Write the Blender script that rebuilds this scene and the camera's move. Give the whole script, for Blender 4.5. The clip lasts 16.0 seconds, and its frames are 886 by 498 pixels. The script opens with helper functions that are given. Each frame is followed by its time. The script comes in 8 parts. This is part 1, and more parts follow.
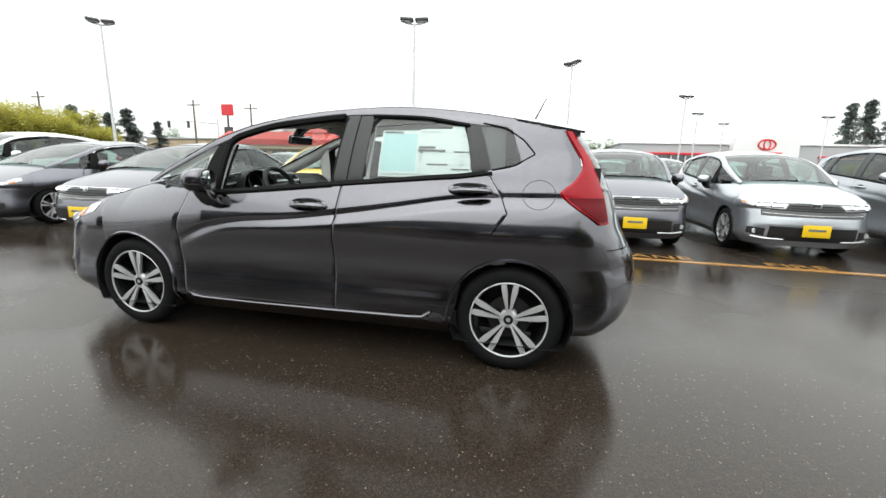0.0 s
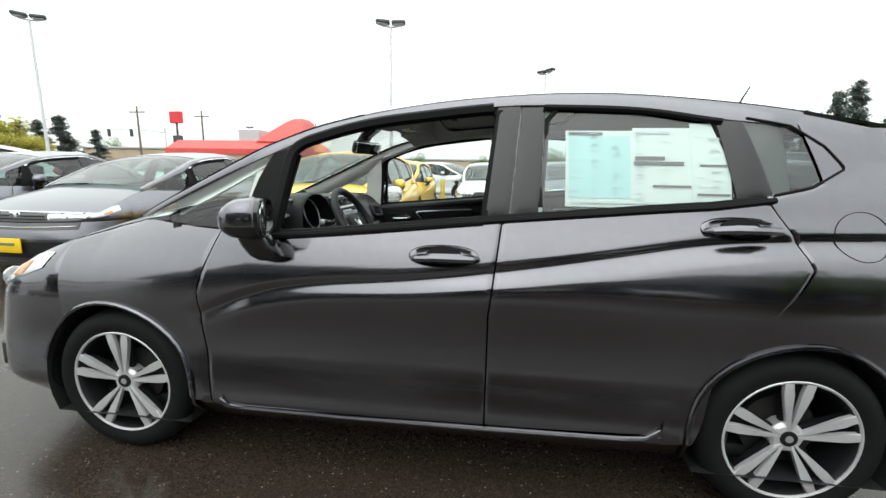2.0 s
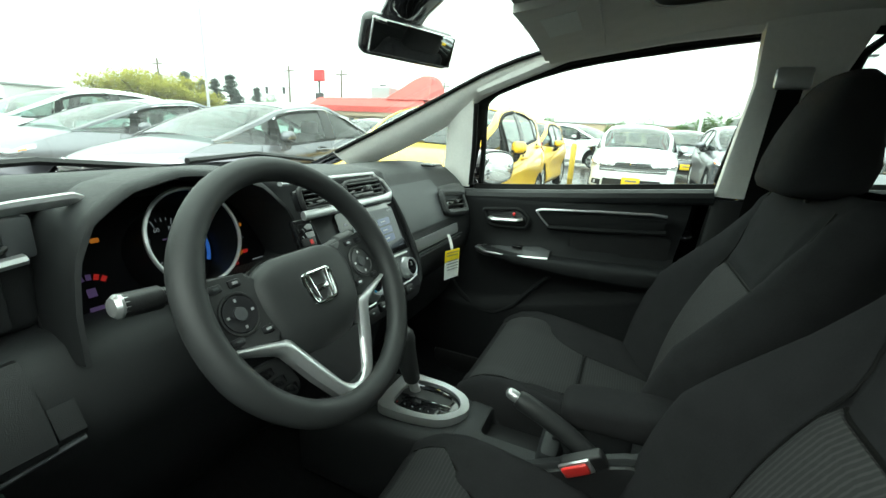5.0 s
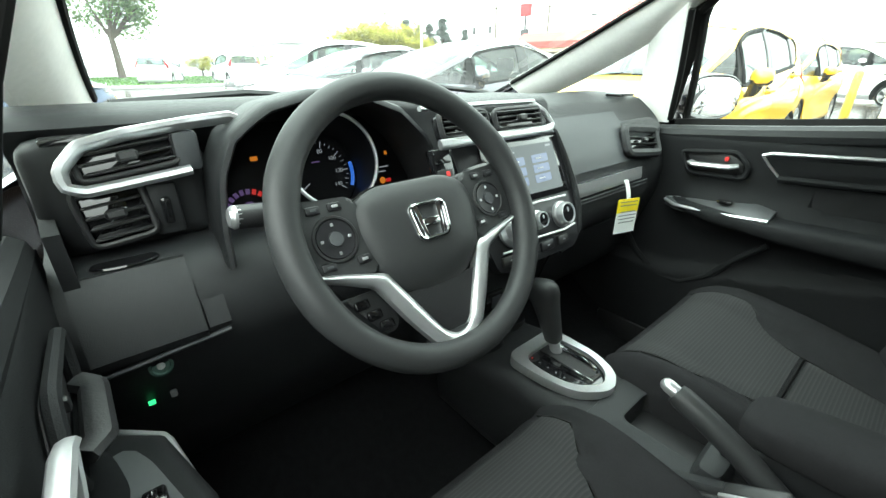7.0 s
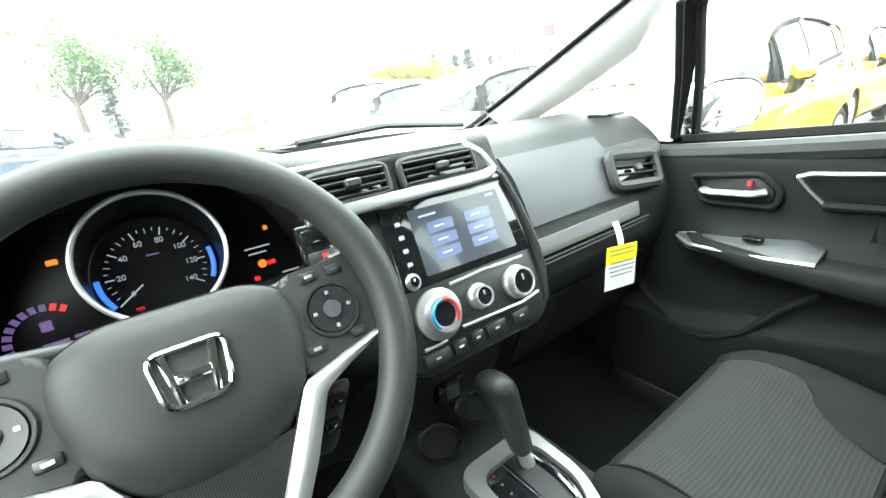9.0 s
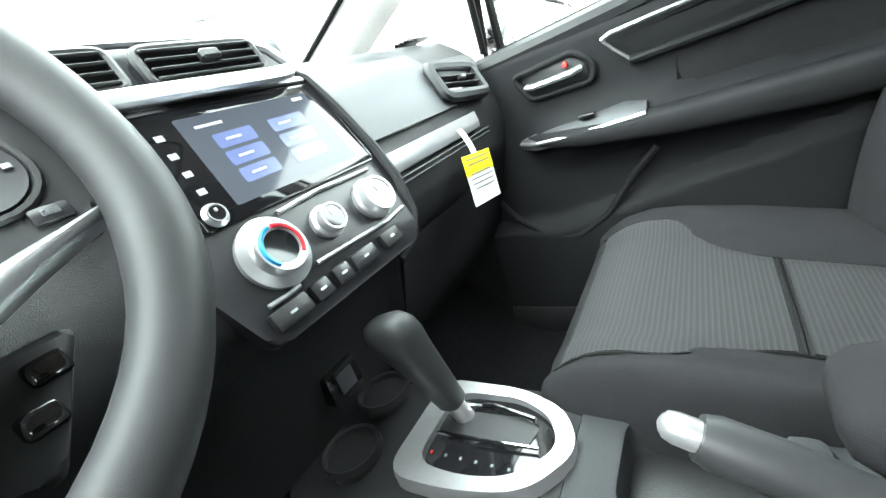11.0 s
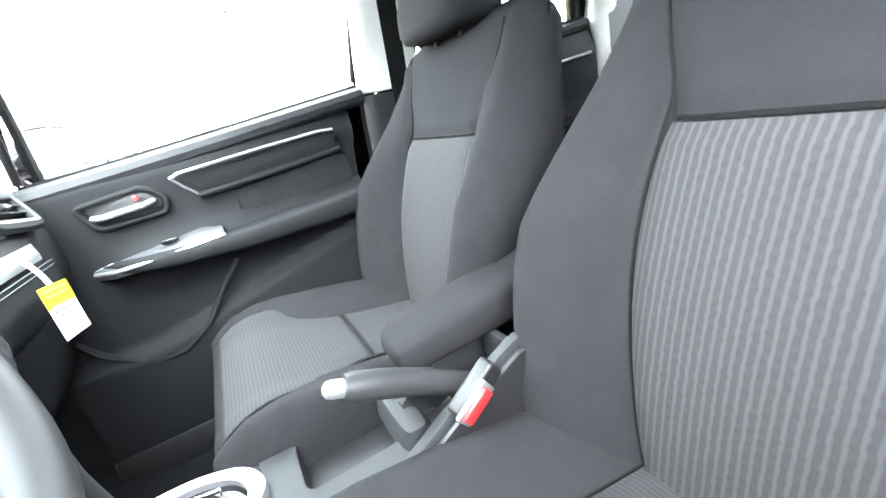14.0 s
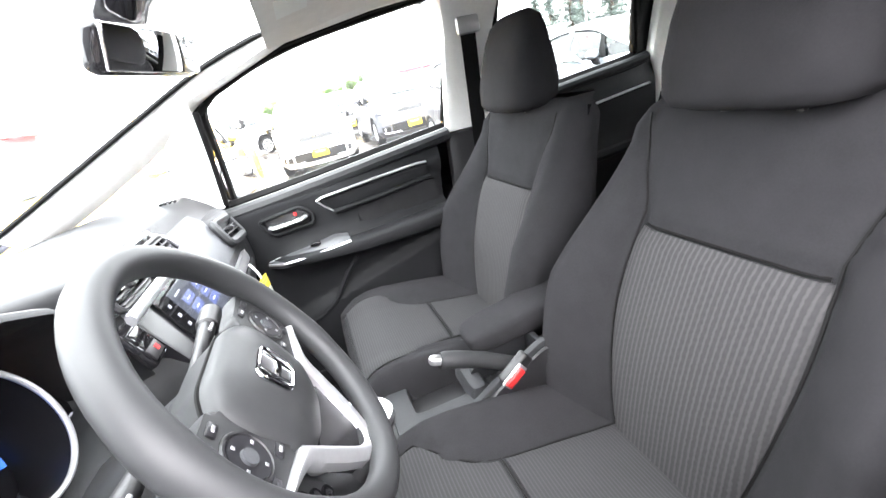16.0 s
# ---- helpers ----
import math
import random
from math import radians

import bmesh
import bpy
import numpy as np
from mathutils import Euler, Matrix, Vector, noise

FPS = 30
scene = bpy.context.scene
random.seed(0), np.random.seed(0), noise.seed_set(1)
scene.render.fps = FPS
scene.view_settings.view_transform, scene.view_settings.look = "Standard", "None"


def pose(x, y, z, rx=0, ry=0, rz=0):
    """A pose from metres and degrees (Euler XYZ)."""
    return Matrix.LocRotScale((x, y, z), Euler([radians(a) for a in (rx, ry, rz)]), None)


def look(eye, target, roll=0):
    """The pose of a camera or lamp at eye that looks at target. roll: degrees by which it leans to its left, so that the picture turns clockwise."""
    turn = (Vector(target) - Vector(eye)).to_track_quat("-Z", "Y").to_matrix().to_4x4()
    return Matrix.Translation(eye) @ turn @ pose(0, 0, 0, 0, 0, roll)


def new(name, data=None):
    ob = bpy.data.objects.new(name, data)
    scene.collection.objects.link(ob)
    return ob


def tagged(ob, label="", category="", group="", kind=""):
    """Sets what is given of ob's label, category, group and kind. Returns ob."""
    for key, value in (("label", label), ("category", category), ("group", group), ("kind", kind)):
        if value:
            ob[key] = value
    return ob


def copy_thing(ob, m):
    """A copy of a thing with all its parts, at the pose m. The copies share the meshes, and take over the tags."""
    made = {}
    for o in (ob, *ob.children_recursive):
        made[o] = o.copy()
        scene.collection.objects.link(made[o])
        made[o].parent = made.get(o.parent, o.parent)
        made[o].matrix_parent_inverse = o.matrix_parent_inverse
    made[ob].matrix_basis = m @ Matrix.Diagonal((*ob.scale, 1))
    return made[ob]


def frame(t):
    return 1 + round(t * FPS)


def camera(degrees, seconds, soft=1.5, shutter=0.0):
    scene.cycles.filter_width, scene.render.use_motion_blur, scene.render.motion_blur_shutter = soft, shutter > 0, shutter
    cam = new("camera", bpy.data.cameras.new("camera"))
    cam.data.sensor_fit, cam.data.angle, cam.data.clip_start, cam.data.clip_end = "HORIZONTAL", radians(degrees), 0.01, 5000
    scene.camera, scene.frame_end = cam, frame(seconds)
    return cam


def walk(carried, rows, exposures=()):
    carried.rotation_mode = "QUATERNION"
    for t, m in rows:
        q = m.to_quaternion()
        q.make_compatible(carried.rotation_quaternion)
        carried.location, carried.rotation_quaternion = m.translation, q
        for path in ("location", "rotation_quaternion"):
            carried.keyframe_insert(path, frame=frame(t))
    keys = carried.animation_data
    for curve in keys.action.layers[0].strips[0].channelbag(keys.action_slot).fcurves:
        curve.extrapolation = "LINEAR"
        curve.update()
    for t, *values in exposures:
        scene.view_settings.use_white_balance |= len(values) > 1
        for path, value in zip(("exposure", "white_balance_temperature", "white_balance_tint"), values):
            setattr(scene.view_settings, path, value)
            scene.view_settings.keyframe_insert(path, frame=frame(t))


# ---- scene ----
cam = camera(93.6, 16.0)
PATH = [
    (0, (1.383, -3.013, 1.15), (0.953, -1.101, 0.751), 1.5),
    (0.5, (1.024, -2.915, 1.162), (0.667, -0.99, 0.755), 0.3),
    (1, (0.712, -2.705, 1.175), (0.331, -0.77, 0.841), -0.0),
    (1.5, (0.447, -2.476, 1.171), (0.105, -0.526, 0.886), 2.0),
    (2, (0.242, -2.204, 1.177), (-0.004, -0.251, 0.821), 1.0),
    (2.5, (0.102, -1.858, 1.192), (-0.11, 0.098, 0.831), 2.3),
    (3, (-0.004, -1.551, 1.186), (-0.098, 0.414, 0.829), 0.4),
    (3.5, (-0.034, -1.215, 1.223), (-0.17, 0.76, 0.937), 2.1),
    (4, (-0.007, -0.977, 1.221), (-0.404, 0.957, 0.9), 2.2),
    (4.5, (-0.038, -0.825, 1.185), (-0.52, 1.07, 0.762), 3.4),
    (5, (-0.045, -0.746, 1.149), (-0.805, 1.023, 0.606), 2.9),
    (5.2, (-0.032, -0.725, 1.142), (-0.985, 0.94, 0.576), 3.0),
    (7.3, (-0.031, -0.592, 1.109), (-1.473, 0.537, 0.306), -2.1),
    (7.5, (-0.039, -0.564, 1.106), (-1.512, 0.541, 0.326), -4.3),
    (8, (-0.064, -0.488, 1.102), (-1.567, 0.57, 0.312), -5.4),
    (8.5, (-0.068, -0.401, 1.115), (-1.583, 0.613, 0.292), -3.0),
    (9, (-0.071, -0.329, 1.117), (-1.62, 0.73, 0.424), -6.1),
    (9.2, (-0.083, -0.298, 1.108), (-1.617, 0.787, 0.423), -7.5),
    (11.3, (-0.154, -0.276, 0.891), (-1.165, 1.314, 0.22), -18.9),
    (11.5, (-0.156, -0.283, 0.875), (-1.088, 1.364, 0.227), -17.7),
    (12, (-0.18, -0.293, 0.836), (-0.776, 1.504, 0.19), -17.0),
    (12.5, (-0.207, -0.327, 0.825), (-0.404, 1.54, 0.136), -16.7),
    (13, (-0.192, -0.382, 0.834), (0.079, 1.465, 0.116), -16.0),
    (13.5, (-0.189, -0.419, 0.868), (0.402, 1.354, 0.156), -15.0),
    (14, (-0.214, -0.475, 0.942), (0.588, 1.235, 0.286), -12.8),
    (14.5, (-0.261, -0.539, 1.009), (0.439, 1.22, 0.363), -11.4),
    (15, (-0.3, -0.616, 1.057), (0.331, 1.168, 0.41), -12.0),
    (15.5, (-0.317, -0.686, 1.119), (0.291, 1.073, 0.387), -13.4),
    (16, (-0.294, -0.742, 1.179), (0.172, 1.057, 0.439), -13.4),
]
walk(cam, [(t, look(eye, target, roll)) for t, eye, target, roll in PATH],
     exposures=[(0, 0.48, 6500, 6), (1.5, 0.50, 6450, 4), (3.0, 0.64, 6450, 1), (3.5, 0.84, 6430, -3), (4.0, 1.16, 6420, -8), (5.2, 1.50, 6430, -13), (7.5, 2.62, 6380, -3), (9.2, 3.40, 6350, -1), (11.5, 3.85, 6180, 3), (12.5, 4.15, 6080, 4), (14.0, 4.72, 6060, 10), (15.0, 4.45, 6150, 14), (16.0, 3.85, 6450, 17)])

# ---- daylight: overcast sky and a weak, wide sun ----
world = bpy.data.worlds.new("sky")
scene.world = world
world.use_nodes = True
wn, wl = world.node_tree.nodes, world.node_tree.links
sky = wn.new("ShaderNodeTexSky")
sky.sky_type, sky.sun_disc = "NISHITA", False
sky.sun_elevation, sky.sun_rotation = radians(48), radians(200)
sky.air_density, sky.dust_density, sky.ozone_density = 1.0, 1.0, 0.4
grey = wn.new("ShaderNodeHueSaturation")
grey.inputs["Saturation"].default_value = 0.12
wl.new(sky.outputs[0], grey.inputs["Color"])
cloud = wn.new("ShaderNodeMix")
cloud.data_type = "RGBA"
cloud.inputs[0].default_value, cloud.inputs[7].default_value = 0.75, (9.2, 9.35, 9.4, 1)
wl.new(grey.outputs[0], cloud.inputs[6])
# an overcast sky is brightest overhead
up, part_z, rise, shade = wn.new("ShaderNodeTexCoord"), wn.new("ShaderNodeSeparateXYZ"), wn.new("ShaderNodeMapRange"), wn.new("ShaderNodeMix")
wl.new(up.outputs["Generated"], part_z.inputs[0])
wl.new(part_z.outputs[2], rise.inputs[0])
rise.inputs[3].default_value, rise.inputs[4].default_value = 0.68, 1.75
shade.data_type, shade.blend_type = "RGBA", "MULTIPLY"
shade.inputs[0].default_value = 1.0
wl.new(cloud.outputs[2], shade.inputs[6])
wl.new(rise.outputs[0], shade.inputs[7])
wl.new(shade.outputs[2], wn["Background"].inputs[0])
wn["Background"].inputs[1].default_value = 0.15
sun = new("sun", bpy.data.lights.new("sun", "SUN"))
sun.data.energy, sun.data.angle, sun.data.color = 0.5, radians(75), (1.0, 0.98, 0.95)
sun.matrix_world = look((0, 0, 30), (4, 22, 0))


# ---- materials ----
def mat(name, col, rough=0.5, metal=0.0, coat=0.0, vary=0.0, scale=8.0, bump=0.0, bscale=60.0, spec=0.5, emit=None, power=0.0, rvary=0.0, anis=None):
    """A principled material with colour variation at two scales and a fine relief."""
    m = bpy.data.materials.new(name)
    m.use_nodes = True
    n, l = m.node_tree.nodes, m.node_tree.links
    b = n["Principled BSDF"]
    b.inputs["Base Color"].default_value = (*col, 1)
    b.inputs["Roughness"].default_value, b.inputs["Metallic"].default_value = rough, metal
    b.inputs["Coat Weight"].default_value, b.inputs["Coat Roughness"].default_value = coat, 0.03
    b.inputs["Specular IOR Level"].default_value = spec
    if emit:
        b.inputs["Emission Color"].default_value, b.inputs["Emission Strength"].default_value = (*emit, 1), power
    tc = n.new("ShaderNodeTexCoord")
    if vary or rvary:
        a, f = n.new("ShaderNodeTexNoise"), n.new("ShaderNodeTexNoise")
        a.inputs["Scale"].default_value, a.inputs["Detail"].default_value = scale, 5
        f.inputs["Scale"].default_value, f.inputs["Detail"].default_value = scale * 14, 3
        s = n.new("ShaderNodeMath")
        s.operation = "ADD"
        for q in (a, f):
            l.new(tc.outputs["Object"], q.inputs["Vector"])
        l.new(a.outputs[0], s.inputs[0]), l.new(f.outputs[0], s.inputs[1])
        if vary:
            r = n.new("ShaderNodeMapRange")
            r.inputs[1].default_value, r.inputs[2].default_value = 0.6, 1.4
            r.inputs[3].default_value, r.inputs[4].default_value = 1 - vary, 1 + vary
            l.new(s.outputs[0], r.inputs[0])
            x = n.new("ShaderNodeMix")
            x.data_type, x.blend_type = "RGBA", "MULTIPLY"
            x.inputs[0].default_value, x.inputs[6].default_value = 1.0, (*col, 1)
            l.new(r.outputs[0], x.inputs[7]), l.new(x.outputs[2], b.inputs["Base Color"])
        if rvary:
            r = n.new("ShaderNodeMapRange")
            r.inputs[1].default_value, r.inputs[2].default_value = 0.6, 1.4
            r.inputs[3].default_value, r.inputs[4].default_value = max(0.02, rough - rvary), rough + rvary
            l.new(s.outputs[0], r.inputs[0]), l.new(r.outputs[0], b.inputs["Roughness"])
    if bump:
        g, bp = n.new("ShaderNodeTexNoise"), n.new("ShaderNodeBump")
        g.inputs["Scale"].default_value, g.inputs["Detail"].default_value = bscale, 3
        bp.inputs["Strength"].default_value, bp.inputs["Distance"].default_value = bump, 0.002
        l.new(tc.outputs["Object"], g.inputs["Vector"])
        l.new(g.outputs[0], bp.inputs["Height"]), l.new(bp.outputs[0], b.inputs["Normal"])
    return m


def paint(name, col, metal=0.55, rough=0.32, spec=0.5):
    """Wet, clear-coated car paint with fine water beads."""
    m = mat(name, col, rough, metal, 0.7, vary=0.06, scale=2.0, spec=spec)
    n, l = m.node_tree.nodes, m.node_tree.links
    n["Principled BSDF"].inputs["Coat IOR"].default_value = 1.5
    b, tc = n["Principled BSDF"], n.new("ShaderNodeTexCoord")
    v, bp, cr = n.new("ShaderNodeTexVoronoi"), n.new("ShaderNodeBump"), n.new("ShaderNodeMapRange")
    v.inputs["Scale"].default_value = 260
    cr.inputs[1].default_value, cr.inputs[2].default_value, cr.inputs[3].default_value, cr.inputs[4].default_value = 0.0, 0.3, 1.0, 0.0
    bp.inputs["Strength"].default_value, bp.inputs["Distance"].default_value = 0.02, 0.001
    l.new(tc.outputs["Object"], v.inputs["Vector"]), l.new(v.outputs["Distance"], cr.inputs[0])
    l.new(cr.outputs[0], bp.inputs["Height"]), l.new(bp.outputs[0], b.inputs["Coat Normal"])
    return m


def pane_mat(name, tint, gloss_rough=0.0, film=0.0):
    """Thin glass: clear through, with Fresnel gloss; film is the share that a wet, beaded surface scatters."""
    m = bpy.data.materials.new(name)
    m.use_nodes = True
    n, l = m.node_tree.nodes, m.node_tree.links
    n.remove(n["Principled BSDF"])
    t, g, lw, x = n.new("ShaderNodeBsdfTransparent"), n.new("ShaderNodeBsdfGlossy"), n.new("ShaderNodeLayerWeight"), n.new("ShaderNodeMixShader")
    f, f2 = n.new("ShaderNodeMath"), n.new("ShaderNodeMath")
    f2.operation, f2.inputs[1].default_value = "POWER", 4.5
    f.operation, f.inputs[1].default_value, f.inputs[2].default_value = "MULTIPLY_ADD", 0.90, 0.07
    lw.inputs[0].default_value = 0.5
    l.new(lw.outputs["Facing"], f2.inputs[0]), l.new(f2.outputs[0], f.inputs[0])
    t.inputs[0].default_value = (*tint, 1)
    g.inputs["Roughness"].default_value = gloss_rough
    l.new(f.outputs[0], x.inputs[0]), l.new(t.outputs[0], x.inputs[1]), l.new(g.outputs[0], x.inputs[2])
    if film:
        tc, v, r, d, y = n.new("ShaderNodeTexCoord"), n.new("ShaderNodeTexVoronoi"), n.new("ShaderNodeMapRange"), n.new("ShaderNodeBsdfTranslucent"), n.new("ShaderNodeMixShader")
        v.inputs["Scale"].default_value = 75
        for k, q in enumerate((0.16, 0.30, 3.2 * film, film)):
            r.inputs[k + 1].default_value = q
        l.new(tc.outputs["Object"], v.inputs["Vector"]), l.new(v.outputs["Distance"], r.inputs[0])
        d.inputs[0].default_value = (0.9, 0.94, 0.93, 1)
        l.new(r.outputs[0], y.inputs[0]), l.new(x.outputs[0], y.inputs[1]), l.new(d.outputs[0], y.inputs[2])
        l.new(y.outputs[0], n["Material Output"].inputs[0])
    else:
        l.new(x.outputs[0], n["Material Output"].inputs[0])
    return m


def stripes(name, col, light, scale, axis, rough=0.9, wave=0.0, cross=0.0):
    """Woven cloth with fine ribs along one axis of the part."""
    m = mat(name, col, rough, vary=0.12, scale=30, spec=0.15)
    n, l = m.node_tree.nodes, m.node_tree.links
    b, tc, w, bp = n["Principled BSDF"], n.new("ShaderNodeTexCoord"), n.new("ShaderNodeTexWave"), n.new("ShaderNodeBump")
    w.bands_direction, w.wave_profile = axis, "SIN"
    w.inputs["Scale"].default_value, w.inputs["Distortion"].default_value = scale, wave
    w.inputs["Detail Scale"].default_value = 4.0
    l.new(tc.outputs["Object"], w.inputs["Vector"])
    r = n.new("ShaderNodeMapRange")
    r.inputs[1].default_value, r.inputs[2].default_value = 0.45, 1.0
    l.new(w.outputs["Fac"], r.inputs[0])
    tone = r.outputs[0]
    relief = w.outputs["Fac"]
    if cross:
        # slanting second weave, two ways, gives the diamonds between the ribs
        for sl in (-1, 1):
            mp, w2, ad, ah = n.new("ShaderNodeMapping"), n.new("ShaderNodeTexWave"), n.new("ShaderNodeMath"), n.new("ShaderNodeMath")
            mp.inputs["Rotation"].default_value = (sl * 0.55, 0, 0)
            w2.bands_direction, w2.wave_profile = "Z", "SIN"
            w2.inputs["Scale"].default_value, w2.inputs["Distortion"].default_value = scale * 0.85, 0.6
            l.new(tc.outputs["Object"], mp.inputs["Vector"]), l.new(mp.outputs[0], w2.inputs["Vector"])
            for q, src in ((ad, tone), (ah, relief)):
                q.operation, q.inputs[1].default_value = "MULTIPLY_ADD", cross
                l.new(w2.outputs["Fac"], q.inputs[0]), l.new(src, q.inputs[2])
            ad.use_clamp = True
            tone, relief = ad.outputs[0], ah.outputs[0]
    x = n.new("ShaderNodeMix")
    x.data_type = "RGBA"
    x.inputs[6].default_value, x.inputs[7].default_value = (*col, 1), (*light, 1)
    l.new(tone, x.inputs[0]), l.new(x.outputs[2], b.inputs["Base Color"])
    bp.inputs["Strength"].default_value, bp.inputs["Distance"].default_value = 0.18, 0.002
    l.new(relief, bp.inputs["Height"]), l.new(bp.outputs[0], b.inputs["Normal"])
    return m


def wet_asphalt():
    m = bpy.data.materials.new("wet_asphalt")
    m.use_nodes = True
    n, l = m.node_tree.nodes, m.node_tree.links
    b, tc = n["Principled BSDF"], n.new("ShaderNodeTexCoord")

    def noise_tex(scale, detail=4):
        q = n.new("ShaderNodeTexNoise")
        q.inputs["Scale"].default_value, q.inputs["Detail"].default_value = scale, detail
        l.new(tc.outputs["Object"], q.inputs["Vector"])
        return q

    def rng(src, a, c, lo, hi):
        q = n.new("ShaderNodeMapRange")
        for k, v in enumerate((a, c, lo, hi)):
            q.inputs[k + 1].default_value = v
        l.new(src, q.inputs[0])
        return q
    puddle, grit = noise_tex(0.35, 3), n.new("ShaderNodeTexVoronoi")
    grit.inputs["Scale"].default_value = 170
    l.new(tc.outputs["Object"], grit.inputs["Vector"])
    fine = noise_tex(140, 2)
    wet = rng(puddle.outputs[0], 0.42, 0.58, 0.0, 1.0)
    tone = n.new("ShaderNodeValToRGB")
    tone.color_ramp.elements[0].color, tone.color_ramp.elements[1].color = (0.021, 0.0160, 0.0122, 1), (0.042, 0.031, 0.0230, 1)
    tone.color_ramp.elements[0].position, tone.color_ramp.elements[1].position = 0.35, 0.93
    tone.color_ramp.elements.new(0.991).color = (0.042, 0.031, 0.0230, 1)
    chip = tone.color_ramp.elements.new(0.997)
    chip.color = (0.18, 0.155, 0.13, 1)
    sep = n.new("ShaderNodeSeparateColor")
    l.new(grit.outputs["Color"], sep.inputs[0]), l.new(sep.outputs[0], tone.inputs[0])
    l.new(tone.outputs[0], b.inputs["Base Color"])
    rr = n.new("ShaderNodeMapRange")
    rr.inputs[3].default_value, rr.inputs[4].default_value = 0.30, 0.11
    l.new(wet.outputs[0], rr.inputs[0]), l.new(rr.outputs[0], b.inputs["Roughness"])
    b.inputs["Coat Weight"].default_value, b.inputs["Coat Roughness"].default_value = 0.12, 0.10
    b.inputs["Coat IOR"].default_value = 1.33
    b.inputs["Specular IOR Level"].default_value = 0.27
    bp, st = n.new("ShaderNodeBump"), n.new("ShaderNodeMapRange")
    st.inputs[3].default_value, st.inputs[4].default_value = 0.16, 0.04
    l.new(wet.outputs[0], st.inputs[0]), l.new(st.outputs[0], bp.inputs["Strength"])
    bp.inputs["Distance"].default_value = 0.004
    ad = n.new("ShaderNodeMath")
    l.new(grit.outputs["Distance"], ad.inputs[0]), l.new(fine.outputs[0], ad.inputs[1])
    l.new(ad.outputs[0], bp.inputs["Height"]), l.new(bp.outputs[0], b.inputs["Normal"])
    return m


STEEL_GREY = paint("steel_grey_paint", (0.126, 0.123, 0.137), 1.0, 0.15)
STEEL_GREY.node_tree.nodes["Principled BSDF"].inputs["Coat Weight"].default_value = 1.0
STEEL_GREY.node_tree.nodes["Principled BSDF"].inputs["Coat IOR"].default_value = 1.5
LOT_GREY = paint("dark_grey_paint", (0.16, 0.16, 0.18), 1.0, 0.33)
SILVER = paint("silver_paint", (0.42, 0.44, 0.47), 0.8, 0.3)
YELLOW = paint("yellow_paint", (0.85, 0.52, 0.02), 0.1, 0.4)
WHITE = paint("white_paint", (0.75, 0.76, 0.77), 0.0, 0.35)
BLUE = paint("dark_blue_paint", (0.03, 0.06, 0.13))
BLACK_PLASTIC = mat("black_plastic", (0.013, 0.013, 0.014), 0.45, vary=0.15, bump=0.15, bscale=400)
GLOSS_BLACK = mat("gloss_black", (0.008, 0.008, 0.009), 0.06, coat=0.5)
RUBBER = mat("tyre_rubber", (0.007, 0.007, 0.0075), 0.7, spec=0.14, vary=0.25, scale=20, bump=0.2, bscale=200)
SEAL = mat("rubber_seal", (0.007, 0.007, 0.007), 0.62, vary=0.1, spec=0.1)
MACHINED = mat("machined_alloy", (0.56, 0.56, 0.57), 0.40, 0.5, vary=0.08, scale=12)
ALLOY_DARK = mat("dark_alloy", (0.010, 0.010, 0.011), 0.45, 0.1, spec=0.25)
CHROME = mat("chrome", (0.82, 0.83, 0.84), 0.07, 1.0)
SATIN = mat("satin_silver_trim", (0.56, 0.57, 0.58), 0.30, 0.8, vary=0.05)
RED_LENS = mat("red_lens", (0.33, 0.003, 0.010), 0.2, coat=0.3, vary=0.15, spec=0.2)
DARK_RED_LENS = mat("dark_red_lens", (0.11, 0.002, 0.005), 0.35, spec=0.12, vary=0.1)
CLEAR_LENS = mat("clear_lens", (0.55, 0.56, 0.58), 0.14, 0.4, coat=1.0, vary=0.5, scale=22)
AMBER = mat("amber_lens", (0.75, 0.2, 0.03), 0.2, coat=1.0)
MIRROR = mat("mirror_glass", (0.9, 0.9, 0.9), 0.01, 1.0)
GLASS = pane_mat("clear_pane", (0.88, 0.94, 0.92), film=0.012)
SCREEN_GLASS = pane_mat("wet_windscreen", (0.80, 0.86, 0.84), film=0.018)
DARK_TINT = pane_mat("dark_tinted_pane", (0.22, 0.25, 0.25))
TINTED = pane_mat("tinted_pane", (0.74, 0.82, 0.80))
LOT_GLASS = pane_mat("lot_pane", (0.50, 0.62, 0.58))
DASH = mat("dash_soft_plastic", (0.0175, 0.0183, 0.0197), 0.48, spec=0.32, vary=0.10, scale=10, bump=0.35, bscale=900)
DASH_PAD = mat("dash_grey_pad", (0.046, 0.049, 0.053), 0.48, vary=0.08, scale=10, bump=0.35, bscale=900)
DOOR_PLASTIC = mat("door_trim_plastic", (0.0095, 0.010, 0.011), 0.65, spec=0.18, vary=0.10, bump=0.35, bscale=800)
CLOTH = mat("dark_seat_cloth", (0.020, 0.0198, 0.0213), 0.95, vary=0.15, scale=25, bump=0.5, bscale=1400, spec=0.1)
DOOR_CLOTH = mat("door_cloth", (0.018, 0.018, 0.019), 0.95, vary=0.2, scale=40, bump=0.6, bscale=900, spec=0.1)
RIB_BACK = stripes("ribbed_cloth_back", (0.030, 0.0295, 0.0305), (0.049, 0.048, 0.049), 34, "Y", wave=1.1, cross=0.09)
RIB_SEAT = stripes("ribbed_cloth_seat", (0.029, 0.029, 0.030), (0.040, 0.040, 0.042), 48, "X")
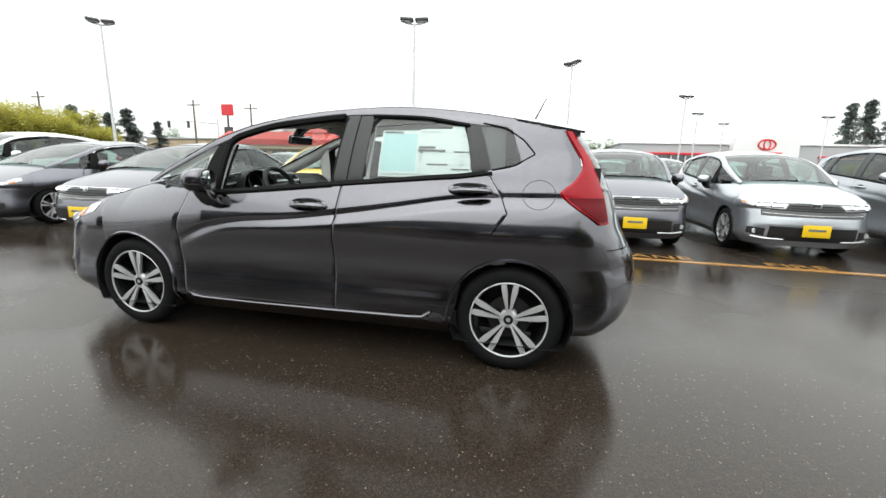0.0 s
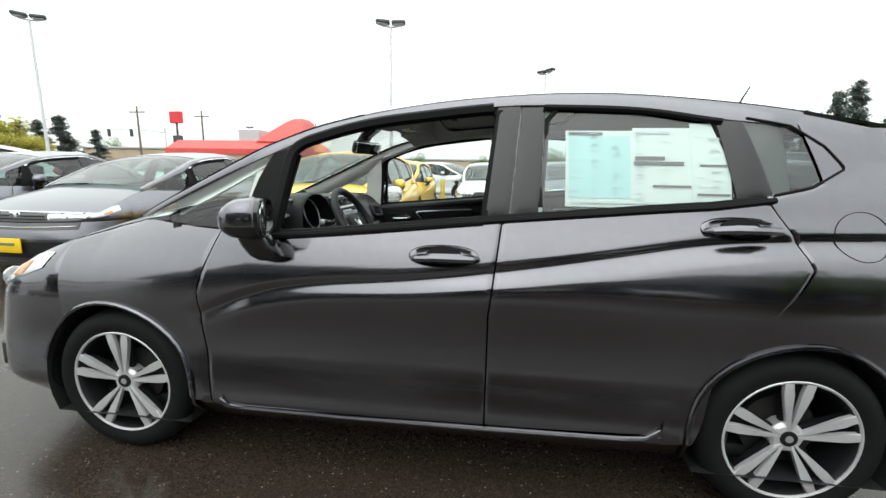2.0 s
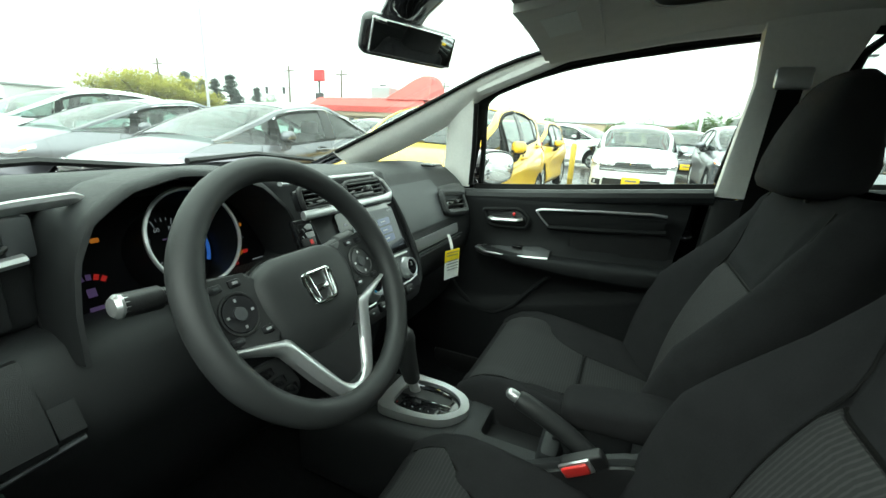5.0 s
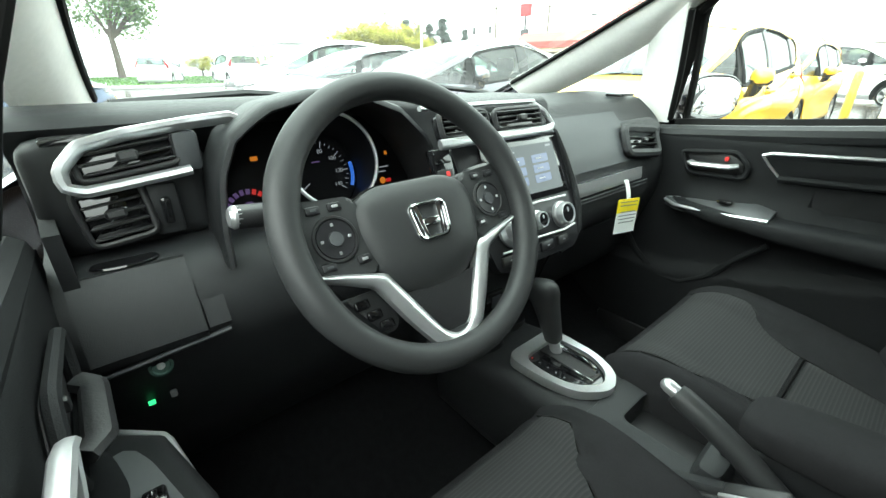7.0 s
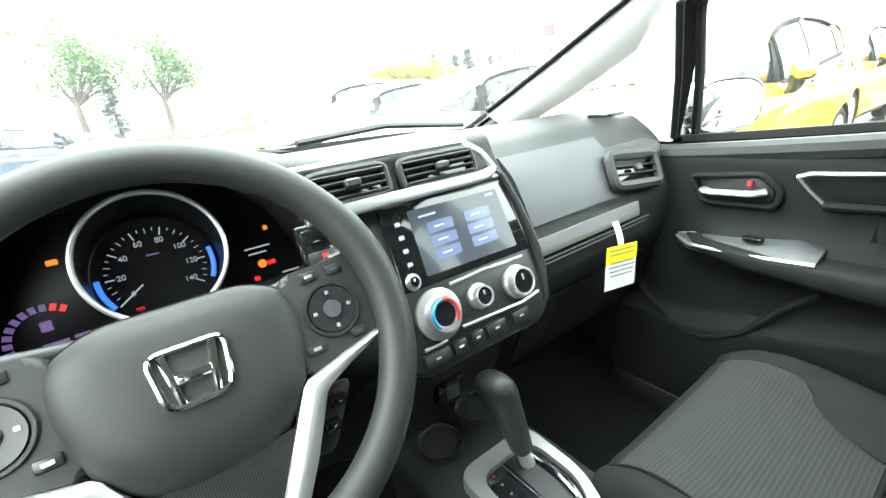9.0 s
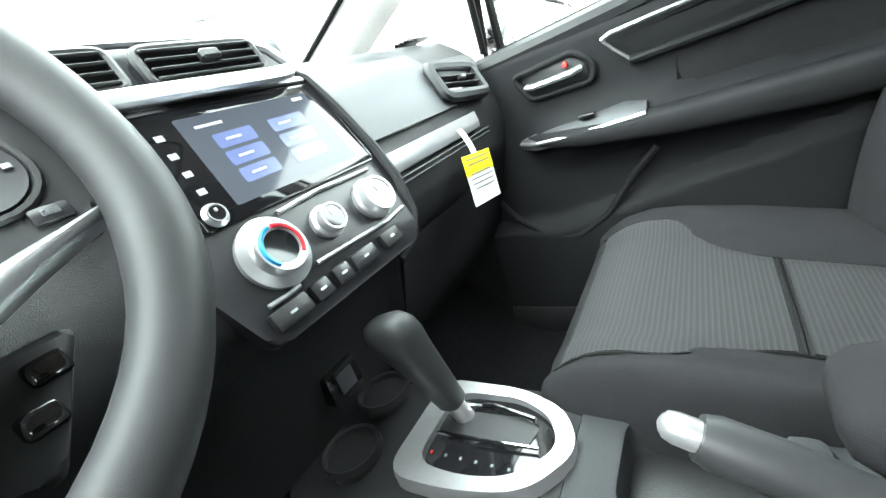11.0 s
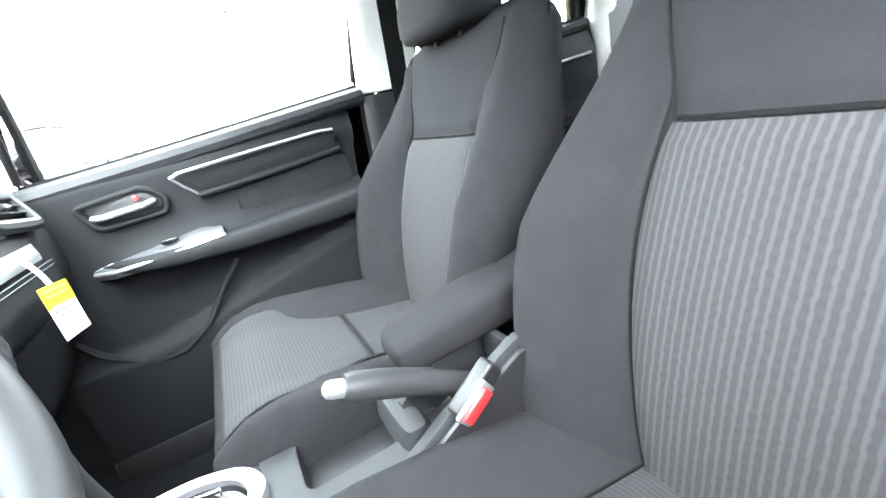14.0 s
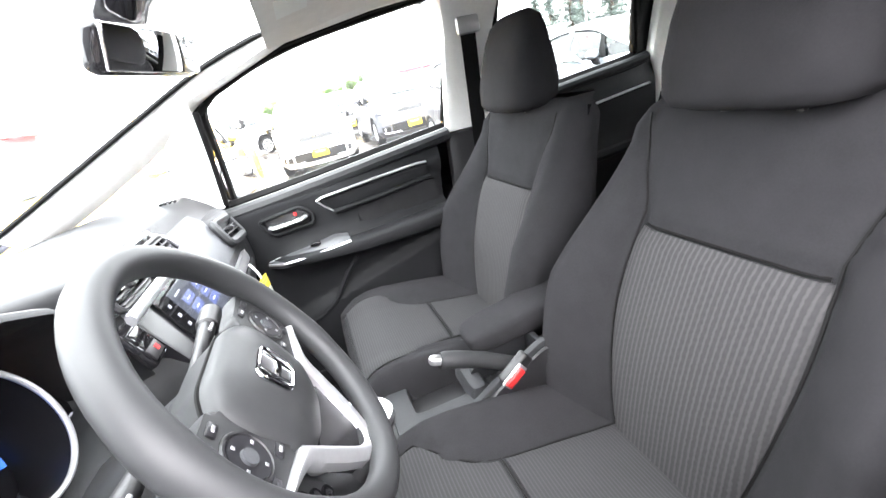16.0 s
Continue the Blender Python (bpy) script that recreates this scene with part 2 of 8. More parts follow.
HEADLINER = mat("headliner_cloth", (0.76, 0.75, 0.72), 0.95, vary=0.06, scale=30, bump=0.4, bscale=900, spec=0.1)
PILLAR_TRIM = mat("pillar_trim", (0.80, 0.79, 0.76), 0.7, vary=0.05, bump=0.3, bscale=700, spec=0.3)
CARPET = mat("floor_carpet", (0.012, 0.012, 0.013), 1.0, vary=0.3, scale=60, bump=1.0, bscale=900, spec=0.05)
CONSOLE_GREY = mat("console_grey_plastic", (0.021, 0.0222, 0.0240), 0.56, spec=0.32, vary=0.10, scale=12, bump=0.3, bscale=900)
BEZEL_GREY = mat("bezel_grey", (0.085, 0.088, 0.092), 0.42, 0.3, vary=0.05)
LEATHER = mat("wheel_rim_plastic", (0.026, 0.027, 0.028), 0.48, spec=0.32, vary=0.06, bump=0.06, bscale=1600)
PAPER = mat("white_paper", (0.80, 0.82, 0.80), 0.7, vary=0.04)
PAPER_BLUE = mat("pale_blue_paper", (0.54, 0.76, 0.77), 0.7, vary=0.05)
INK = mat("grey_ink", (0.16, 0.17, 0.17), 0.7)
TAG_YELLOW = mat("tag_yellow", (0.85, 0.66, 0.01), 0.6, vary=0.03)
PLATE_YELLOW = mat("plate_yellow", (0.85, 0.55, 0.01), 0.45, vary=0.05)
RED_PLASTIC = mat("red_button", (0.65, 0.03, 0.03), 0.35)
ASPHALT = wet_asphalt()
LINE_PAINT = mat("worn_orange_line", (0.42, 0.22, 0.06), 0.3, vary=0.5, scale=20, coat=0.5)
LINE_YELLOW = mat("yellow_line", (0.6, 0.42, 0.05), 0.35, vary=0.4, scale=20, coat=0.4)


# ---- geometry helpers ----
def ip(pts, x):
    return float(np.interp(x, [p[0] for p in pts], [p[1] for p in pts]))


def smooth_ip(pts, x):
    """Smooth interpolation through a few design points."""
    xs = [p[0] for p in pts]
    if x <= xs[0]:
        return pts[0][1]
    if x >= xs[-1]:
        return pts[-1][1]
    i = max(k for k in range(len(xs) - 1) if xs[k] <= x)

    def slope(k):
        a, b = max(k - 1, 0), min(k + 1, len(xs) - 1)
        return (pts[b][1] - pts[a][1]) / (xs[b] - xs[a])
    h = xs[i + 1] - xs[i]
    t = (x - xs[i]) / h
    return ((2 * t**3 - 3 * t**2 + 1) * pts[i][1] + (t**3 - 2 * t**2 + t) * h * slope(i)
            + (-2 * t**3 + 3 * t**2) * pts[i + 1][1] + (t**3 - t**2) * h * slope(i + 1))


def join(*geos):
    vs, fs = [], []
    for v, f in geos:
        k = len(vs)
        vs += [tuple(p) for p in v]
        fs += [tuple(i + k for i in q) for q in f]
    return vs, fs


def xf(geo, m):
    return [tuple(m @ Vector(p)) for p in geo[0]], geo[1]


def flip_y(geo):
    return [(p[0], -p[1], p[2]) for p in geo[0]], [tuple(reversed(q)) for q in geo[1]]


def grid(fn, nu, nv, wrap_u=False):
    vs = [tuple(fn(i / nu, j / nv)) for j in range(nv + 1) for i in range(nu + 1 if not wrap_u else nu)]
    w = nu if wrap_u else nu + 1
    fs = [(j * w + i, j * w + (i + 1) % w, (j + 1) * w + (i + 1) % w, (j + 1) * w + i) for j in range(nv) for i in range(nu)]
    return vs, fs


def shell(fn, nu, nv, off):
    """A sheet with thickness: outer grid, inner grid moved by the vector off, and a rim."""
    vs, fs = grid(fn, nu, nv)
    n, w = len(vs), nu + 1
    off = Vector(off)
    vi = [tuple(Vector(p) + off) for p in vs]
    ring = [i for i in range(w)] + [j * w + nu for j in range(1, nv + 1)] + [nv * w + i for i in range(nu - 1, -1, -1)] + [j * w for j in range(nv - 1, 0, -1)]
    rim = [(ring[k], n + ring[k], n + ring[(k + 1) % len(ring)], ring[(k + 1) % len(ring)]) for k in range(len(ring))]
    return vs + vi, fs + [tuple(n + i for i in reversed(q)) for q in fs] + rim


def loft(rings, cap=True, closed=True):
    n = len(rings[0])
    vs = [tuple(p) for r in rings for p in r]
    fs = []
    for j in range(len(rings) - 1):
        for i in range(n if closed else n - 1):
            k = (i + 1) % n
            fs.append((j * n + i, j * n + k, (j + 1) * n + k, (j + 1) * n + i))
    if cap and closed:
        fs += [tuple(reversed(range(n))), tuple((len(rings) - 1) * n + i for i in range(n))]
    return vs, fs


def tube(pts, r, n=10, closed=False, flat=1.0):
    """A round bar along points; r may be a list; flat squeezes it across."""
    pts = [Vector(p) for p in pts]
    m = len(pts)
    rs = r if isinstance(r, (list, tuple)) else [r] * m
    rings, up = [], None
    for i, p in enumerate(pts):
        a = pts[(i + 1) % m] if closed or i < m - 1 else p
        b = pts[i - 1] if closed or i > 0 else p
        d = (a - b).normalized()
        if up is None:
            up = d.orthogonal().normalized() if abs(d.z) > 0.95 else Vector((0, 0, 1))
        s = d.cross(up).normalized()
        up = s.cross(d).normalized()
        rings.append([p + rs[i] * (math.cos(q) * s + flat * math.sin(q) * up) for q in [2 * math.pi * k / n for k in range(n)]])
    if closed:
        rings.append(rings[0])
    return loft(rings, cap=not closed)


def lathe(profile, n=32, m=None, close=False):
    """Turn (radius, height) points about the local z axis."""
    rings = [[(r * math.cos(a), r * math.sin(a), h) for a in [2 * math.pi * k / n for k in range(n)]] for r, h in profile]
    g = loft(rings, cap=not close)
    if close:
        g = loft(rings + [rings[0]], cap=False)
    return xf(g, m) if m is not None else g


def sq_ring(c, ux, uy, a, b, n=28, e=0.6):
    """A rounded-rectangle ring about c, spanned by ux and uy with half sizes a and b."""
    c, ux, uy = Vector(c), Vector(ux), Vector(uy)
    out = []
    for k in range(n):
        t = 2 * math.pi * k / n
        s, q = math.sin(t), math.cos(t)
        out.append(c + ux * a * math.copysign(abs(q)**e, q) + uy * b * math.copysign(abs(s)**e, s))
    return out


def bm_geo(bm):
    bm.verts.ensure_lookup_table()
    bm.verts.index_update()
    g = [tuple(v.co) for v in bm.verts], [tuple(v.index for v in f.verts) for f in bm.faces]
    bm.free()
    return g


def rbox(c, s, r=0.01, seg=2, m=None):
    """A block with rounded edges: centre, size, radius."""
    bm = bmesh.new()
    bmesh.ops.create_cube(bm, size=1)
    bmesh.ops.scale(bm, vec=s, verts=bm.verts)
    if r > 0:
        bmesh.ops.bevel(bm, geom=bm.edges[:], offset=min(r, 0.49 * min(s)), segments=seg, affect="EDGES", profile=0.5)
    g = bm_geo(bm)
    g = xf(g, Matrix.Translation(c)) if m is None else xf(g, m @ Matrix.Translation(c))
    return g


def prism(poly, depth, m, r=0.0, seg=2):
    """A plate: outline in local x, y, thick along local z from 0 to depth, its top edge rounded."""
    bm = bmesh.new()
    lo = [bm.verts.new((x, y, 0)) for x, y in poly]
    hi = [bm.verts.new((x, y, depth)) for x, y in poly]
    bm.faces.new(list(reversed(lo)))
    top = bm.faces.new(hi)
    for i in range(len(poly)):
        k = (i + 1) % len(poly)
        bm.faces.new((lo[i], lo[k], hi[k], hi[i]))
    if r:
        bmesh.ops.bevel(bm, geom=list(top.edges), offset=r, segments=seg, affect="EDGES", profile=0.5)
    bmesh.ops.recalc_face_normals(bm, faces=bm.faces)
    return xf(bm_geo(bm), m)


def round_poly(pts, r, seg=4):
    """Round the corners of a 2D outline."""
    out, n = [], len(pts)
    for i in range(n):
        p, a, b = Vector(pts[i]), Vector(pts[i - 1]), Vector(pts[(i + 1) % n])
        d1, d2 = (a - p), (b - p)
        k = min(r, 0.45 * d1.length, 0.45 * d2.length)
        s, e = p + d1.normalized() * k, p + d2.normalized() * k
        for j in range(seg + 1):
            t = j / seg
            out.append(tuple((1 - t)**2 * s + 2 * t * (1 - t) * p + t * t * e))
    return out


def resample(pl, n):
    pl = [Vector((*p, 0)) if len(p) == 2 else Vector(p) for p in pl]
    d = [0.0]
    for a, b in zip(pl, pl[1:]):
        d.append(d[-1] + (b - a).length)
    out = []
    for k in range(n + 1):
        s = d[-1] * k / n
        i = min(max(j for j in range(len(d)) if d[j] <= s + 1e-9), len(pl) - 2)
        t = (s - d[i]) / max(d[i + 1] - d[i], 1e-9)
        out.append(pl[i].lerp(pl[i + 1], min(t, 1)))
    return out


def frame_of(origin, xa, ya):
    """A matrix whose x and y axes are the given ways, z across them."""
    x = Vector(xa).normalized()
    z = x.cross(Vector(ya)).normalized()
    y = z.cross(x)
    m = Matrix((x, y, z)).transposed().to_4x4()
    m.translation = origin
    return m


def mesh_of(name, geo, material, angle=35):
    me = bpy.data.meshes.new(name)
    me.from_pydata(geo[0], [], geo[1])
    me.validate()
    me.polygons.foreach_set("use_smooth", [True] * len(me.polygons))
    me.set_sharp_from_angle(angle=radians(angle))
    me.materials.append(material)
    return me


def part(name, geo, material, parent, label="", angle=35):
    ob = new(name, mesh_of(name, geo, material, angle))
    ob.parent = parent
    if label:
        tagged(ob, label)
    return ob


def thing(name, geo, material, label, category, kind="", group="", angle=35):
    return tagged(new(name, mesh_of(name, geo, material, angle)), label, category, group, kind)


def root(name, label, category, group="", m=None):
    ob = tagged(new(name), label, category, group)
    ob.empty_display_size = 0.2
    if m is not None:
        ob.matrix_world = m
    return ob

# ---- ground ----
thing("ground", grid(lambda u, v: (-450 + 900 * u, -450 + 900 * v, 0.0), 8, 8), ASPHALT, "wet dark asphalt of a car dealer's lot", "ground", "structure")

# ---- cars: one set of design curves for each body, one builder for all ----
HATCH = dict(
    wb=(-1.265, 1.265), arch=0.345, tyre=0.305, rim=0.222, nose=-2.07, tail=2.00,
    belt=[(-1.22, 0.985), (-1.10, 0.972), (-0.95, 0.957), (-0.60, 0.955), (0.26, 1.035), (0.75, 1.08), (1.12, 1.12), (1.36, 1.21), (1.62, 1.33)],
    char=[(-0.86, 0.64), (-0.62, 0.735), (-0.40, 0.78), (-0.04, 0.812), (0.27, 0.852), (0.64, 0.912), (0.92, 0.958), (1.2, 0.978), (1.45, 0.985)],
    sec=[(0.14, 0.70), (0.20, 0.755), (0.25, 0.802), (0.275, 0.824), (0.305, 0.827), (0.36, 0.823), (0.405, 0.817), (0.44, 0.811), (0.50, 0.808), (0.60, 0.816), (0.74, 0.842), (0.79, 0.844), (0.83, 0.838), (0.87, 0.827), (0.91, 0.814), (0.95, 0.798), (1.00, 0.777), (1.06, 0.754), (1.12, 0.735), (1.21, 0.698), (1.30, 0.660)],
    rail=[(-1.22, 0.99), (-0.86, 1.163), (-0.60, 1.285), (-0.40, 1.36), (-0.07, 1.43), (0.26, 1.465), (0.62, 1.472), (1.03, 1.435), (1.47, 1.365), (1.66, 1.33)],
    hood=[(-1.78, 0.765), (-1.62, 0.838), (-1.40, 0.915), (-1.18, 0.975), (-1.03, 1.00)],
    nosez=[(0.16, 0.10), (0.30, 0.03), (0.45, 0.0), (0.56, 0.02), (0.66, 0.07), (0.74, 0.14), (0.82, 0.21)],
    tailz=[(0.18, 0.24), (0.24, 0.17), (0.33, 0.06), (0.42, 0.015), (0.52, 0.0), (0.66, 0.03), (0.74, 0.08), (0.82, 0.125), (1.00, 0.18), (1.20, 0.28), (1.36, 0.40)],
    crown=0.055, top=1.36, header=-0.27,
    doors=dict(f0=[(-0.835, 0.265), (-0.858, 0.56), (-0.86, 0.72), (-0.80, 0.90), (-0.78, 0.955)], f1=[(0.225, 0.28), (0.225, 0.70), (0.262, 1.033)],
               r1=[(0.80, 0.30), (0.96, 0.50), (1.08, 0.66), (1.225, 0.90), (1.18, 1.00), (1.10, 1.118)]),
)


# step across the body line: a narrow undercut above it, a bright ledge below it
CREASE = [(-0.26, 0.0), (-0.16, 0.002), (-0.075, 0.0065), (-0.052, 0.0060), (-0.040, 0.0030), (-0.010, -0.0090), (-0.002, -0.0110), (0.004, -0.0108), (0.022, -0.0040), (0.034, -0.0008), (0.060, 0.0)]


LOT_BODY = dict(HATCH, nose_n=2.5)


class Body:
    def __init__(self, p):
        self.p = p

    def belt(self, x):
        return smooth_ip(self.p["belt"], x)

    def rail(self, x):
        return smooth_ip(self.p["rail"], x)

    def plan(self, x):
        a = max(0.0, -x - 1.0) / 0.5
        b = max(0.0, x - 1.0) / 0.45
        return 1 - 0.035 * a * a - 0.03 * b * b

    def y(self, x, z):
        """Half width of the side at x and z, on the near (driver's) side."""
        p = self.p
        zb = self.belt(x)
        w = smooth_ip(p["sec"], min(z, zb)) * self.plan(x)
        d = z - smooth_ip(p["char"], x)
        fade = min(1, max(0, (x + 0.95) / 0.25))
        w += fade * smooth_ip(CREASE, d)
        if x < -0.65:
            w -= 1.1 * max(0, min(z, 0.965) - 0.58)**2 * min(1, (-0.65 - x) / 0.7)
        if z > zb:
            h = z - zb
            w -= 0.26 * h + 0.42 * h * h
        return -w

    def front(self, a, z):
        """The nose, wrapped round: a from -1 (near side) to 1."""
        p = self.p
        x0 = -1.5
        if abs(z - p["tyre"]) < p["arch"]:
            x0 = min(x0, p["wb"][0] - math.sqrt(p["arch"]**2 - (z - p["tyre"])**2))
        w = -self.y(x0, z)
        n = 2 / p.get("nose_n", 3.5)
        xn = p["nose"] + ip(p["nosez"], z)
        s, c = math.sin(a * math.pi / 2), math.cos(a * math.pi / 2)
        return Vector((x0 - (x0 - xn) * abs(c)**n, w * math.copysign(abs(s)**n, s), z))

    def rear(self, a, z):
        p = self.p
        x0 = 1.42
        if abs(z - p["tyre"]) < p["arch"]:
            x0 = max(x0, p["wb"][1] + math.sqrt(p["arch"]**2 - (z - p["tyre"])**2))
        w = -self.y(x0, z)
        n = 2 / 3.6
        xn = p["tail"] - ip(p["tailz"], z)
        s, c = math.sin(a * math.pi / 2), math.cos(a * math.pi / 2)
        x = x0 + (xn - x0) * abs(c)**n
        return Vector((x, w * math.copysign(abs(s)**n, s) * self.plan(x) / self.plan(x0), z))

    def upper(self, x, t):
        """Roof and windscreen skin: t from -1 to 1 across."""
        z = self.rail(x)
        yr = self.y(x, z)
        return Vector((x, -yr * t, z + self.p["crown"] * (1 - abs(t)**2.4)))


def coons(b, r, t, l, nu, nv):
    """A patch between four 2D edges: bottom and top run along u, left and right along v."""
    b, t, l, r = resample(b, nu), resample(t, nu), resample(l, nv), resample(r, nv)

    def at(u, v):
        i, j = round(u * nu), round(v * nv)
        q = b[i] * (1 - v) + t[i] * v + l[j] * (1 - u) + r[j] * u
        return q - (b[0] * (1 - u) * (1 - v) + b[nu] * u * (1 - v) + t[0] * (1 - u) * v + t[nu] * u * v)
    return at


def side_panel(body, b, r, t, l, nu=24, nv=14, lift=0.0, thick=0.018, rolled="lrbt"):
    """A skin panel on the near side; the rolled edges are named by left, right, bottom, top."""
    at = coons(b, r, t, l, nu, nv)

    def fn(u, v):
        q = at(u, v)
        edge = 0.004 if (u == 0 and "l" in rolled) or (u == 1 and "r" in rolled) or (v == 0 and "b" in rolled) or (v == 1 and "t" in rolled) else 0.0
        return Vector((q.x, body.y(q.x, q.y) - lift + edge, q.y))
    return shell(fn, nu, nv, (0, thick, 0))


def flat_patch(body, poly, lift, n=10):
    """An even fan-filled plate that follows the side: outline in x, z."""
    c = Vector((sum(p[0] for p in poly) / len(poly), sum(p[1] for p in poly) / len(poly)))
    out = resample(list(poly) + [poly[0]], 4 * n)[:-1]
    rings = []
    for k in range(5):
        s = k / 4
        rings.append([(c.x + (q.x - c.x) * s, body.y(c.x + (q.x - c.x) * s, c.y + (q.y - c.y) * s) - lift, c.y + (q.y - c.y) * s) for q in out])
    return loft(rings, cap=False)


def rim_strip(body, line, width, lift):
    """A raised band along a line of x, z on the side."""
    pts = resample(line, 40)
    return tube([(q.x, body.y(q.x, q.y) - lift, q.y) for q in pts], width, 6)


def build_wheel(parent, p, x, side, detail=True):
    """Alloy wheel with five pairs of machined spokes; side -1 is the near side."""
    R, r = p["tyre"], p["rim"]
    m = Matrix.Translation((x, side * 0.70, R)) @ (Matrix.Rotation(radians(90), 4, "X") if side < 0 else Matrix.Rotation(radians(-90), 4, "X"))
    w = new("wheel")
    w.parent, w.matrix_basis = parent, m
    part("tyre", lathe([(r - 0.005, -0.09), (R - 0.03, -0.095), (R - 0.006, -0.07), (R, -0.03), (R, 0.035), (R - 0.006, 0.07), (R - 0.022, 0.088), (R - 0.04, 0.096),
                        (R - 0.055, 0.098), (r + 0.012, 0.096), (r - 0.004, 0.09)], 56, close=True), RUBBER, w)
    rm = part("rim", lathe([(r, -0.085), (r, 0.085), (r - 0.010, 0.088), (r - 0.016, 0.080), (r - 0.02, 0.06), (r - 0.03, -0.02), (r - 0.03, -0.085)], 48, close=True), ALLOY_DARK if detail else SATIN, w)
    part("rim_lip", lathe([(r, 0.078), (r + 0.001, 0.088), (r - 0.006, 0.0925), (r - 0.0125, 0.089), (r - 0.012, 0.078)], 56, close=True), MACHINED, rm)
    part("brake_disc", lathe([(0.03, 0.0), (0.125, 0.0), (0.125, 0.012), (0.03, 0.012)], 32, close=True), mat_disc, w)
    hub = join(lathe([(0.055, 0.02), (0.055, 0.062), (0.045, 0.074), (0.033, 0.076), (0.0005, 0.076)], 28),
               *[lathe([(0.008, 0.05), (0.008, 0.074), (0.0005, 0.074)], 6, Matrix.Translation((0.042 * math.cos(a), 0.042 * math.sin(a), 0.0))) for a in [2 * math.pi * k / 5 for k in range(5)]])
    part("hub", hub, MACHINED, w)
    cap = part("hub_cap", lathe([(0.028, 0.074), (0.027, 0.08), (0.0005, 0.081)], 24), ALLOY_DARK, w)
    part("hub_emblem", lathe([(0.013, 0.079), (0.012, 0.0825), (0.0005, 0.0825)], 16), SATIN, cap)
    o = [(0.030, -0.004), (0.07, -0.0070), (0.13, -0.0130), (0.17, -0.0160), (r - 0.010, -0.0150), (r - 0.010, 0.0150), (0.17, 0.0160), (0.13, 0.0130), (0.07, 0.0070), (0.030, 0.004)]
    face = prism(o, 0.016, Matrix.Translation((0, 0, 0.060)), 0.003)
    face = ([(q[0], q[1], q[2] + (0.014 * q[0] / r)) for q in face[0]], face[1])
    for k in range(10):
        a = 2 * math.pi * (k // 2) / 5 + radians(90 + (9.5 if k % 2 else -9.5))
        sp = part("spoke", face, MACHINED, w)
        sp.matrix_basis = Matrix.Rotation(a, 4, "Z")
    if detail:
        d = prism([(0.03, -0.02), (r - 0.02, -0.034), (r - 0.02, 0.034), (0.03, 0.02)], 0.02, Matrix.Translation((0, 0, 0.035)), 0.004)
        for k in range(5):
            sp = part("spoke_web", d, ALLOY_DARK, w)
            sp.matrix_basis = Matrix.Rotation(2 * math.pi * k / 5 + radians(90), 4, "Z")
    return w


mat_disc = mat("brake_steel", (0.018, 0.017, 0.016), 0.6, 0.2, vary=0.1, scale=30)


def arch_line(p, k, a0, a1, r=None, n=18):
    r = r or p["arch"]
    return [(p["wb"][k] + r * math.cos(radians(a0 + (a1 - a0) * i / n)), p["tyre"] + r * math.sin(radians(a0 + (a1 - a0) * i / n))) for i in range(n + 1)]


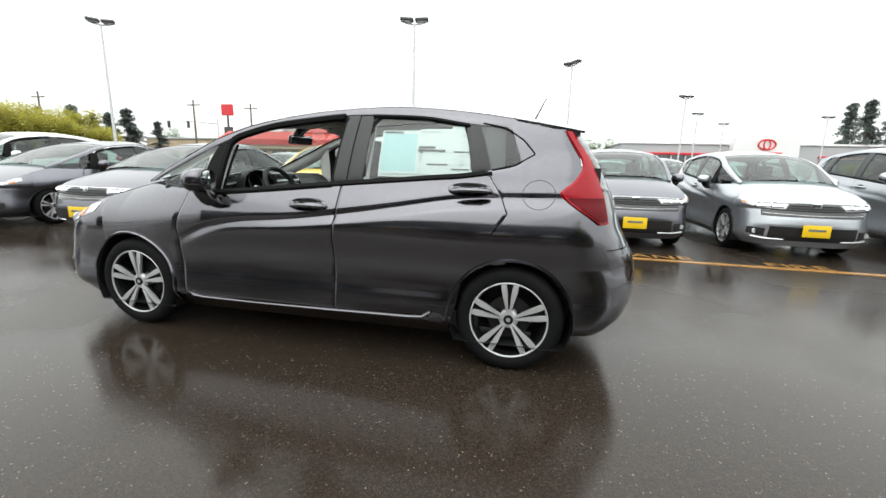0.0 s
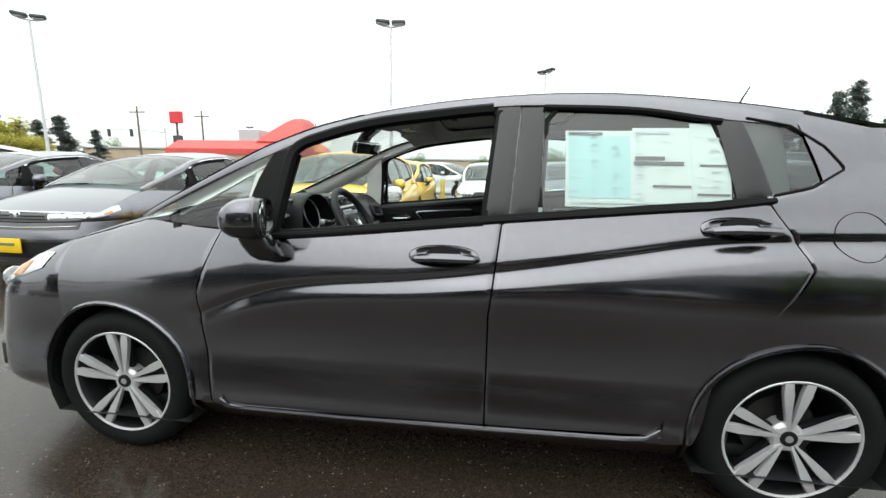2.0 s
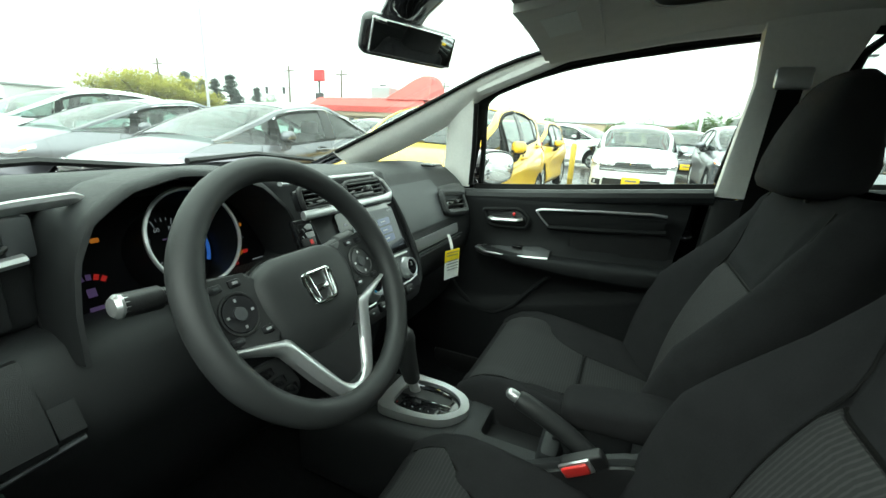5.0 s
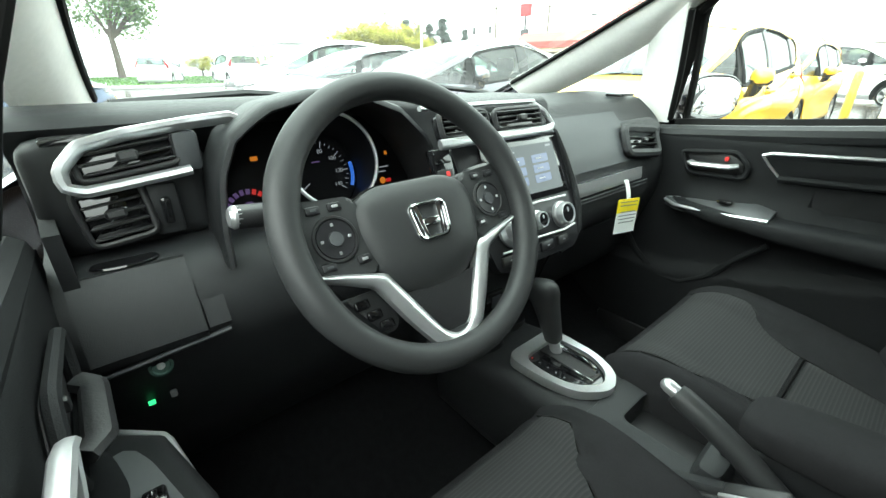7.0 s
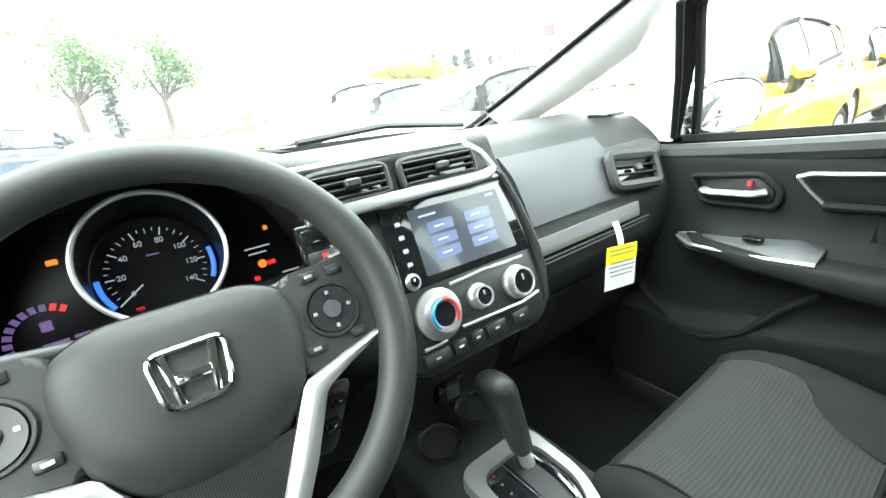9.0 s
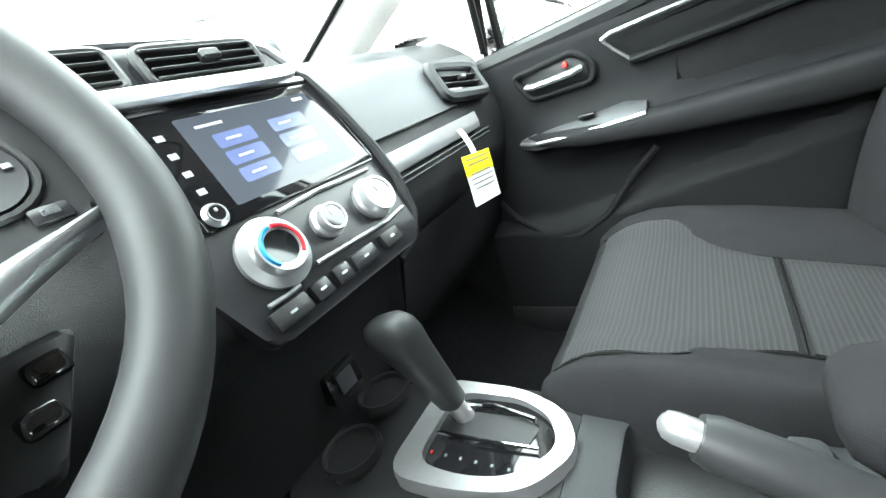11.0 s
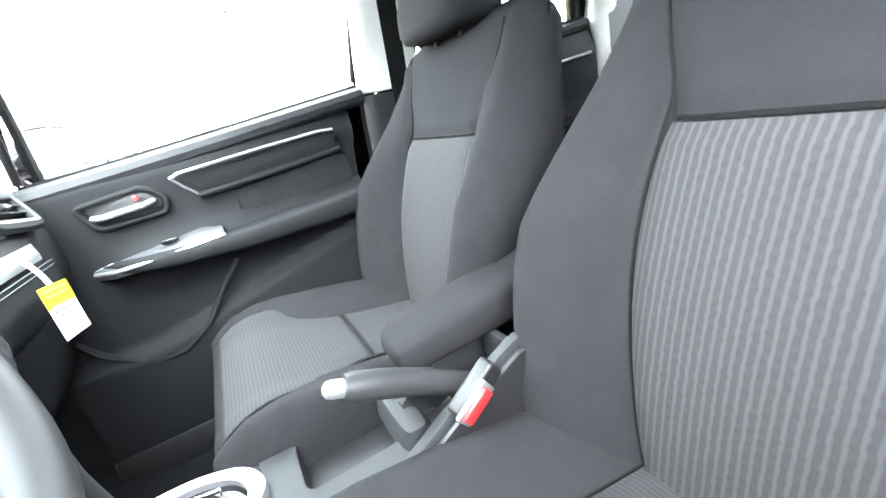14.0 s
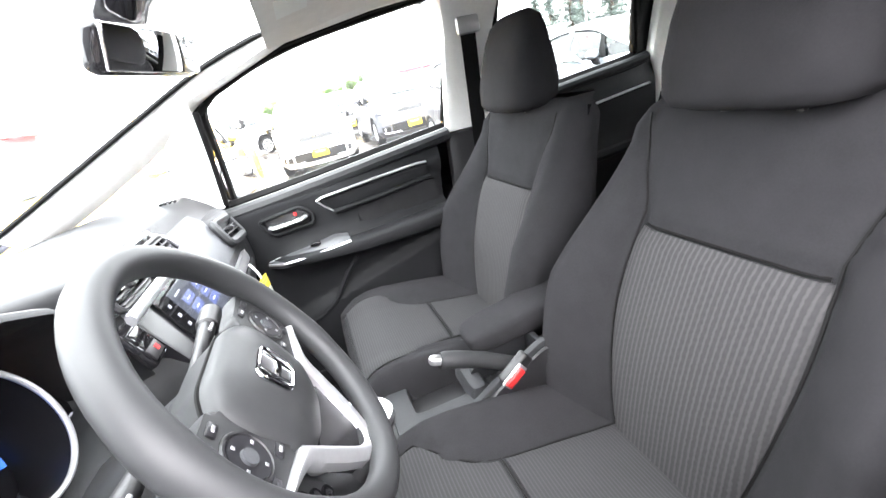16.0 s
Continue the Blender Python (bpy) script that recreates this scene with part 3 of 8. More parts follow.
def build_car(root_ob, p, coat, hero=False, tall=False):
    """Skin, glass, lamps and wheels of a five-door car in its own frame: nose to -x, driver to -y."""
    B = Body(p)
    d = p["doors"]
    glass = GLASS if hero else LOT_GLASS

    def both(name, geo, material, label=""):
        return part(name, geo, material, root_ob, label), part(name, flip_y(geo), material, root_ob, label)

    # lower side
    hoodl = p["hood"]
    fa = arch_line(p, 0, 133, -8)
    f0 = d["f0"]
    both("front_fender", side_panel(B, fa + [(f0[0][0] - 0.006, 0.262)], [(f0[0][0] - 0.006, 0.262)] + [(q[0] - 0.006, q[1]) for q in f0[1:]],
                                    [(-1.50, smooth_ip(hoodl, -1.5)), (-1.3, smooth_ip(hoodl, -1.3)), (-1.18, smooth_ip(hoodl, -1.18)), (-1.04, 0.966), (-0.90, 0.959), (f0[-1][0] - 0.006, 0.957)],
                                    [fa[0], (-1.50, 0.70), (-1.50, smooth_ip(hoodl, -1.5))], 40, 30, rolled="rbt"), coat)
    f1 = d["f1"]
    fd = side_panel(B, [f0[0], f1[0]], f1, [(x, B.belt(x) - 0.012) for x in np.linspace(f0[-1][0], f1[-1][0], 9)], f0, *((110, 150) if hero else (20, 36)))
    rd = side_panel(B, [(f1[0][0] + 0.006, f1[0][1]), d["r1"][0]], d["r1"], [(x, B.belt(x) - 0.012) for x in np.linspace(f1[-1][0] + 0.006, d["r1"][-1][0], 9)],
                    [(q[0] + 0.006, q[1]) for q in f1], *((90, 150) if hero else (16, 36)))
    doors_f = both("front_door", fd, coat)
    doors_r = both("rear_door", rd, coat)
    both("sill", side_panel(B, [(-0.93, 0.155), (0.93, 0.17)], [(0.93, 0.17), (0.922, 0.243)], [(-0.923, 0.25), (-0.81, 0.257), (0.22, 0.271), (0.80, 0.291), (0.832, 0.299), (0.922, 0.243)], [(-0.93, 0.155), (-0.923, 0.25)], 40, 6), coat)
    if hero:
        both("sill_edge", tube([(x, B.y(x, z) - 0.008, z) for x, z in ((-0.80, 0.300), (-0.77, 0.272), (-0.70, 0.262), (-0.3, 0.262), (0.22, 0.272), (0.70, 0.285), (0.78, 0.292), (0.83, 0.325))], 0.0095, 8), coat)
    r1 = d["r1"]
    ra = arch_line(p, 1, 190, 62)
    quarter = side_panel(B, ra, [ra[-1], (1.42, 0.75), (1.42, 1.02)], [(1.171, 1.022), (1.25, 1.024), (1.42, 1.02)],
                         [ra[0], (0.83, 0.30)] + [(q[0] + 0.005, q[1]) for q in r1[1:5]] + [(1.171, 1.022)], 30, 76, rolled="lb")
    upperq = side_panel(B, [(1.171, 1.0225), (1.25, 1.0245), (1.42, 1.0205)], [(1.42, 1.02), (1.44, 1.2), (1.45, B.rail(1.45) - 0.02)],
                        [(1.108, 1.122), (1.24, 1.148), (1.36, 1.215), (1.30, 1.315), (1.20, 1.385), (1.22, B.rail(1.22) - 0.012), (1.45, B.rail(1.45) - 0.02)],
                        [(1.171, 1.0225), (1.138, 1.07), (1.108, 1.122)], 20, 14, rolled="lt")
    both("quarter_panel", join(quarter, upperq), coat)
    both("rocker_end", flat_patch(B, [(0.74, 0.255), (0.93, 0.245), (0.965, 0.36), (0.99, 0.50), (0.90, 0.46), (0.80, 0.34)], -0.007), coat)
    for k, (a0, a1) in enumerate(((168, -22), (200, -8))):
        if hero:
            pts = arch_line(p, k, a0, a1, p["arch"] + 0.004, 24)
            both("arch_trim", tube([(x, B.y(max(-1.5, min(1.42, x)), z) - 0.004 if abs(x) < 1.6 else B.y(math.copysign(1.45, x), z) + 0.01, z) for x, z in pts], 0.009, 6), coat)
    # wheel wells
    for x in p["wb"]:
        g = lathe([(p["arch"] - 0.006, 0.30), (p["arch"] - 0.006, 0.0), (0.001, 0.0)], 28, Matrix.Translation((x, -0.50, p["tyre"])) @ Matrix.Rotation(radians(90), 4, "X"))
        g = (g[0], [f for f in g[1] if len(f) < 20])
        both("wheel_well", ([(q[0], q[1] + 0.0, max(q[2], 0.16)) for q in g[0]], g[1]), BLACK_PLASTIC)
    # floor pan
    part("underbody", rbox((-0.10, 0, 0.19), (3.0, 1.4, 0.06), 0.02), BLACK_PLASTIC, root_ob)
    # nose and tail
    for face, rows, lo, hi, name in ((B.front, 16, 0.17, 0.66, "front_bumper"), (B.rear, 16, 0.24, 0.72, "rear_bumper")):
        wd = 1 if face == B.front else 0.70
        part(name, shell(lambda u, v: face(wd * (-1 + 2 * u), lo + (hi - lo) * v), 48, rows, (0.02 if face == B.front else -0.02, 0, 0)), coat, root_ob)
    part("hatch", shell(lambda u, v: B.rear(-0.70 + 1.4 * u, 0.725 + 0.30 * v), 32, 10, (-0.02, 0, 0)), coat, root_ob)
    for s in (-1, 1):
        part("hatch_frame", shell(lambda u, v: B.rear(s * (0.62 + 0.08 * u), 1.03 + 0.33 * v), 6, 10, (-0.02, 0, 0)), coat, root_ob)
    part("rear_window", grid(lambda u, v: B.rear(-0.62 + 1.24 * u, 1.03 + 0.32 * v) - Vector((0.006, 0, 0)), 24, 10), glass, root_ob).visible_shadow = False
    def hood_pt(v, t):
        x = -1.16 - 0.62 * v + 0.10 * t**4 * max(0, 1 - 2 * v)**2
        z = smooth_ip(hoodl, x)
        w = -B.y(max(x, -1.5), min(z, 1.0))
        return Vector((x - 0.10 * (1 - t * t) * v**0.8, w * t * (1 - 0.10 * max(0, -1.5 - x) / 0.28), z + 0.052 * (1 - abs(t)**2.6) * (1 - 0.7 * v**2) - 0.02 * v**6))

    def nose_pt(s, u, w, lift=0.0):
        """The wing's front, ruled from the bumper's edge up to the hood's edge; u runs from the wheel to the grille."""
        lo = B.front(s * (1 - u), 0.655)
        hi = hood_pt(0.548 + 0.452 * min(1, u / 0.36), s * (1 - max(0, u - 0.36) / 0.64))
        side = B.front(s, 0.655).lerp(hood_pt(0.548, s), w)
        bow = -B.y(-1.5, side.z) - abs(side.y)
        out = Vector((-0.35 - 0.6 * min(u, 0.6), 0.75 * s * (1 - min(1, 1.2 * u)), 0.35))
        return lo.lerp(hi, w) + Vector((0, s * bow * max(0, 1 - u / 0.3), 0)) + out * ((0.018 if hero else 0.035) * min(1, u / 0.18) * math.sin(math.pi * w) + lift)

    # corner skins above the bumpers
    for s in (-1, 1):
        part("corner_skin", shell(lambda u, v: B.rear(s * (0.70 + 0.30 * u), 0.24 + (B.rail(1.45) - 0.02 - 0.24) * v), 18, 96, (-0.01, 0.01 * -s, 0)), coat, root_ob)
        part("nose_skin", shell(lambda u, v: nose_pt(s, u, v), 36, 8, (0.012, -0.006 * s, -0.004)), coat, root_ob, angle=60)
    # bonnet
    part("hood", shell(lambda u, v: hood_pt(v, -1 + 2 * u), 28, 22, (0, 0, -0.02)), coat, root_ob)
    part("cowl", shell(lambda u, v: (lambda t: Vector((-1.22 + 0.12 * v - 0.06 * (1 - t * t), 0.54 * t, 0.930 + 0.02 * v + 0.05 * (1 - t * t))))(-1 + 2 * u), 16, 3, (0, 0, -0.02)), BLACK_PLASTIC, root_ob)
    # headlamps, grille
    ha, hb = (0.075, 0.56) if hero else (0.14, 0.76)
    for s in (-1, 1):
        hl = part("headlight", shell(lambda u, v: (lambda e: nose_pt(s, ha + (hb - ha) * u, 0.50 + (v - 0.5) * (0.10 + 0.74 * e) + 0.20 * (1 - u), 0.006))(math.sin(math.pi * (0.12 + 0.88 * min(1, 1.25 * u)) / 2)**0.8 * (1 if hero else 1 - 0.45 * max(0, u - 0.5))), 22, 6, (0.02, 0, 0)), CLEAR_LENS, root_ob, "clear headlight")
        part("indicator", shell(lambda u, v: nose_pt(s, (0.15 if hero else 0.21) + 0.08 * u, 0.44 + (0.30 if hero else 0.18) * v, 0.011), 5, 3, (0.008, 0, 0)), AMBER, hl)
        for lu in ((0.41,) if hero else (0.46, 0.62)):
            part("lamp_bezel", lathe([(0.040, 0.0), (0.036, 0.010), (0.030, 0.006), (0.0005, 0.004)], 24, frame_of(nose_pt(s, lu, 0.50, 0.006), (0, -1, 0), (0.4, 0, 1))), CHROME, hl)
        if not hero:
            part("lamp_brow", tube([nose_pt(s, u_, 0.22 + 0.10 * (1 - u_), 0.012) for u_ in np.linspace(0.24, 0.74, 12)], 0.007, 6), GLOSS_BLACK, hl)
        fg = part("fog_trim", shell(lambda u, v: B.front(s * (0.44 + 0.27 * u), 0.29 + 0.03 * u + (0.11 - 0.02 * u) * v) + Vector((-0.008, 0.004 * s, 0)), 10, 4, (0.02, 0, 0)), BLACK_PLASTIC, root_ob)
        if not hero:
            part("fog_lamp", lathe([(0.034, 0.0), (0.032, 0.008), (0.0005, 0.006)], 18, frame_of(B.front(s * 0.58, 0.355) + Vector((-0.012, 0.006 * s, 0)), (0.3 * s, -1, 0), (0, 0, 1))), CLEAR_LENS, fg)
        part("bumper_trim", tube([B.front(s * a, 0.262 + 0.10 * max(0, a - 0.45) ** 1.0) + Vector((-0.012, 0.004 * s, 0)) for a in np.linspace(0.22, 0.62, 14)], 0.012, 6), CHROME if tall else SATIN, root_ob)
    if not hero:
        face_ = [shell(lambda u, v: nose_pt(s, 0.76 + 0.24 * u, 0.04 + (0.70 + 0.06 * u) * v, 0.012), 14, 5, (0.02, 0, -0.004)) for s in (-1, 1)]
        ug = part("upper_grille", join(*face_), BLACK_PLASTIC, root_ob, "black grille under the bonnet edge")
        for s in (-1, 1):
            part("grille_wing", tube([nose_pt(s, u_, 0.86 - 0.06 * (1 - u_), 0.018) for u_ in np.linspace(0.50, 1.0, 16)], 0.008, 6), CHROME if tall else SATIN, ug)
            for w_ in (0.22, 0.46):
                part("grille_slat", tube([nose_pt(s, u_, w_, 0.020) for u_ in np.linspace(0.78, 1.0, 10)], 0.006, 6), BLACK_PLASTIC, ug)
        part("badge", rbox((0, 0, 0), (0.02, 0.115, 0.09), 0.012, 2, Matrix.Translation(nose_pt(1, 1.0, 0.45, 0.022))), CHROME, ug, "plain chrome badge")
    gr = part("grille", shell(lambda u, v: B.front(-0.50 + u, 0.575 + 0.078 * v) + Vector((-0.008, 0, 0)), 24, 4, (0.02, 0, 0)), GLOSS_BLACK, root_ob)
    part("grille_bar", tube([B.front(a, 0.660 + 0.02 * abs(a)) + Vector((-0.014, 0, 0)) for a in np.linspace(-0.50, 0.50, 24)], 0.010, 6), CHROME if hero else BLACK_PLASTIC, gr)
    part("grille_bar", tube([B.front(a, 0.600 + 0.03 * abs(a)) + Vector((-0.014, 0, 0)) for a in np.linspace(-0.48, 0.48, 24)], 0.005, 6), SATIN, gr)
    if hero:
        part("badge", rbox((p["nose"] + 0.022, 0, 0.628), (0.03, 0.10, 0.075), 0.012), CHROME, gr, "plain chrome badge")
    part("lower_grille", shell(lambda u, v: B.front(-0.40 + 0.80 * u, 0.25 + 0.19 * v) + Vector((-0.008, 0, 0)), 18, 4, (0.02, 0, 0)), BLACK_PLASTIC, root_ob)
    if not hero:
        pl = part("dealer_plate", rbox((p["nose"] - 0.022, 0, 0.40), (0.012, 0.32, 0.16), 0.004), PLATE_YELLOW, root_ob, "yellow dealer plate")
        part("plate_bar", rbox((p["nose"] - 0.03, 0, 0.415), (0.004, 0.20, 0.03), 0.001), INK, pl)
    # greenhouse
    roof = part("roof", shell(lambda u, v: B.upper(p["header"] + (1.60 - p["header"]) * v, -1 + 2 * u), 28, 34, (0, 0, -0.012)), coat, root_ob)
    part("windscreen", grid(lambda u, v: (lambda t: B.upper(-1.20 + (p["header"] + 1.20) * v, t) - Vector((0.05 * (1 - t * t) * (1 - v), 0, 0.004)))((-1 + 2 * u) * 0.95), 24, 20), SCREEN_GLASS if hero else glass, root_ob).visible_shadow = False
    for s in (-1, 1):
        part("a_pillar", shell(lambda u, v: (lambda x: Vector((x, s * -B.y(x, B.rail(x)) * (1 - 0.075 * u), B.rail(x) + p["crown"] * (1 - (1 - 0.075 * u)**2.4) + 0.003)))(-1.22 + (p["header"] + 1.22) * v), 4, 26, (0, 0, -0.014)), coat, root_ob)
    # side rail below the roof edge, down to the window openings
    dlo = [(-1.18, 0.985), (-0.86, 1.128), (-0.60, 1.245), (-0.50, 1.290), (-0.26, 1.362), (0.0, 1.400), (0.25, 1.425), (0.41, 1.428), (0.73, 1.415), (0.99, 1.375), (1.20, 1.355)]
    off = p.get("dlo_off", 0.0)
    both("roof_rail", side_panel(B, [(x, smooth_ip(dlo, x) + off) for x in np.linspace(-1.18, 1.20, 50)] + [(1.24, 1.33 + off)], [(1.24, 1.33 + off), (1.24, B.rail(1.24))],
                                 [(x, B.rail(x)) for x in np.linspace(-1.22, 1.24, 32)], [(-1.18, 0.985 + off), (-1.22, B.rail(-1.22))], 44, 4, 0.001), coat)
    # door window frames, black, and panes
    bf = lambda x, e=0.0: B.belt(x) + e

    def pane(name, poly, material, lift=-0.012):
        g = flat_patch(B, [(x, z + (off if z > 1.2 else 0)) for x, z in poly], lift)
        for gg in (g, flip_y(g)):
            q = part(name, gg, material, root_ob)
            q.visible_shadow = False
    both("door_mirror_sail", flat_patch(B, [(-0.70, bf(-0.70)), (-0.60, bf(-0.6)), (-0.515, 1.27 + off), (-0.60, 1.243 + off), (-0.64, 1.15 + off)], 0.0), SEAL)
    pane("front_quarter_window", [(-1.175, 0.988), (-0.86, 1.127), (-0.62, 1.235), (-0.69, 1.08), (-0.76, 0.962), (-0.90, 0.962), (-1.04, 0.970)], glass, -0.006)
    both("window_seal", rim_strip(B, [(-0.60, bf(-0.60, -0.004))] + [(x, bf(x, -0.012)) for x in np.linspace(-0.5, 1.13, 10)], 0.011, 0.002), SEAL)
    both("inner_window_seal", rim_strip(B, [(x, bf(x, -0.008)) for x in np.linspace(-0.58, 1.10, 12)], 0.017, -0.014), SEAL)
    for sd, wd_ in ((-1, 0.022), (1, 0.011)):
        g = join(rim_strip(B, [(-0.56, 0.965), (-0.545, 1.10), (-0.532, 1.225 + off), (-0.522, 1.252 + off), (-0.50, 1.275 + off)] + [(x, smooth_ip(dlo, x) - 0.010 + off) for x in np.linspace(-0.47, 0.22, 24)], wd_, -0.002),
                 rim_strip(B, [(x, smooth_ip(dlo, x) - 0.009 + off) for x in np.linspace(0.40, 0.985, 16)], 0.011, -0.002))
        part("frame_seal", g if sd < 0 else flip_y(g), SEAL, root_ob)
    for xa, xb, ya, yb, up in ((0.195, 0.286, 0.235, 0.316, -0.003), (0.292, 0.385, 0.322, 0.405, -0.006)):
        both("b_pillar", side_panel(B, [(xa, bf(xa)), (xb, bf(xb))], [(xb, bf(xb)), (yb, 1.424 + off)], [(ya, 1.422 + off), (yb, 1.424 + off)], [(xa, bf(xa)), (ya, 1.422 + off)], 6, 12, up), SEAL_GLOSS)
    both("c_pillar", side_panel(B, [(1.02, bf(1.02)), (1.13, bf(1.12))], [(1.13, bf(1.12)), (1.05, 1.378 + off)], [(0.965, 1.372 + off), (1.05, 1.372 + off)], [(1.02, bf(1.02)), (0.965, 1.372 + off)], 5, 12, -0.003), SEAL_GLOSS)
    both("quarter_frame", join(rim_strip(B, [(1.06, 1.378 + off), (1.19, 1.352 + off), (1.29, 1.285 + off), (1.352, 1.215), (1.25, 1.155), (1.13, 1.127)], 0.0045, 0.0)), SEAL)
    pane("quarter_window", [(1.05, 1.365), (1.19, 1.348), (1.29, 1.28), (1.345, 1.215), (1.24, 1.155), (1.12, 1.128)], DARK_TINT if hero else glass, -0.006)
    rear_pane = [(0.385, bf(0.385)), (0.405, 1.42), (0.73, 1.405), (0.975, 1.365), (1.03, bf(1.03)), (0.7, bf(0.7))]
    pane("rear_door_window", rear_pane, TINTED if hero else glass)
    g = flat_patch(B, [(-0.56, 0.96), (-0.53, 1.235), (-0.48, 1.275), (-0.26, 1.352), (0.0, 1.392), (0.235, 1.415), (0.195, 1.03)], -0.012)
    for gg in ((flip_y(g),) if hero else (g, flip_y(g))):
        part("front_door_window", gg, glass, root_ob).visible_shadow = False
    # handles
    for k, (cx, cz) in enumerate(((0.07, 0.893), (1.02, 1.012))):
        yb = B.y(cx, cz)
        cup = loft([[(cx + 0.122 * f * math.copysign(abs(math.cos(a))**0.8, math.cos(a)), B.y(cx + 0.122 * f * math.cos(a), cz + 0.006 + 0.038 * f * math.sin(a)) - h, cz + 0.006 + 0.038 * f * math.sin(a)) for a in [2 * math.pi * q / 28 for q in range(28)]]
                    for f, h in ((1.0, 0.0005), (0.97, 0.005), (0.92, 0.007), (0.80, 0.004), (0.5, 0.0015), (0.02, 0.001))], cap=False)
        grip = tube([(cx - 0.105, yb - 0.004, cz - 0.004), (cx - 0.09, yb - 0.022, cz), (cx - 0.03, yb - 0.036, cz + 0.006), (cx + 0.05, yb - 0.036, cz + 0.006), (cx + 0.10, yb - 0.022, cz + 0.003), (cx + 0.118, yb - 0.004, cz)], [0.011, 0.015, 0.017, 0.018, 0.016, 0.010], 10, flat=1.0)
        for s, doors in ((-1, 0), (1, 1)):
            dr = (doors_f, doors_r)[k][doors]
            h = part("door_handle", grip if s < 0 else flip_y(grip), coat, dr)
            part("handle_cup", cup if s < 0 else flip_y(cup), coat, h)
            # dark oval behind the grip: the cup's shadow laid on as a patch
            cup_shade = flat_patch(B, [(cx + 0.062 * math.cos(a), cz + 0.010 + 0.030 * math.sin(a)) for a in [2 * math.pi * q / 20 for q in range(20)]], 0.0065, 6)
            part("handle_hollow", cup_shade if s < 0 else flip_y(cup_shade), SEAL, h)
    # door mirrors
    sect = ((0.046, 0.080, 0.052, 0.0), (0.044, 0.086, 0.060, 0.0), (0.02, 0.088, 0.062, 0.0), (-0.01, 0.086, 0.060, 0.0), (-0.04, 0.076, 0.053, -0.002), (-0.062, 0.060, 0.041, -0.004), (-0.078, 0.038, 0.025, -0.006), (-0.084, 0.012, 0.008, -0.008))
    shellm = loft([sq_ring((x, 0.012 * (x - 0.06) / 0.1, zc), (0, 1, 0), (0, 0, 1), a, b, 26, 0.72) for x, a, b, zc in sect])
    skirt = loft([sq_ring((x + 0.002, 0.012 * (x - 0.06) / 0.1, zc), (0, 1, 0), (0, 0, 1), a * 1.03, b * 1.05, 26, 0.72) for x, a, b, zc in sect])
    skirt = ([(q[0], q[1], min(q[2], -0.020)) for q in skirt[0]], skirt[1])
    bez = loft([sq_ring((x, 0, 0), (0, 1, 0), (0, 0, 1), a, b, 26, 0.72) for x, a, b in ((0.040, 0.087, 0.061), (0.058, 0.086, 0.060), (0.061, 0.083, 0.057), (0.058, 0.079, 0.053), (0.050, 0.078, 0.052))], cap=False)
    for s in (-1, 1):
        mr = new("wing_mirror")
        mr.parent, mr.matrix_basis = root_ob, Matrix.Translation((-0.580, s * 0.912, 1.022 if not tall else 1.06)) @ Matrix.Rotation(radians(12 if s < 0 else -30), 4, "Z") @ Matrix.Diagonal((1.0, 0.90 if s < 0 else 1.08, 1.10, 1.0))
        part("mirror_shell", shellm if s < 0 else flip_y(shellm), coat, mr, angle=70)
        part("mirror_skirt", skirt if s < 0 else flip_y(skirt), GLOSS_BLACK, mr, angle=70)
        part("mirror_bezel", bez, GLOSS_BLACK, mr)
        part("mirror_glass", loft([sq_ring((x, y, 0), (0.10 * s, 1, 0), (0, 0, 1), 0.078 * k, 0.052 * k, 26, 0.72) for x, y, k in ((0.050, 0, 1.0), (0.057, 0, 1.0), (0.0575, 0, 0.97))]), MIRROR, mr)
        part("mirror_base", loft([sq_ring(c, (1, 0, 0), (0, 1, 0), a, b, 20, 0.7) for c, a, b in (((0.005, 0.02 * -s, -0.045), 0.050, 0.060), ((0.022, 0.030 * -s, -0.085), 0.054, 0.056), ((0.040, 0.045 * -s, -0.120), 0.052, 0.050), ((0.050, 0.075 * -s, -0.140), 0.044, 0.042), ((0.055, 0.105 * -s, -0.142), 0.034, 0.030))]), GLOSS_BLACK, mr, angle=70)
    # tail lamps
    left = [(0.86, 0.71), (0.95, 0.90), (1.02, 0.965), (1.09, 0.86), (1.17, 0.76), (1.34, 0.87)]
    right = [(0.86, 0.61), (0.95, 0.60), (1.02, 0.60), (1.17, 0.62), (1.34, 0.76)]
    for s in (-1, 1):
        tl = part("tail_light", shell(lambda u, v: (lambda z: B.rear(s * (smooth_ip(left, z) * (1 - u) + smooth_ip(right, z) * u), z) + Vector((0.008, 0.010 * s, 0)))(0.86 + 0.48 * v), 8, 24, (-0.03, -0.02 * s, 0)), RED_LENS, root_ob, "red tail light")
        part("tail_lens", shell(lambda u, v: (lambda z: B.rear(s * (smooth_ip(left, z) * (1 - u) - 0.02 * (1 - u) + (smooth_ip(right, z) + 0.02) * u), z) + Vector((0.012, 0.014 * s, 0)))(0.875 + 0.12 * v), 6, 6, (-0.01, 0, 0)), DARK_RED_LENS, tl)
    part("spoiler", shell(lambda u, v: (lambda t: Vector((1.50 + 0.13 * v - 0.05 * t * t, 0.60 * t, B.rail(1.56) + 0.056 * (1 - abs(t)**4) - 0.012 * v * v)))(-1 + 2 * u), 20, 6, (0, 0, -0.024)), coat, root_ob)
    part("aerial", tube([(1.32, 0.0, 1.455), (1.39, 0.0, 1.60)], [0.006, 0.003], 6), BLACK_PLASTIC, root_ob)
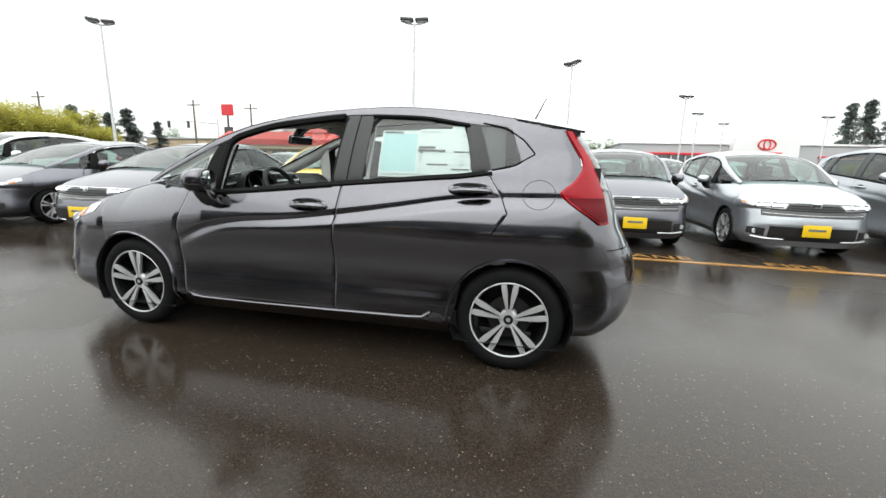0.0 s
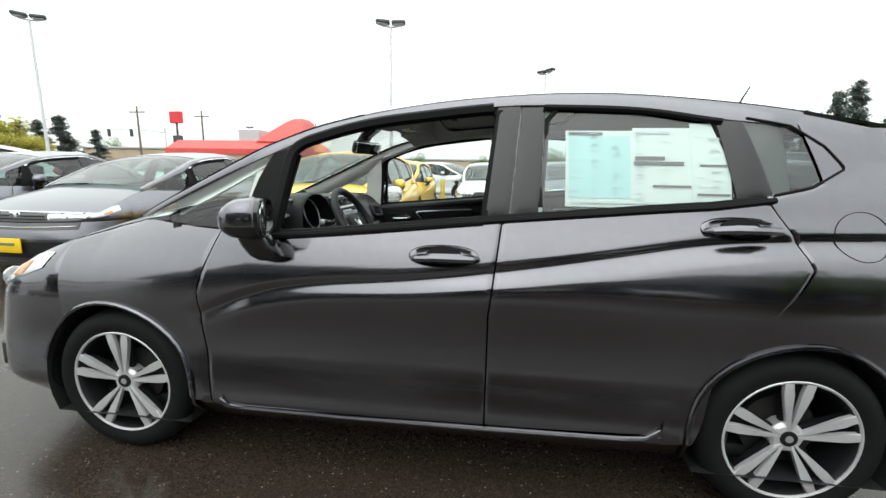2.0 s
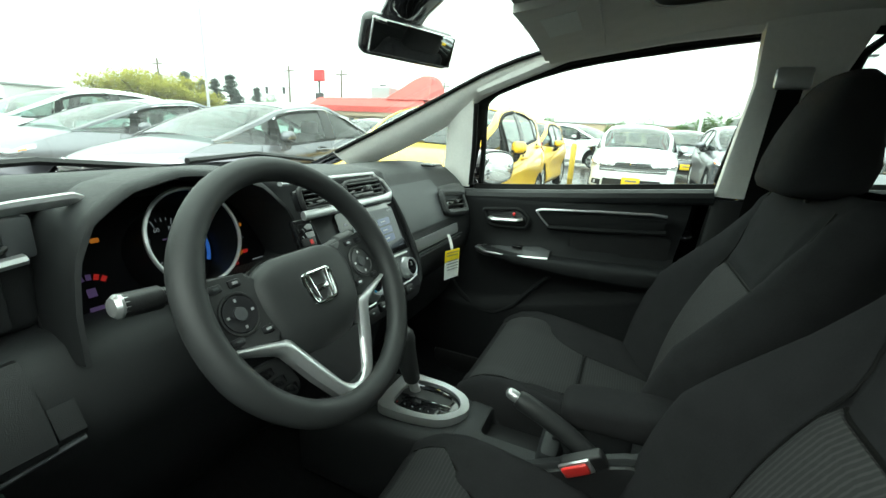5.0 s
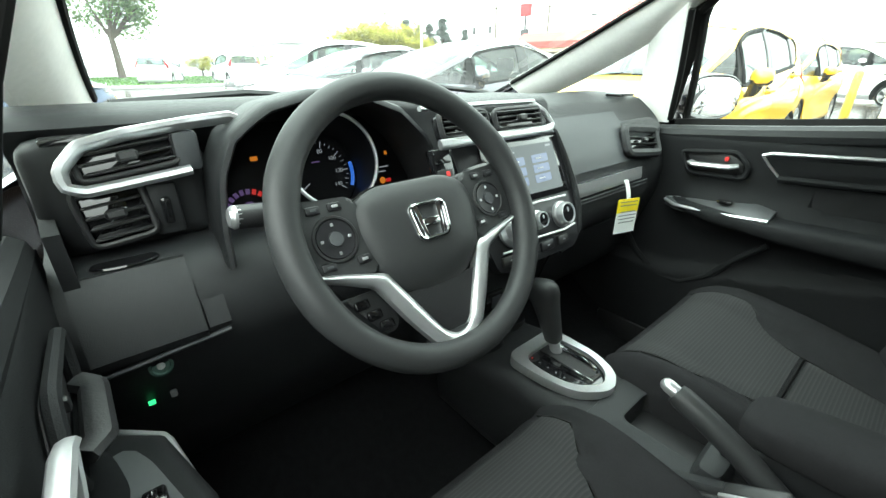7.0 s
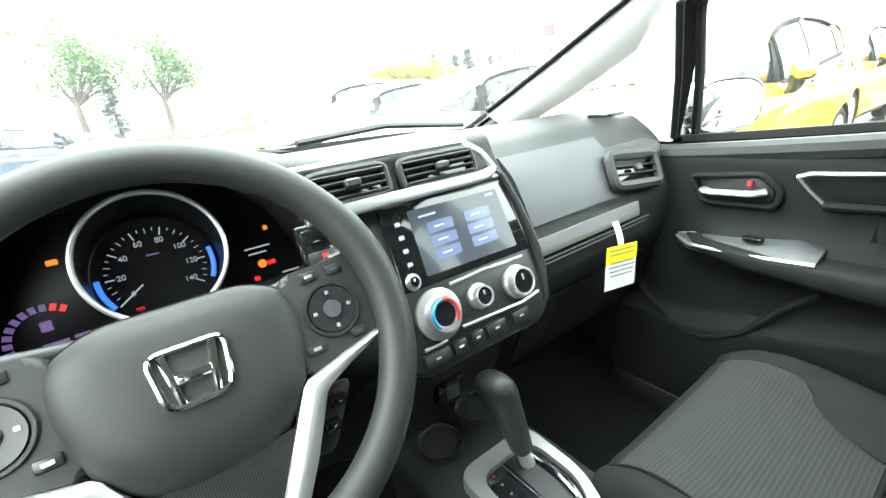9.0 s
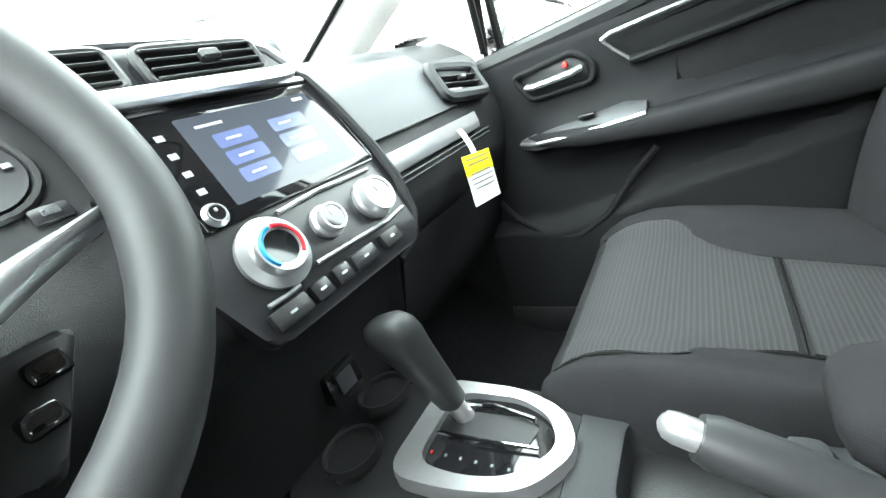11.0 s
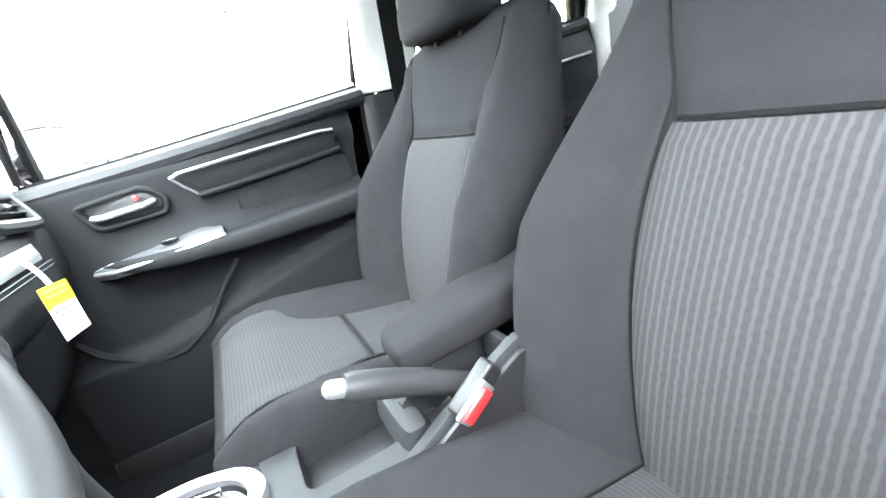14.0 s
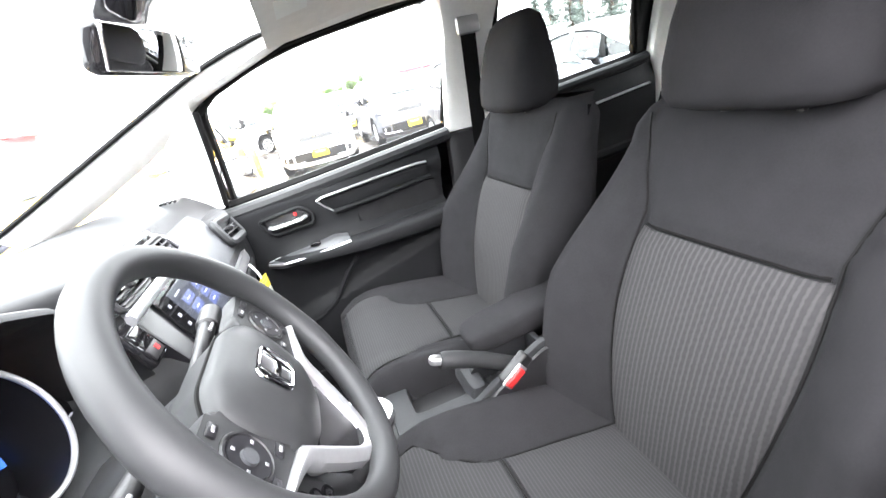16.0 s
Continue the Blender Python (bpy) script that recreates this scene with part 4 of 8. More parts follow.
    for x in p["wb"]:
        for s in (-1, 1):
            build_wheel(root_ob, p, x, s, hero)
    if hero:
        both("fuel_flap_seam", tube([(1.385 + 0.085 * math.cos(a), B.y(1.385 + 0.085 * math.cos(a), 1.005 + 0.075 * math.sin(a)) - 0.0004, 1.005 + 0.075 * math.sin(a)) for a in [2 * math.pi * k / 28 for k in range(28)]], 0.0014, 4, True), SEAL)
    else:
        # plain cabin of a parked car
        part("cabin_floor", rbox((0.1, 0, 0.42), (2.0, 1.3, 0.2), 0.05), BLACK_PLASTIC, root_ob)
        part("dashboard", rbox((-0.75, 0, 0.82), (0.5, 1.36, 0.26), 0.1, 3), BLACK_PLASTIC, root_ob)
        for yy in (-0.36, 0.36):
            st = part("seat", join(rbox((0.28, yy, 0.80), (0.16, 0.48, 0.58), 0.06, 3), rbox((0.0, yy, 0.58), (0.5, 0.48, 0.14), 0.06, 3)), CLOTH, root_ob)
            part("headrest", rbox((0.34, yy, 1.18), (0.10, 0.26, 0.18), 0.04, 3), CLOTH, st)
        part("rear_seat", rbox((1.0, 0, 0.75), (0.2, 1.2, 0.62), 0.06, 3), CLOTH, root_ob)
        part("headliner", grid(lambda u, v: B.upper(p["header"] + (1.55 - p["header"]) * v, (-1 + 2 * u) * 0.96) - Vector((0, 0, 0.03)), 12, 10), HEADLINER, root_ob)
        sw = part("steering_wheel", tube([(-0.42 - 0.16 * 0.4 * math.sin(a), -0.36 + 0.17 * math.cos(a), 0.95 + 0.16 * math.sin(a)) for a in [2 * math.pi * k / 20 for k in range(20)]], 0.014, 6, True), BLACK_PLASTIC, root_ob)
    return B


SEAL_GLOSS = mat("satin_black_pillar", (0.010, 0.010, 0.011), 0.22, spec=0.45, vary=0.1)

hero = root("grey_hatchback", "dark grey five-door hatchback, wet, driver's window open", "car")
HB = build_car(hero, HATCH, STEEL_GREY, True)

# ---- cabin of the grey hatchback ----
def strip(pts, r, flat=1.0, n=8):
    return tube([tuple(q) for q in resample(pts, max(12, 4 * len(pts)))], r, n, flat=flat)


# roof lining with a recess for the closed sunroof shade
def lining(u, v):
    x, t = -0.30 + 1.80 * v, (-1 + 2 * u) * 0.93
    q = HB.upper(x, t) - Vector((0, 0, 0.045))
    inside = max(abs((x - 0.27) / 0.33), abs(q.y / 0.36))
    return q + Vector((0, 0, 0.02 if inside < 0.93 else (0.02 * max(0, (1.0 - inside) / 0.07))))


part("headliner", grid(lining, 46, 60), HEADLINER, hero, "pale grey cloth headliner")
shade = part("sunroof_shade", shell(lambda u, v: (lambda x, y: Vector((x, y, HB.upper(x, y / 0.6).z - 0.034)))(-0.03 + 0.6 * v, -0.33 + 0.66 * u), 12, 12, (0, 0, 0.012)), HEADLINER, hero)
part("shade_grip", rbox((0.0, 0.10, 1.462), (0.03, 0.07, 0.008), 0.004), BLACK_PLASTIC, shade)
part("sunroof_trim", tube([(0.27 + 0.335 * q.x, 0.365 * q.y, HB.upper(0.27 + 0.335 * q.x, 0.6 * q.y).z - 0.043) for q in sq_ring((0, 0, 0), (1, 0, 0), (0, 1, 0), 1, 1, 48, 0.25)], 0.009, 6, True), BLACK_PLASTIC, hero)
for s in (-1, 1):
    vs = part("sun_visor", shell(lambda u, v: (lambda y, x: Vector((x, y, HB.upper(x, y / 0.62).z - 0.062 - 0.006 * math.sin(math.pi * v))))(s * (0.13 + 0.36 * u), -0.30 + 0.15 * v), 12, 6, (0, 0, 0.016)), HEADLINER, hero, "pale folded sun visor")
    part("visor_label", shell(lambda u, v: (lambda y, x: Vector((x, y, HB.upper(x, y / 0.62).z - 0.0685)))(s * (0.2 + 0.12 * u), -0.26 + 0.07 * v), 3, 3, (0, 0, 0.002)), PAPER, vs)
con = part("overhead_console", rbox((-0.20, 0.0, 1.425), (0.20, 0.17, 0.05), 0.02, 3), HEADLINER, hero)
for s in (-1, 1):
    part("map_light", rbox((-0.235, 0.045 * s, 1.398), (0.05, 0.05, 0.008), 0.004), CLEAR_LENS, con)
part("console_lid", rbox((-0.16, 0.0, 1.398), (0.06, 0.13, 0.008), 0.004), HEADLINER, con)

# pillars, inside
for s in (-1, 1):
    lowl = [(-1.02, 0.995), (-0.86, 1.068), (-0.68, 1.160), (-0.60, 1.212), (-0.53, 1.258), (-0.40, 1.315), (-0.25, 1.362)]
    low3 = resample([(x, s * (-HB.y(x, z) - 0.030), z) for x, z in lowl], 26)
    up3 = resample([HB.upper(x, s * 0.893) - Vector((0, 0, 0.010)) for x in np.linspace(-1.10, -0.25, 20)], 26)
    part("a_pillar_trim", shell(lambda u, v: low3[round(26 * u)].lerp(up3[round(26 * u)], v) - Vector((0, s * 0.012 * math.sin(math.pi * v), 0.010 * math.sin(math.pi * v))), 26, 8, (0, 0.012 * s, 0.004)), PILLAR_TRIM, hero, "pale grey pillar trim")
    at2 = coons([(-0.705, 0.955), (-0.585, 0.955)], [(-0.585, 0.955), (-0.545, 1.255)], [(-0.665, 1.172), (-0.545, 1.255)], [(-0.705, 0.955), (-0.69, 1.05), (-0.665, 1.172)], 5, 10)
    part("sail_trim", shell(lambda u, v: (lambda q: Vector((q.x, s * (-HB.y(q.x, q.y) - 0.03 - 0.045 * u - 0.010 * math.sin(math.pi * u)), q.y)))(at2(u, v)), 5, 10, (0, 0.012 * s, 0)), PILLAR_TRIM, hero)
    part("sail_edge", tube([(x, s * (-HB.y(x, z) - 0.078), z) for x, z in ((-0.575, 0.965), (-0.555, 1.10), (-0.535, 1.24))], 0.008, 8), SEAL, hero)
    part("a_seal", tube([HB.upper(x, s * 0.893) - Vector((0, 0, 0.012)) for x in np.linspace(-1.09, -0.27, 14)], 0.007, 6), SEAL, hero)
    # upper door frame and cant rail
    part("cant_rail", tube([(x, s * (-HB.y(x, z) - 0.045), z + 0.012) for x, z in ((-0.53, 1.28), (-0.26, 1.375), (0.0, 1.412), (0.3, 1.437), (0.73, 1.43), (1.0, 1.39), (1.3, 1.34))], 0.030, 10), PILLAR_TRIM, hero)
    part("door_frame_seal", tube([(x, s * (-HB.y(x, z) - 0.018), z - 0.006) for x, z in ((-0.535, 1.245), (-0.48, 1.285), (-0.26, 1.366), (0.0, 1.406), (0.20, 1.424), (0.235, 1.39), (0.20, 1.05))], 0.010, 8), SEAL, hero)
    dk = [(1.02, 0.190), (1.12, 0.200), (1.26, 0.218), (1.40, 0.230)]
    if s < 0:
        part("door_frame", shell(lambda u, v: (lambda x, z: Vector((x, s * (-HB.y(0.22, z) - 0.004 - 0.066 * u), z)))(smooth_ip(dk, 1.02 + 0.39 * v), 1.02 + 0.39 * v), 3, 12, (0.022, 0, 0)), SEAL, hero, "black rubber-lined window frame")
    part("rear_frame_seal", tube([(x, s * (-HB.y(x, z) - 0.018), z) for x, z in ((0.39, 1.07), (0.41, 1.37), (0.45, 1.415), (0.73, 1.405), (0.96, 1.365), (1.03, 1.12))], 0.012, 8), SEAL, hero)
    def b_ring(z, w):
        return sq_ring((0.283 + 0.03 * (z - 1) + (0.03 if s < 0 else 0.0), s * (-HB.y(0.3, max(z, 1.03)) - 0.06 if z > 1.0 else 0.70), z), (1, 0, 0), (0, 1, 0), w, 0.03, 16, 0.5)
    bp_ = part("b_pillar_trim", loft([b_ring(z, w) for z, w in ((1.005, 0.092), (1.1, 0.088), (1.3, 0.085), (1.44, 0.085 if s < 0 else 0.11))]), PILLAR_TRIM, hero, "pale grey pillar trim")
    part("lower_b_pillar", loft([b_ring(z, w) for z, w in ((0.30, 0.12), (0.9, 0.100), (0.998, 0.094))]), BLACK_PLASTIC, hero, "black lower pillar trim")
    part("belt_webbing", shell(lambda u, v: Vector((0.232 + 0.050 * u + 0.020 * v, s * (0.632 - 0.075 * v), 0.52 + 0.80 * v)), 2, 12, (0, 0.002 * s, 0)), SEAL, bp_, "black seat belt")
    part("belt_guide", rbox((0.275, s * 0.550, 1.31), (0.075, 0.02, 0.05), 0.008), SATIN, bp_)
    part("c_pillar_trim", loft([sq_ring((1.12 + 0.06 * (1.4 - z), s * (-HB.y(1.1, max(z, 1.1)) - 0.05), z), (1, 0, 0), (0, 1, 0), 0.06, 0.03, 16, 0.5) for z in (0.6, 0.9, 1.1, 1.25, 1.40)]), PILLAR_TRIM, hero)
    part("cargo_side", shell(lambda u, v: Vector((1.15 + 0.55 * u, s * (0.66 - 0.05 * u), 0.45 + 0.70 * v)), 4, 4, (0, 0.01 * s, 0)), BLACK_PLASTIC, hero)
    part("rear_pillar_trim", shell(lambda u, v: (lambda x, z: Vector((x, s * (-HB.y(min(x, 1.42), z) - 0.05), z)))(1.36 + 0.24 * u - 0.06 * v, 1.16 + 0.2 * v), 4, 4, (0, 0.01 * s, 0)), PILLAR_TRIM, hero)


# doors, inside
def door_trim(s):
    def yy(x, z):
        """Depth of the moulded face from the centre line."""
        y = 0.662 + 0.035 * max(0, z - 0.93) / 0.06
        arm = math.exp(-((z - 0.735) / 0.045)**2) * min(1, max(0, (x + 0.50) / 0.10))
        low = 0.03 * min(1, max(0, (0.56 + 0.25 * max(0, x + 0.47) - z) / 0.03))
        cl = 0.012 * (1 if (z > 0.79 and -0.19 < x < 0.13 and z < 0.905) else 0)
        return y - 0.05 * arm - low + cl
    body = part("door_trim", shell(lambda u, v: (lambda x, z: Vector((x, s * yy(x, z), z)))(-0.645 + (0.70 + 0.09 * v) * u, 0.30 + (HB.belt(-0.645 + 0.80 * u) - 0.325) * v), 46, 60, (0, 0.012 * s, 0)), DOOR_PLASTIC, hero, "dark moulded plastic door trim")
    # skylight on the passenger's pad is put in as a lighter plastic
    part("window_sill_pad", tube([(x, s * 0.685, HB.belt(x) - 0.026) for x in np.linspace(-0.63, 0.19, 10)], 0.024, 10), DOOR_PLASTIC if s < 0 else DASH, body)
    part("window_slot", shell(lambda u, v: (lambda x: Vector((x, s * (0.70 + (-HB.y(x, HB.belt(x)) - 0.012 - 0.70) * v), HB.belt(x) - 0.010 - 0.012 * math.sin(math.pi * v))))(-0.64 + 0.84 * u), 16, 4, (0, 0, -0.008)), SEAL, body)
    flat = Matrix(((1, 0, 0, 0), (0, 0, -s, s * 0.672), (0, 1, 0, 0), (0, 0, 0, 1)))
    poly = round_poly([(-0.255, 0.842), (-0.150, 0.778), (0.06, 0.765), (0.10, 0.78), (0.105, 0.868), (0.075, 0.872)], 0.02)
    part("cloth_insert", prism(poly, 0.010, flat, 0.003), DOOR_CLOTH, body)
    part("chrome_strip", strip([(-0.309, s * 0.644, 0.909), (-0.294, s * 0.644, 0.916), (-0.12, s * 0.648, 0.928), (0.04, s * 0.652, 0.937), (0.080, s * 0.656, 0.934)], 0.0070, 0.6), SATIN, body, "satin silver strip")
    part("chrome_strip", strip([(-0.309, s * 0.644, 0.909), (-0.290, s * 0.646, 0.886), (-0.266, s * 0.650, 0.862)], 0.0050, 0.6), SATIN, body)
    part("strip_recess", prism(round_poly([(-0.285, 0.905), (-0.256, 0.868), (-0.1, 0.876), (0.075, 0.892), (0.082, 0.922)], 0.008), 0.006, flat @ Matrix.Translation((0, 0, 0.011)), 0.002), DOOR_PLASTIC, body)
    part("strip_ledge", strip([(-0.266, s * 0.650, 0.858), (-0.113, s * 0.650, 0.867), (0.085, s * 0.655, 0.884)], 0.008), DOOR_PLASTIC, body)
    # pull handle in its dish
    part("handle_dish", prism(round_poly([(-0.485, 0.888), (-0.462, 0.846), (-0.346, 0.850), (-0.342, 0.872), (-0.372, 0.899)], 0.012), 0.006, flat @ Matrix.Translation((0, 0, 0.008)), 0.002), BLACK_PLASTIC, body)
    part("handle_rim", tube([(q[0], s * 0.653, q[1]) for q in round_poly([(-0.500, 0.893), (-0.470, 0.838), (-0.338, 0.842), (-0.330, 0.874), (-0.366, 0.907)], 0.016, 5)], 0.006, 8, True), DOOR_PLASTIC, body)
    dz = 0.0 if s > 0 else -0.015
    # driver's pull is silver too; black plastic stands for its shade
    part("inner_handle", strip([(-0.470, s * 0.652, 0.866 + dz), (-0.458, s * 0.641, 0.864 + dz), (-0.375, s * 0.639, 0.869 + dz), (-0.356, s * 0.650, 0.873 + dz)], 0.0115, 0.6), SATIN if s > 0 else BLACK_PLASTIC, body, "door pull, satin silver, blackened for shade on the driver's side")
    part("lock_tab", rbox((-0.385, s * 0.652, 0.887), (0.010, 0.010, 0.012), 0.003), RED_PLASTIC if s > 0 else BLACK_PLASTIC, body)
    # armrest and switch plate
    part("armrest", loft([sq_ring((x, s * (0.665 - 0.5 * d), z), (0, 1, 0), (0, 0, 1), 0.5 * d, h, 20, 0.55) for x, d, z, h in
                          ((-0.495, 0.02, 0.757, 0.004), (-0.46, 0.06, 0.752, 0.014), (-0.36, 0.085, 0.745, 0.020), (-0.2, 0.095, 0.742, 0.026), (0.0, 0.098, 0.745, 0.030), (0.13, 0.095, 0.752, 0.030), (0.185, 0.08, 0.755, 0.026))]), DOOR_PLASTIC, body)
    up_, lo_ = resample([(-0.515, 0.655, 0.752), (-0.42, 0.658, 0.772), (-0.285, 0.658, 0.788), (-0.245, 0.656, 0.778)], 24), resample([(-0.515, 0.652, 0.750), (-0.470, 0.606, 0.752), (-0.36, 0.590, 0.757), (-0.245, 0.582, 0.768)], 24)
    sp = part("switch_plate", shell(lambda u, v: (lambda q: Vector((q.x, s * q.y, q.z + 0.006 * math.sin(math.pi * v))))(lo_[round(24 * u)].lerp(up_[round(24 * u)], v)), 24, 6, (0, 0.004 * s, -0.016)), BEZEL_GREY, body, "grey switch plate on the armrest", angle=50)
    part("plate_edge", tube([(q.x, s * (q.y - 0.001), q.z - 0.001) for q in lo_], 0.0045, 6), SATIN, sp)
    part("plate_edge", tube([(q.x, s * q.y, q.z + 0.002) for q in up_[:20]], 0.0030, 6), SATIN, sp)
    part("window_switch", rbox((-0.355, s * 0.622, 0.782), (0.034, 0.018, 0.010), 0.003), GLOSS_BLACK, sp)
    # pocket line
    part("pocket_lip", strip([(-0.62, s * 0.655, 0.63), (-0.57, s * 0.648, 0.568), (-0.49, s * 0.640, 0.515), (-0.42, s * 0.636, 0.515), (-0.35, s * 0.636, 0.560), (-0.29, s * 0.64, 0.640), (-0.24, s * 0.64, 0.69)], 0.008), DOOR_PLASTIC, body)
    if s < 0:
        body.location.y = -0.035
    return body


def rear_trim(s):
    b = part("rear_door_trim", shell(lambda u, v: (lambda x, z: Vector((x, s * (0.665 + 0.03 * max(0, z - 1.0) / 0.1 - 0.04 * math.exp(-((z - 0.77) / 0.04)**2)), z)))(0.40 + 0.68 * u, 0.32 + (HB.belt(0.4 + 0.68 * u) - 0.345) * v), 20, 40, (0, 0.01 * s, 0)), DOOR_PLASTIC, hero)
    part("window_sill_pad", tube([(x, s * 0.685, HB.belt(x) - 0.022) for x in np.linspace(0.40, 1.06, 8)], 0.02, 10), DOOR_PLASTIC, b)
    part("chrome_strip", strip([(0.62, s * 0.65, 0.955), (0.85, s * 0.65, 0.975), (1.04, s * 0.655, 0.992)], 0.008, 0.6), SATIN, b)
    part("armrest", strip([(0.56, s * 0.64, 0.765), (0.8, s * 0.63, 0.775), (1.04, s * 0.64, 0.79)], 0.022), DOOR_PLASTIC, b)


for s_ in (-1, 1):
    door_trim(s_)
    rear_trim(s_)


# seats
def seat(yc, name, label):
    st = new(name)
    st.parent = hero
    tagged(st, label)

    cross = -0.146 if yc < 0 else -0.084
    ins = lambda x: min(0.74, 0.44 + 1.5 * max(0, cross + 0.01 - x) * max(0, cross + 0.01 - x) / 0.10)
    e = lambda z: 0.485 + 0.12 * (z - 0.55)

    def cz(x, t):
        """Height of the cushion top at x and across t = -1..1."""
        bol = max(0, (abs(t) - 0.50) / 0.5)
        nose = max(0, (-0.24 - x) / 0.12)
        return 0.578 - 0.078 * (x + 0.3) / 0.4 + 0.040 * math.sin(min(1, bol) * math.pi * 0.62)**1.5 * min(1, (x + 0.42) / 0.25) - 0.06 * nose**2.2 - 0.055 * max(0, (abs(t) - 0.86) / 0.14)**2 - 0.007 * math.exp(-((abs(t) - ins(x) - 0.012) / 0.05)**2)

    def cushion_ring(x, k):
        top = [(x, yc + 0.255 * t * k, cz(x, t)) for t in np.linspace(-1, 1, 61)]
        return top + [(x, yc + 0.25 * k, 0.44), (x, yc + 0.22, 0.38), (x, yc - 0.22, 0.38), (x, yc - 0.25 * k, 0.44)]
    rings = [[(-0.365, yc + (q[1] - yc) * 0.93, 0.43 + (q[2] - 0.43) * 0.55) for q in cushion_ring(-0.36, 0.97)]]
    rings += [cushion_ring(x, k) for x, k in ((-0.355, 0.975), (-0.335, 0.985), (-0.30, 0.99), (-0.25, 1), (-0.2, 1), (-0.1, 1), (0.0, 0.99), (0.08, 0.96), (0.17, 0.90))]
    part("cushion", loft(rings), CLOTH, st, angle=60)

    def cushion_patch(x, t, up):
        return Vector((x, yc + 0.255 * t, cz(x, t) + up))
    part("cushion_insert", shell(lambda u, v: cushion_patch(-0.335 + (cross + 0.331) * v, ins(-0.335 + (cross + 0.331) * v) * (-1 + 2 * u), 0.003), 16, 14, (0, 0, -0.01)), RIB_SEAT, st, "finely ribbed cloth insert")
    part("cushion_insert", shell(lambda u, v: cushion_patch(cross + 0.010 + (0.116 - cross) * v, ins(0) * (-1 + 2 * u), 0.003), 12, 10, (0, 0, -0.01)), RIB_SEAT, st, "finely ribbed cloth insert")
    for sd in (-1, 1):
        part("seam", tube([cushion_patch(x, sd * (ins(x) + 0.012), 0.0015) for x in np.linspace(-0.345, 0.13, 16)], 0.0022, 5), SEAL, st)
    part("seam", tube([cushion_patch(cross + 0.003, t, 0.0025) for t in np.linspace(-0.45, 0.45, 12)], 0.0022, 5), SEAL, st)

    # backrest
    def bx(z, t):
        """Front face of the backrest."""
        bol = max(0, (abs(t) - 0.50) / 0.5)
        low = min(1, max(0, (1.0 - z) / 0.22))
        edge = e(z) + 0.012 + 1.6 * max(0, z - 0.9)
        crease = 0.011 * math.exp(-((abs(t) - edge) / 0.05)**2) + (0.008 * math.exp(-((z - 0.874) / 0.013)**2) if abs(t) < edge else 0.0)
        return 0.090 + 0.325 * (z - 0.5) - 0.022 * math.sin(max(0, min(1, (z - 0.5) / 0.42)) * math.pi) - 0.085 * low * math.sin(min(1, bol * 1.05) * math.pi * 0.60)**1.5 + 0.06 * max(0, (abs(t) - 0.82) / 0.18)**2 + crease

    def half(z):
        return smooth_ip([(0.46, 0.21), (0.55, 0.255), (0.70, 0.290), (0.80, 0.290), (0.90, 0.268), (0.97, 0.250), (1.03, 0.240), (1.08, 0.215)], z)

    def back_ring(z, k=1.0, sh=0.0):
        w = half(z) * k
        f = [(bx(z, t) + sh, yc + w * t, z) for t in np.linspace(-1, 1, 61)]
        bk = 0.090 + 0.325 * (z - 0.5) + 0.125 - sh
        return f + [(bk - 0.05, yc + w * 1.0, z), (bk - 0.012, yc + w * 0.9, z), (bk, yc + w * 0.5, z), (bk, yc - w * 0.5, z), (bk - 0.012, yc - w * 0.9, z), (bk - 0.05, yc - w * 1.0, z)]
    zs = list(np.linspace(0.46, 1.03, 58))
    br = [back_ring(z) for z in zs] + [back_ring(1.055, 1.0, 0.012), back_ring(1.07, 0.97, 0.026), back_ring(1.078, 0.92, 0.042)]
    part("backrest", loft(br), CLOTH, st, angle=70)

    def back_patch(z, t, up):
        return Vector((bx(z, t) - up, yc + half(z) * t, z))
    part("back_insert", shell(lambda u, v: back_patch(0.500 + 0.370 * v, e(0.500 + 0.370 * v) * (-1 + 2 * u), 0.003), 18, 20, (0.01, 0, 0)), RIB_BACK, st, "ribbed grey cloth insert")
    for sd in (-1, 1):
        part("seam", tube([back_patch(z, sd * (e(z) + 0.012 if z < 0.9 else e(z) + 0.012 + 1.6 * (z - 0.9)), 0.0012) for z in np.linspace(0.50, 1.05, 22)], 0.0022, 5), SEAL, st)
    part("seam", tube([back_patch(0.874, t, 0.0022) for t in np.linspace(-0.5, 0.5, 12)], 0.003, 5), SEAL, st)
    # headrest on two posts
    def hr(z, w, d0, d1):
        f = []
        for k in range(24):
            a = 2 * math.pi * k / 24
            s, c = math.sin(a), math.cos(a)
            f.append((0.272 + 0.16 * (z - 1.06) + (d0 if c < 0 else d1) * math.copysign(abs(c)**0.6, c), yc + w * math.copysign(abs(s)**0.55, s), z))
        return f
    part("headrest", loft([hr(1.060, 0.085, 0.035, 0.045), hr(1.068, 0.118, 0.056, 0.068), hr(1.085, 0.128, 0.066, 0.080), hr(1.125, 0.132, 0.068, 0.080), hr(1.18, 0.128, 0.062, 0.062), hr(1.235, 0.117, 0.050, 0.044), hr(1.272, 0.100, 0.038, 0.030), hr(1.290, 0.065, 0.020, 0.014)]), CLOTH, st, "dark cloth headrest", angle=70)
    for sd in (-1, 1):
        part("headrest_post", tube([(0.278, yc + 0.05 * sd, 1.05), (0.282, yc + 0.05 * sd, 1.09)], 0.006, 8), BLACK_PLASTIC, st)
    part("recliner_cover", rbox((0.10, yc - 0.245, 0.46), (0.20, 0.03, 0.12), 0.02, 3), BLACK_PLASTIC, st)
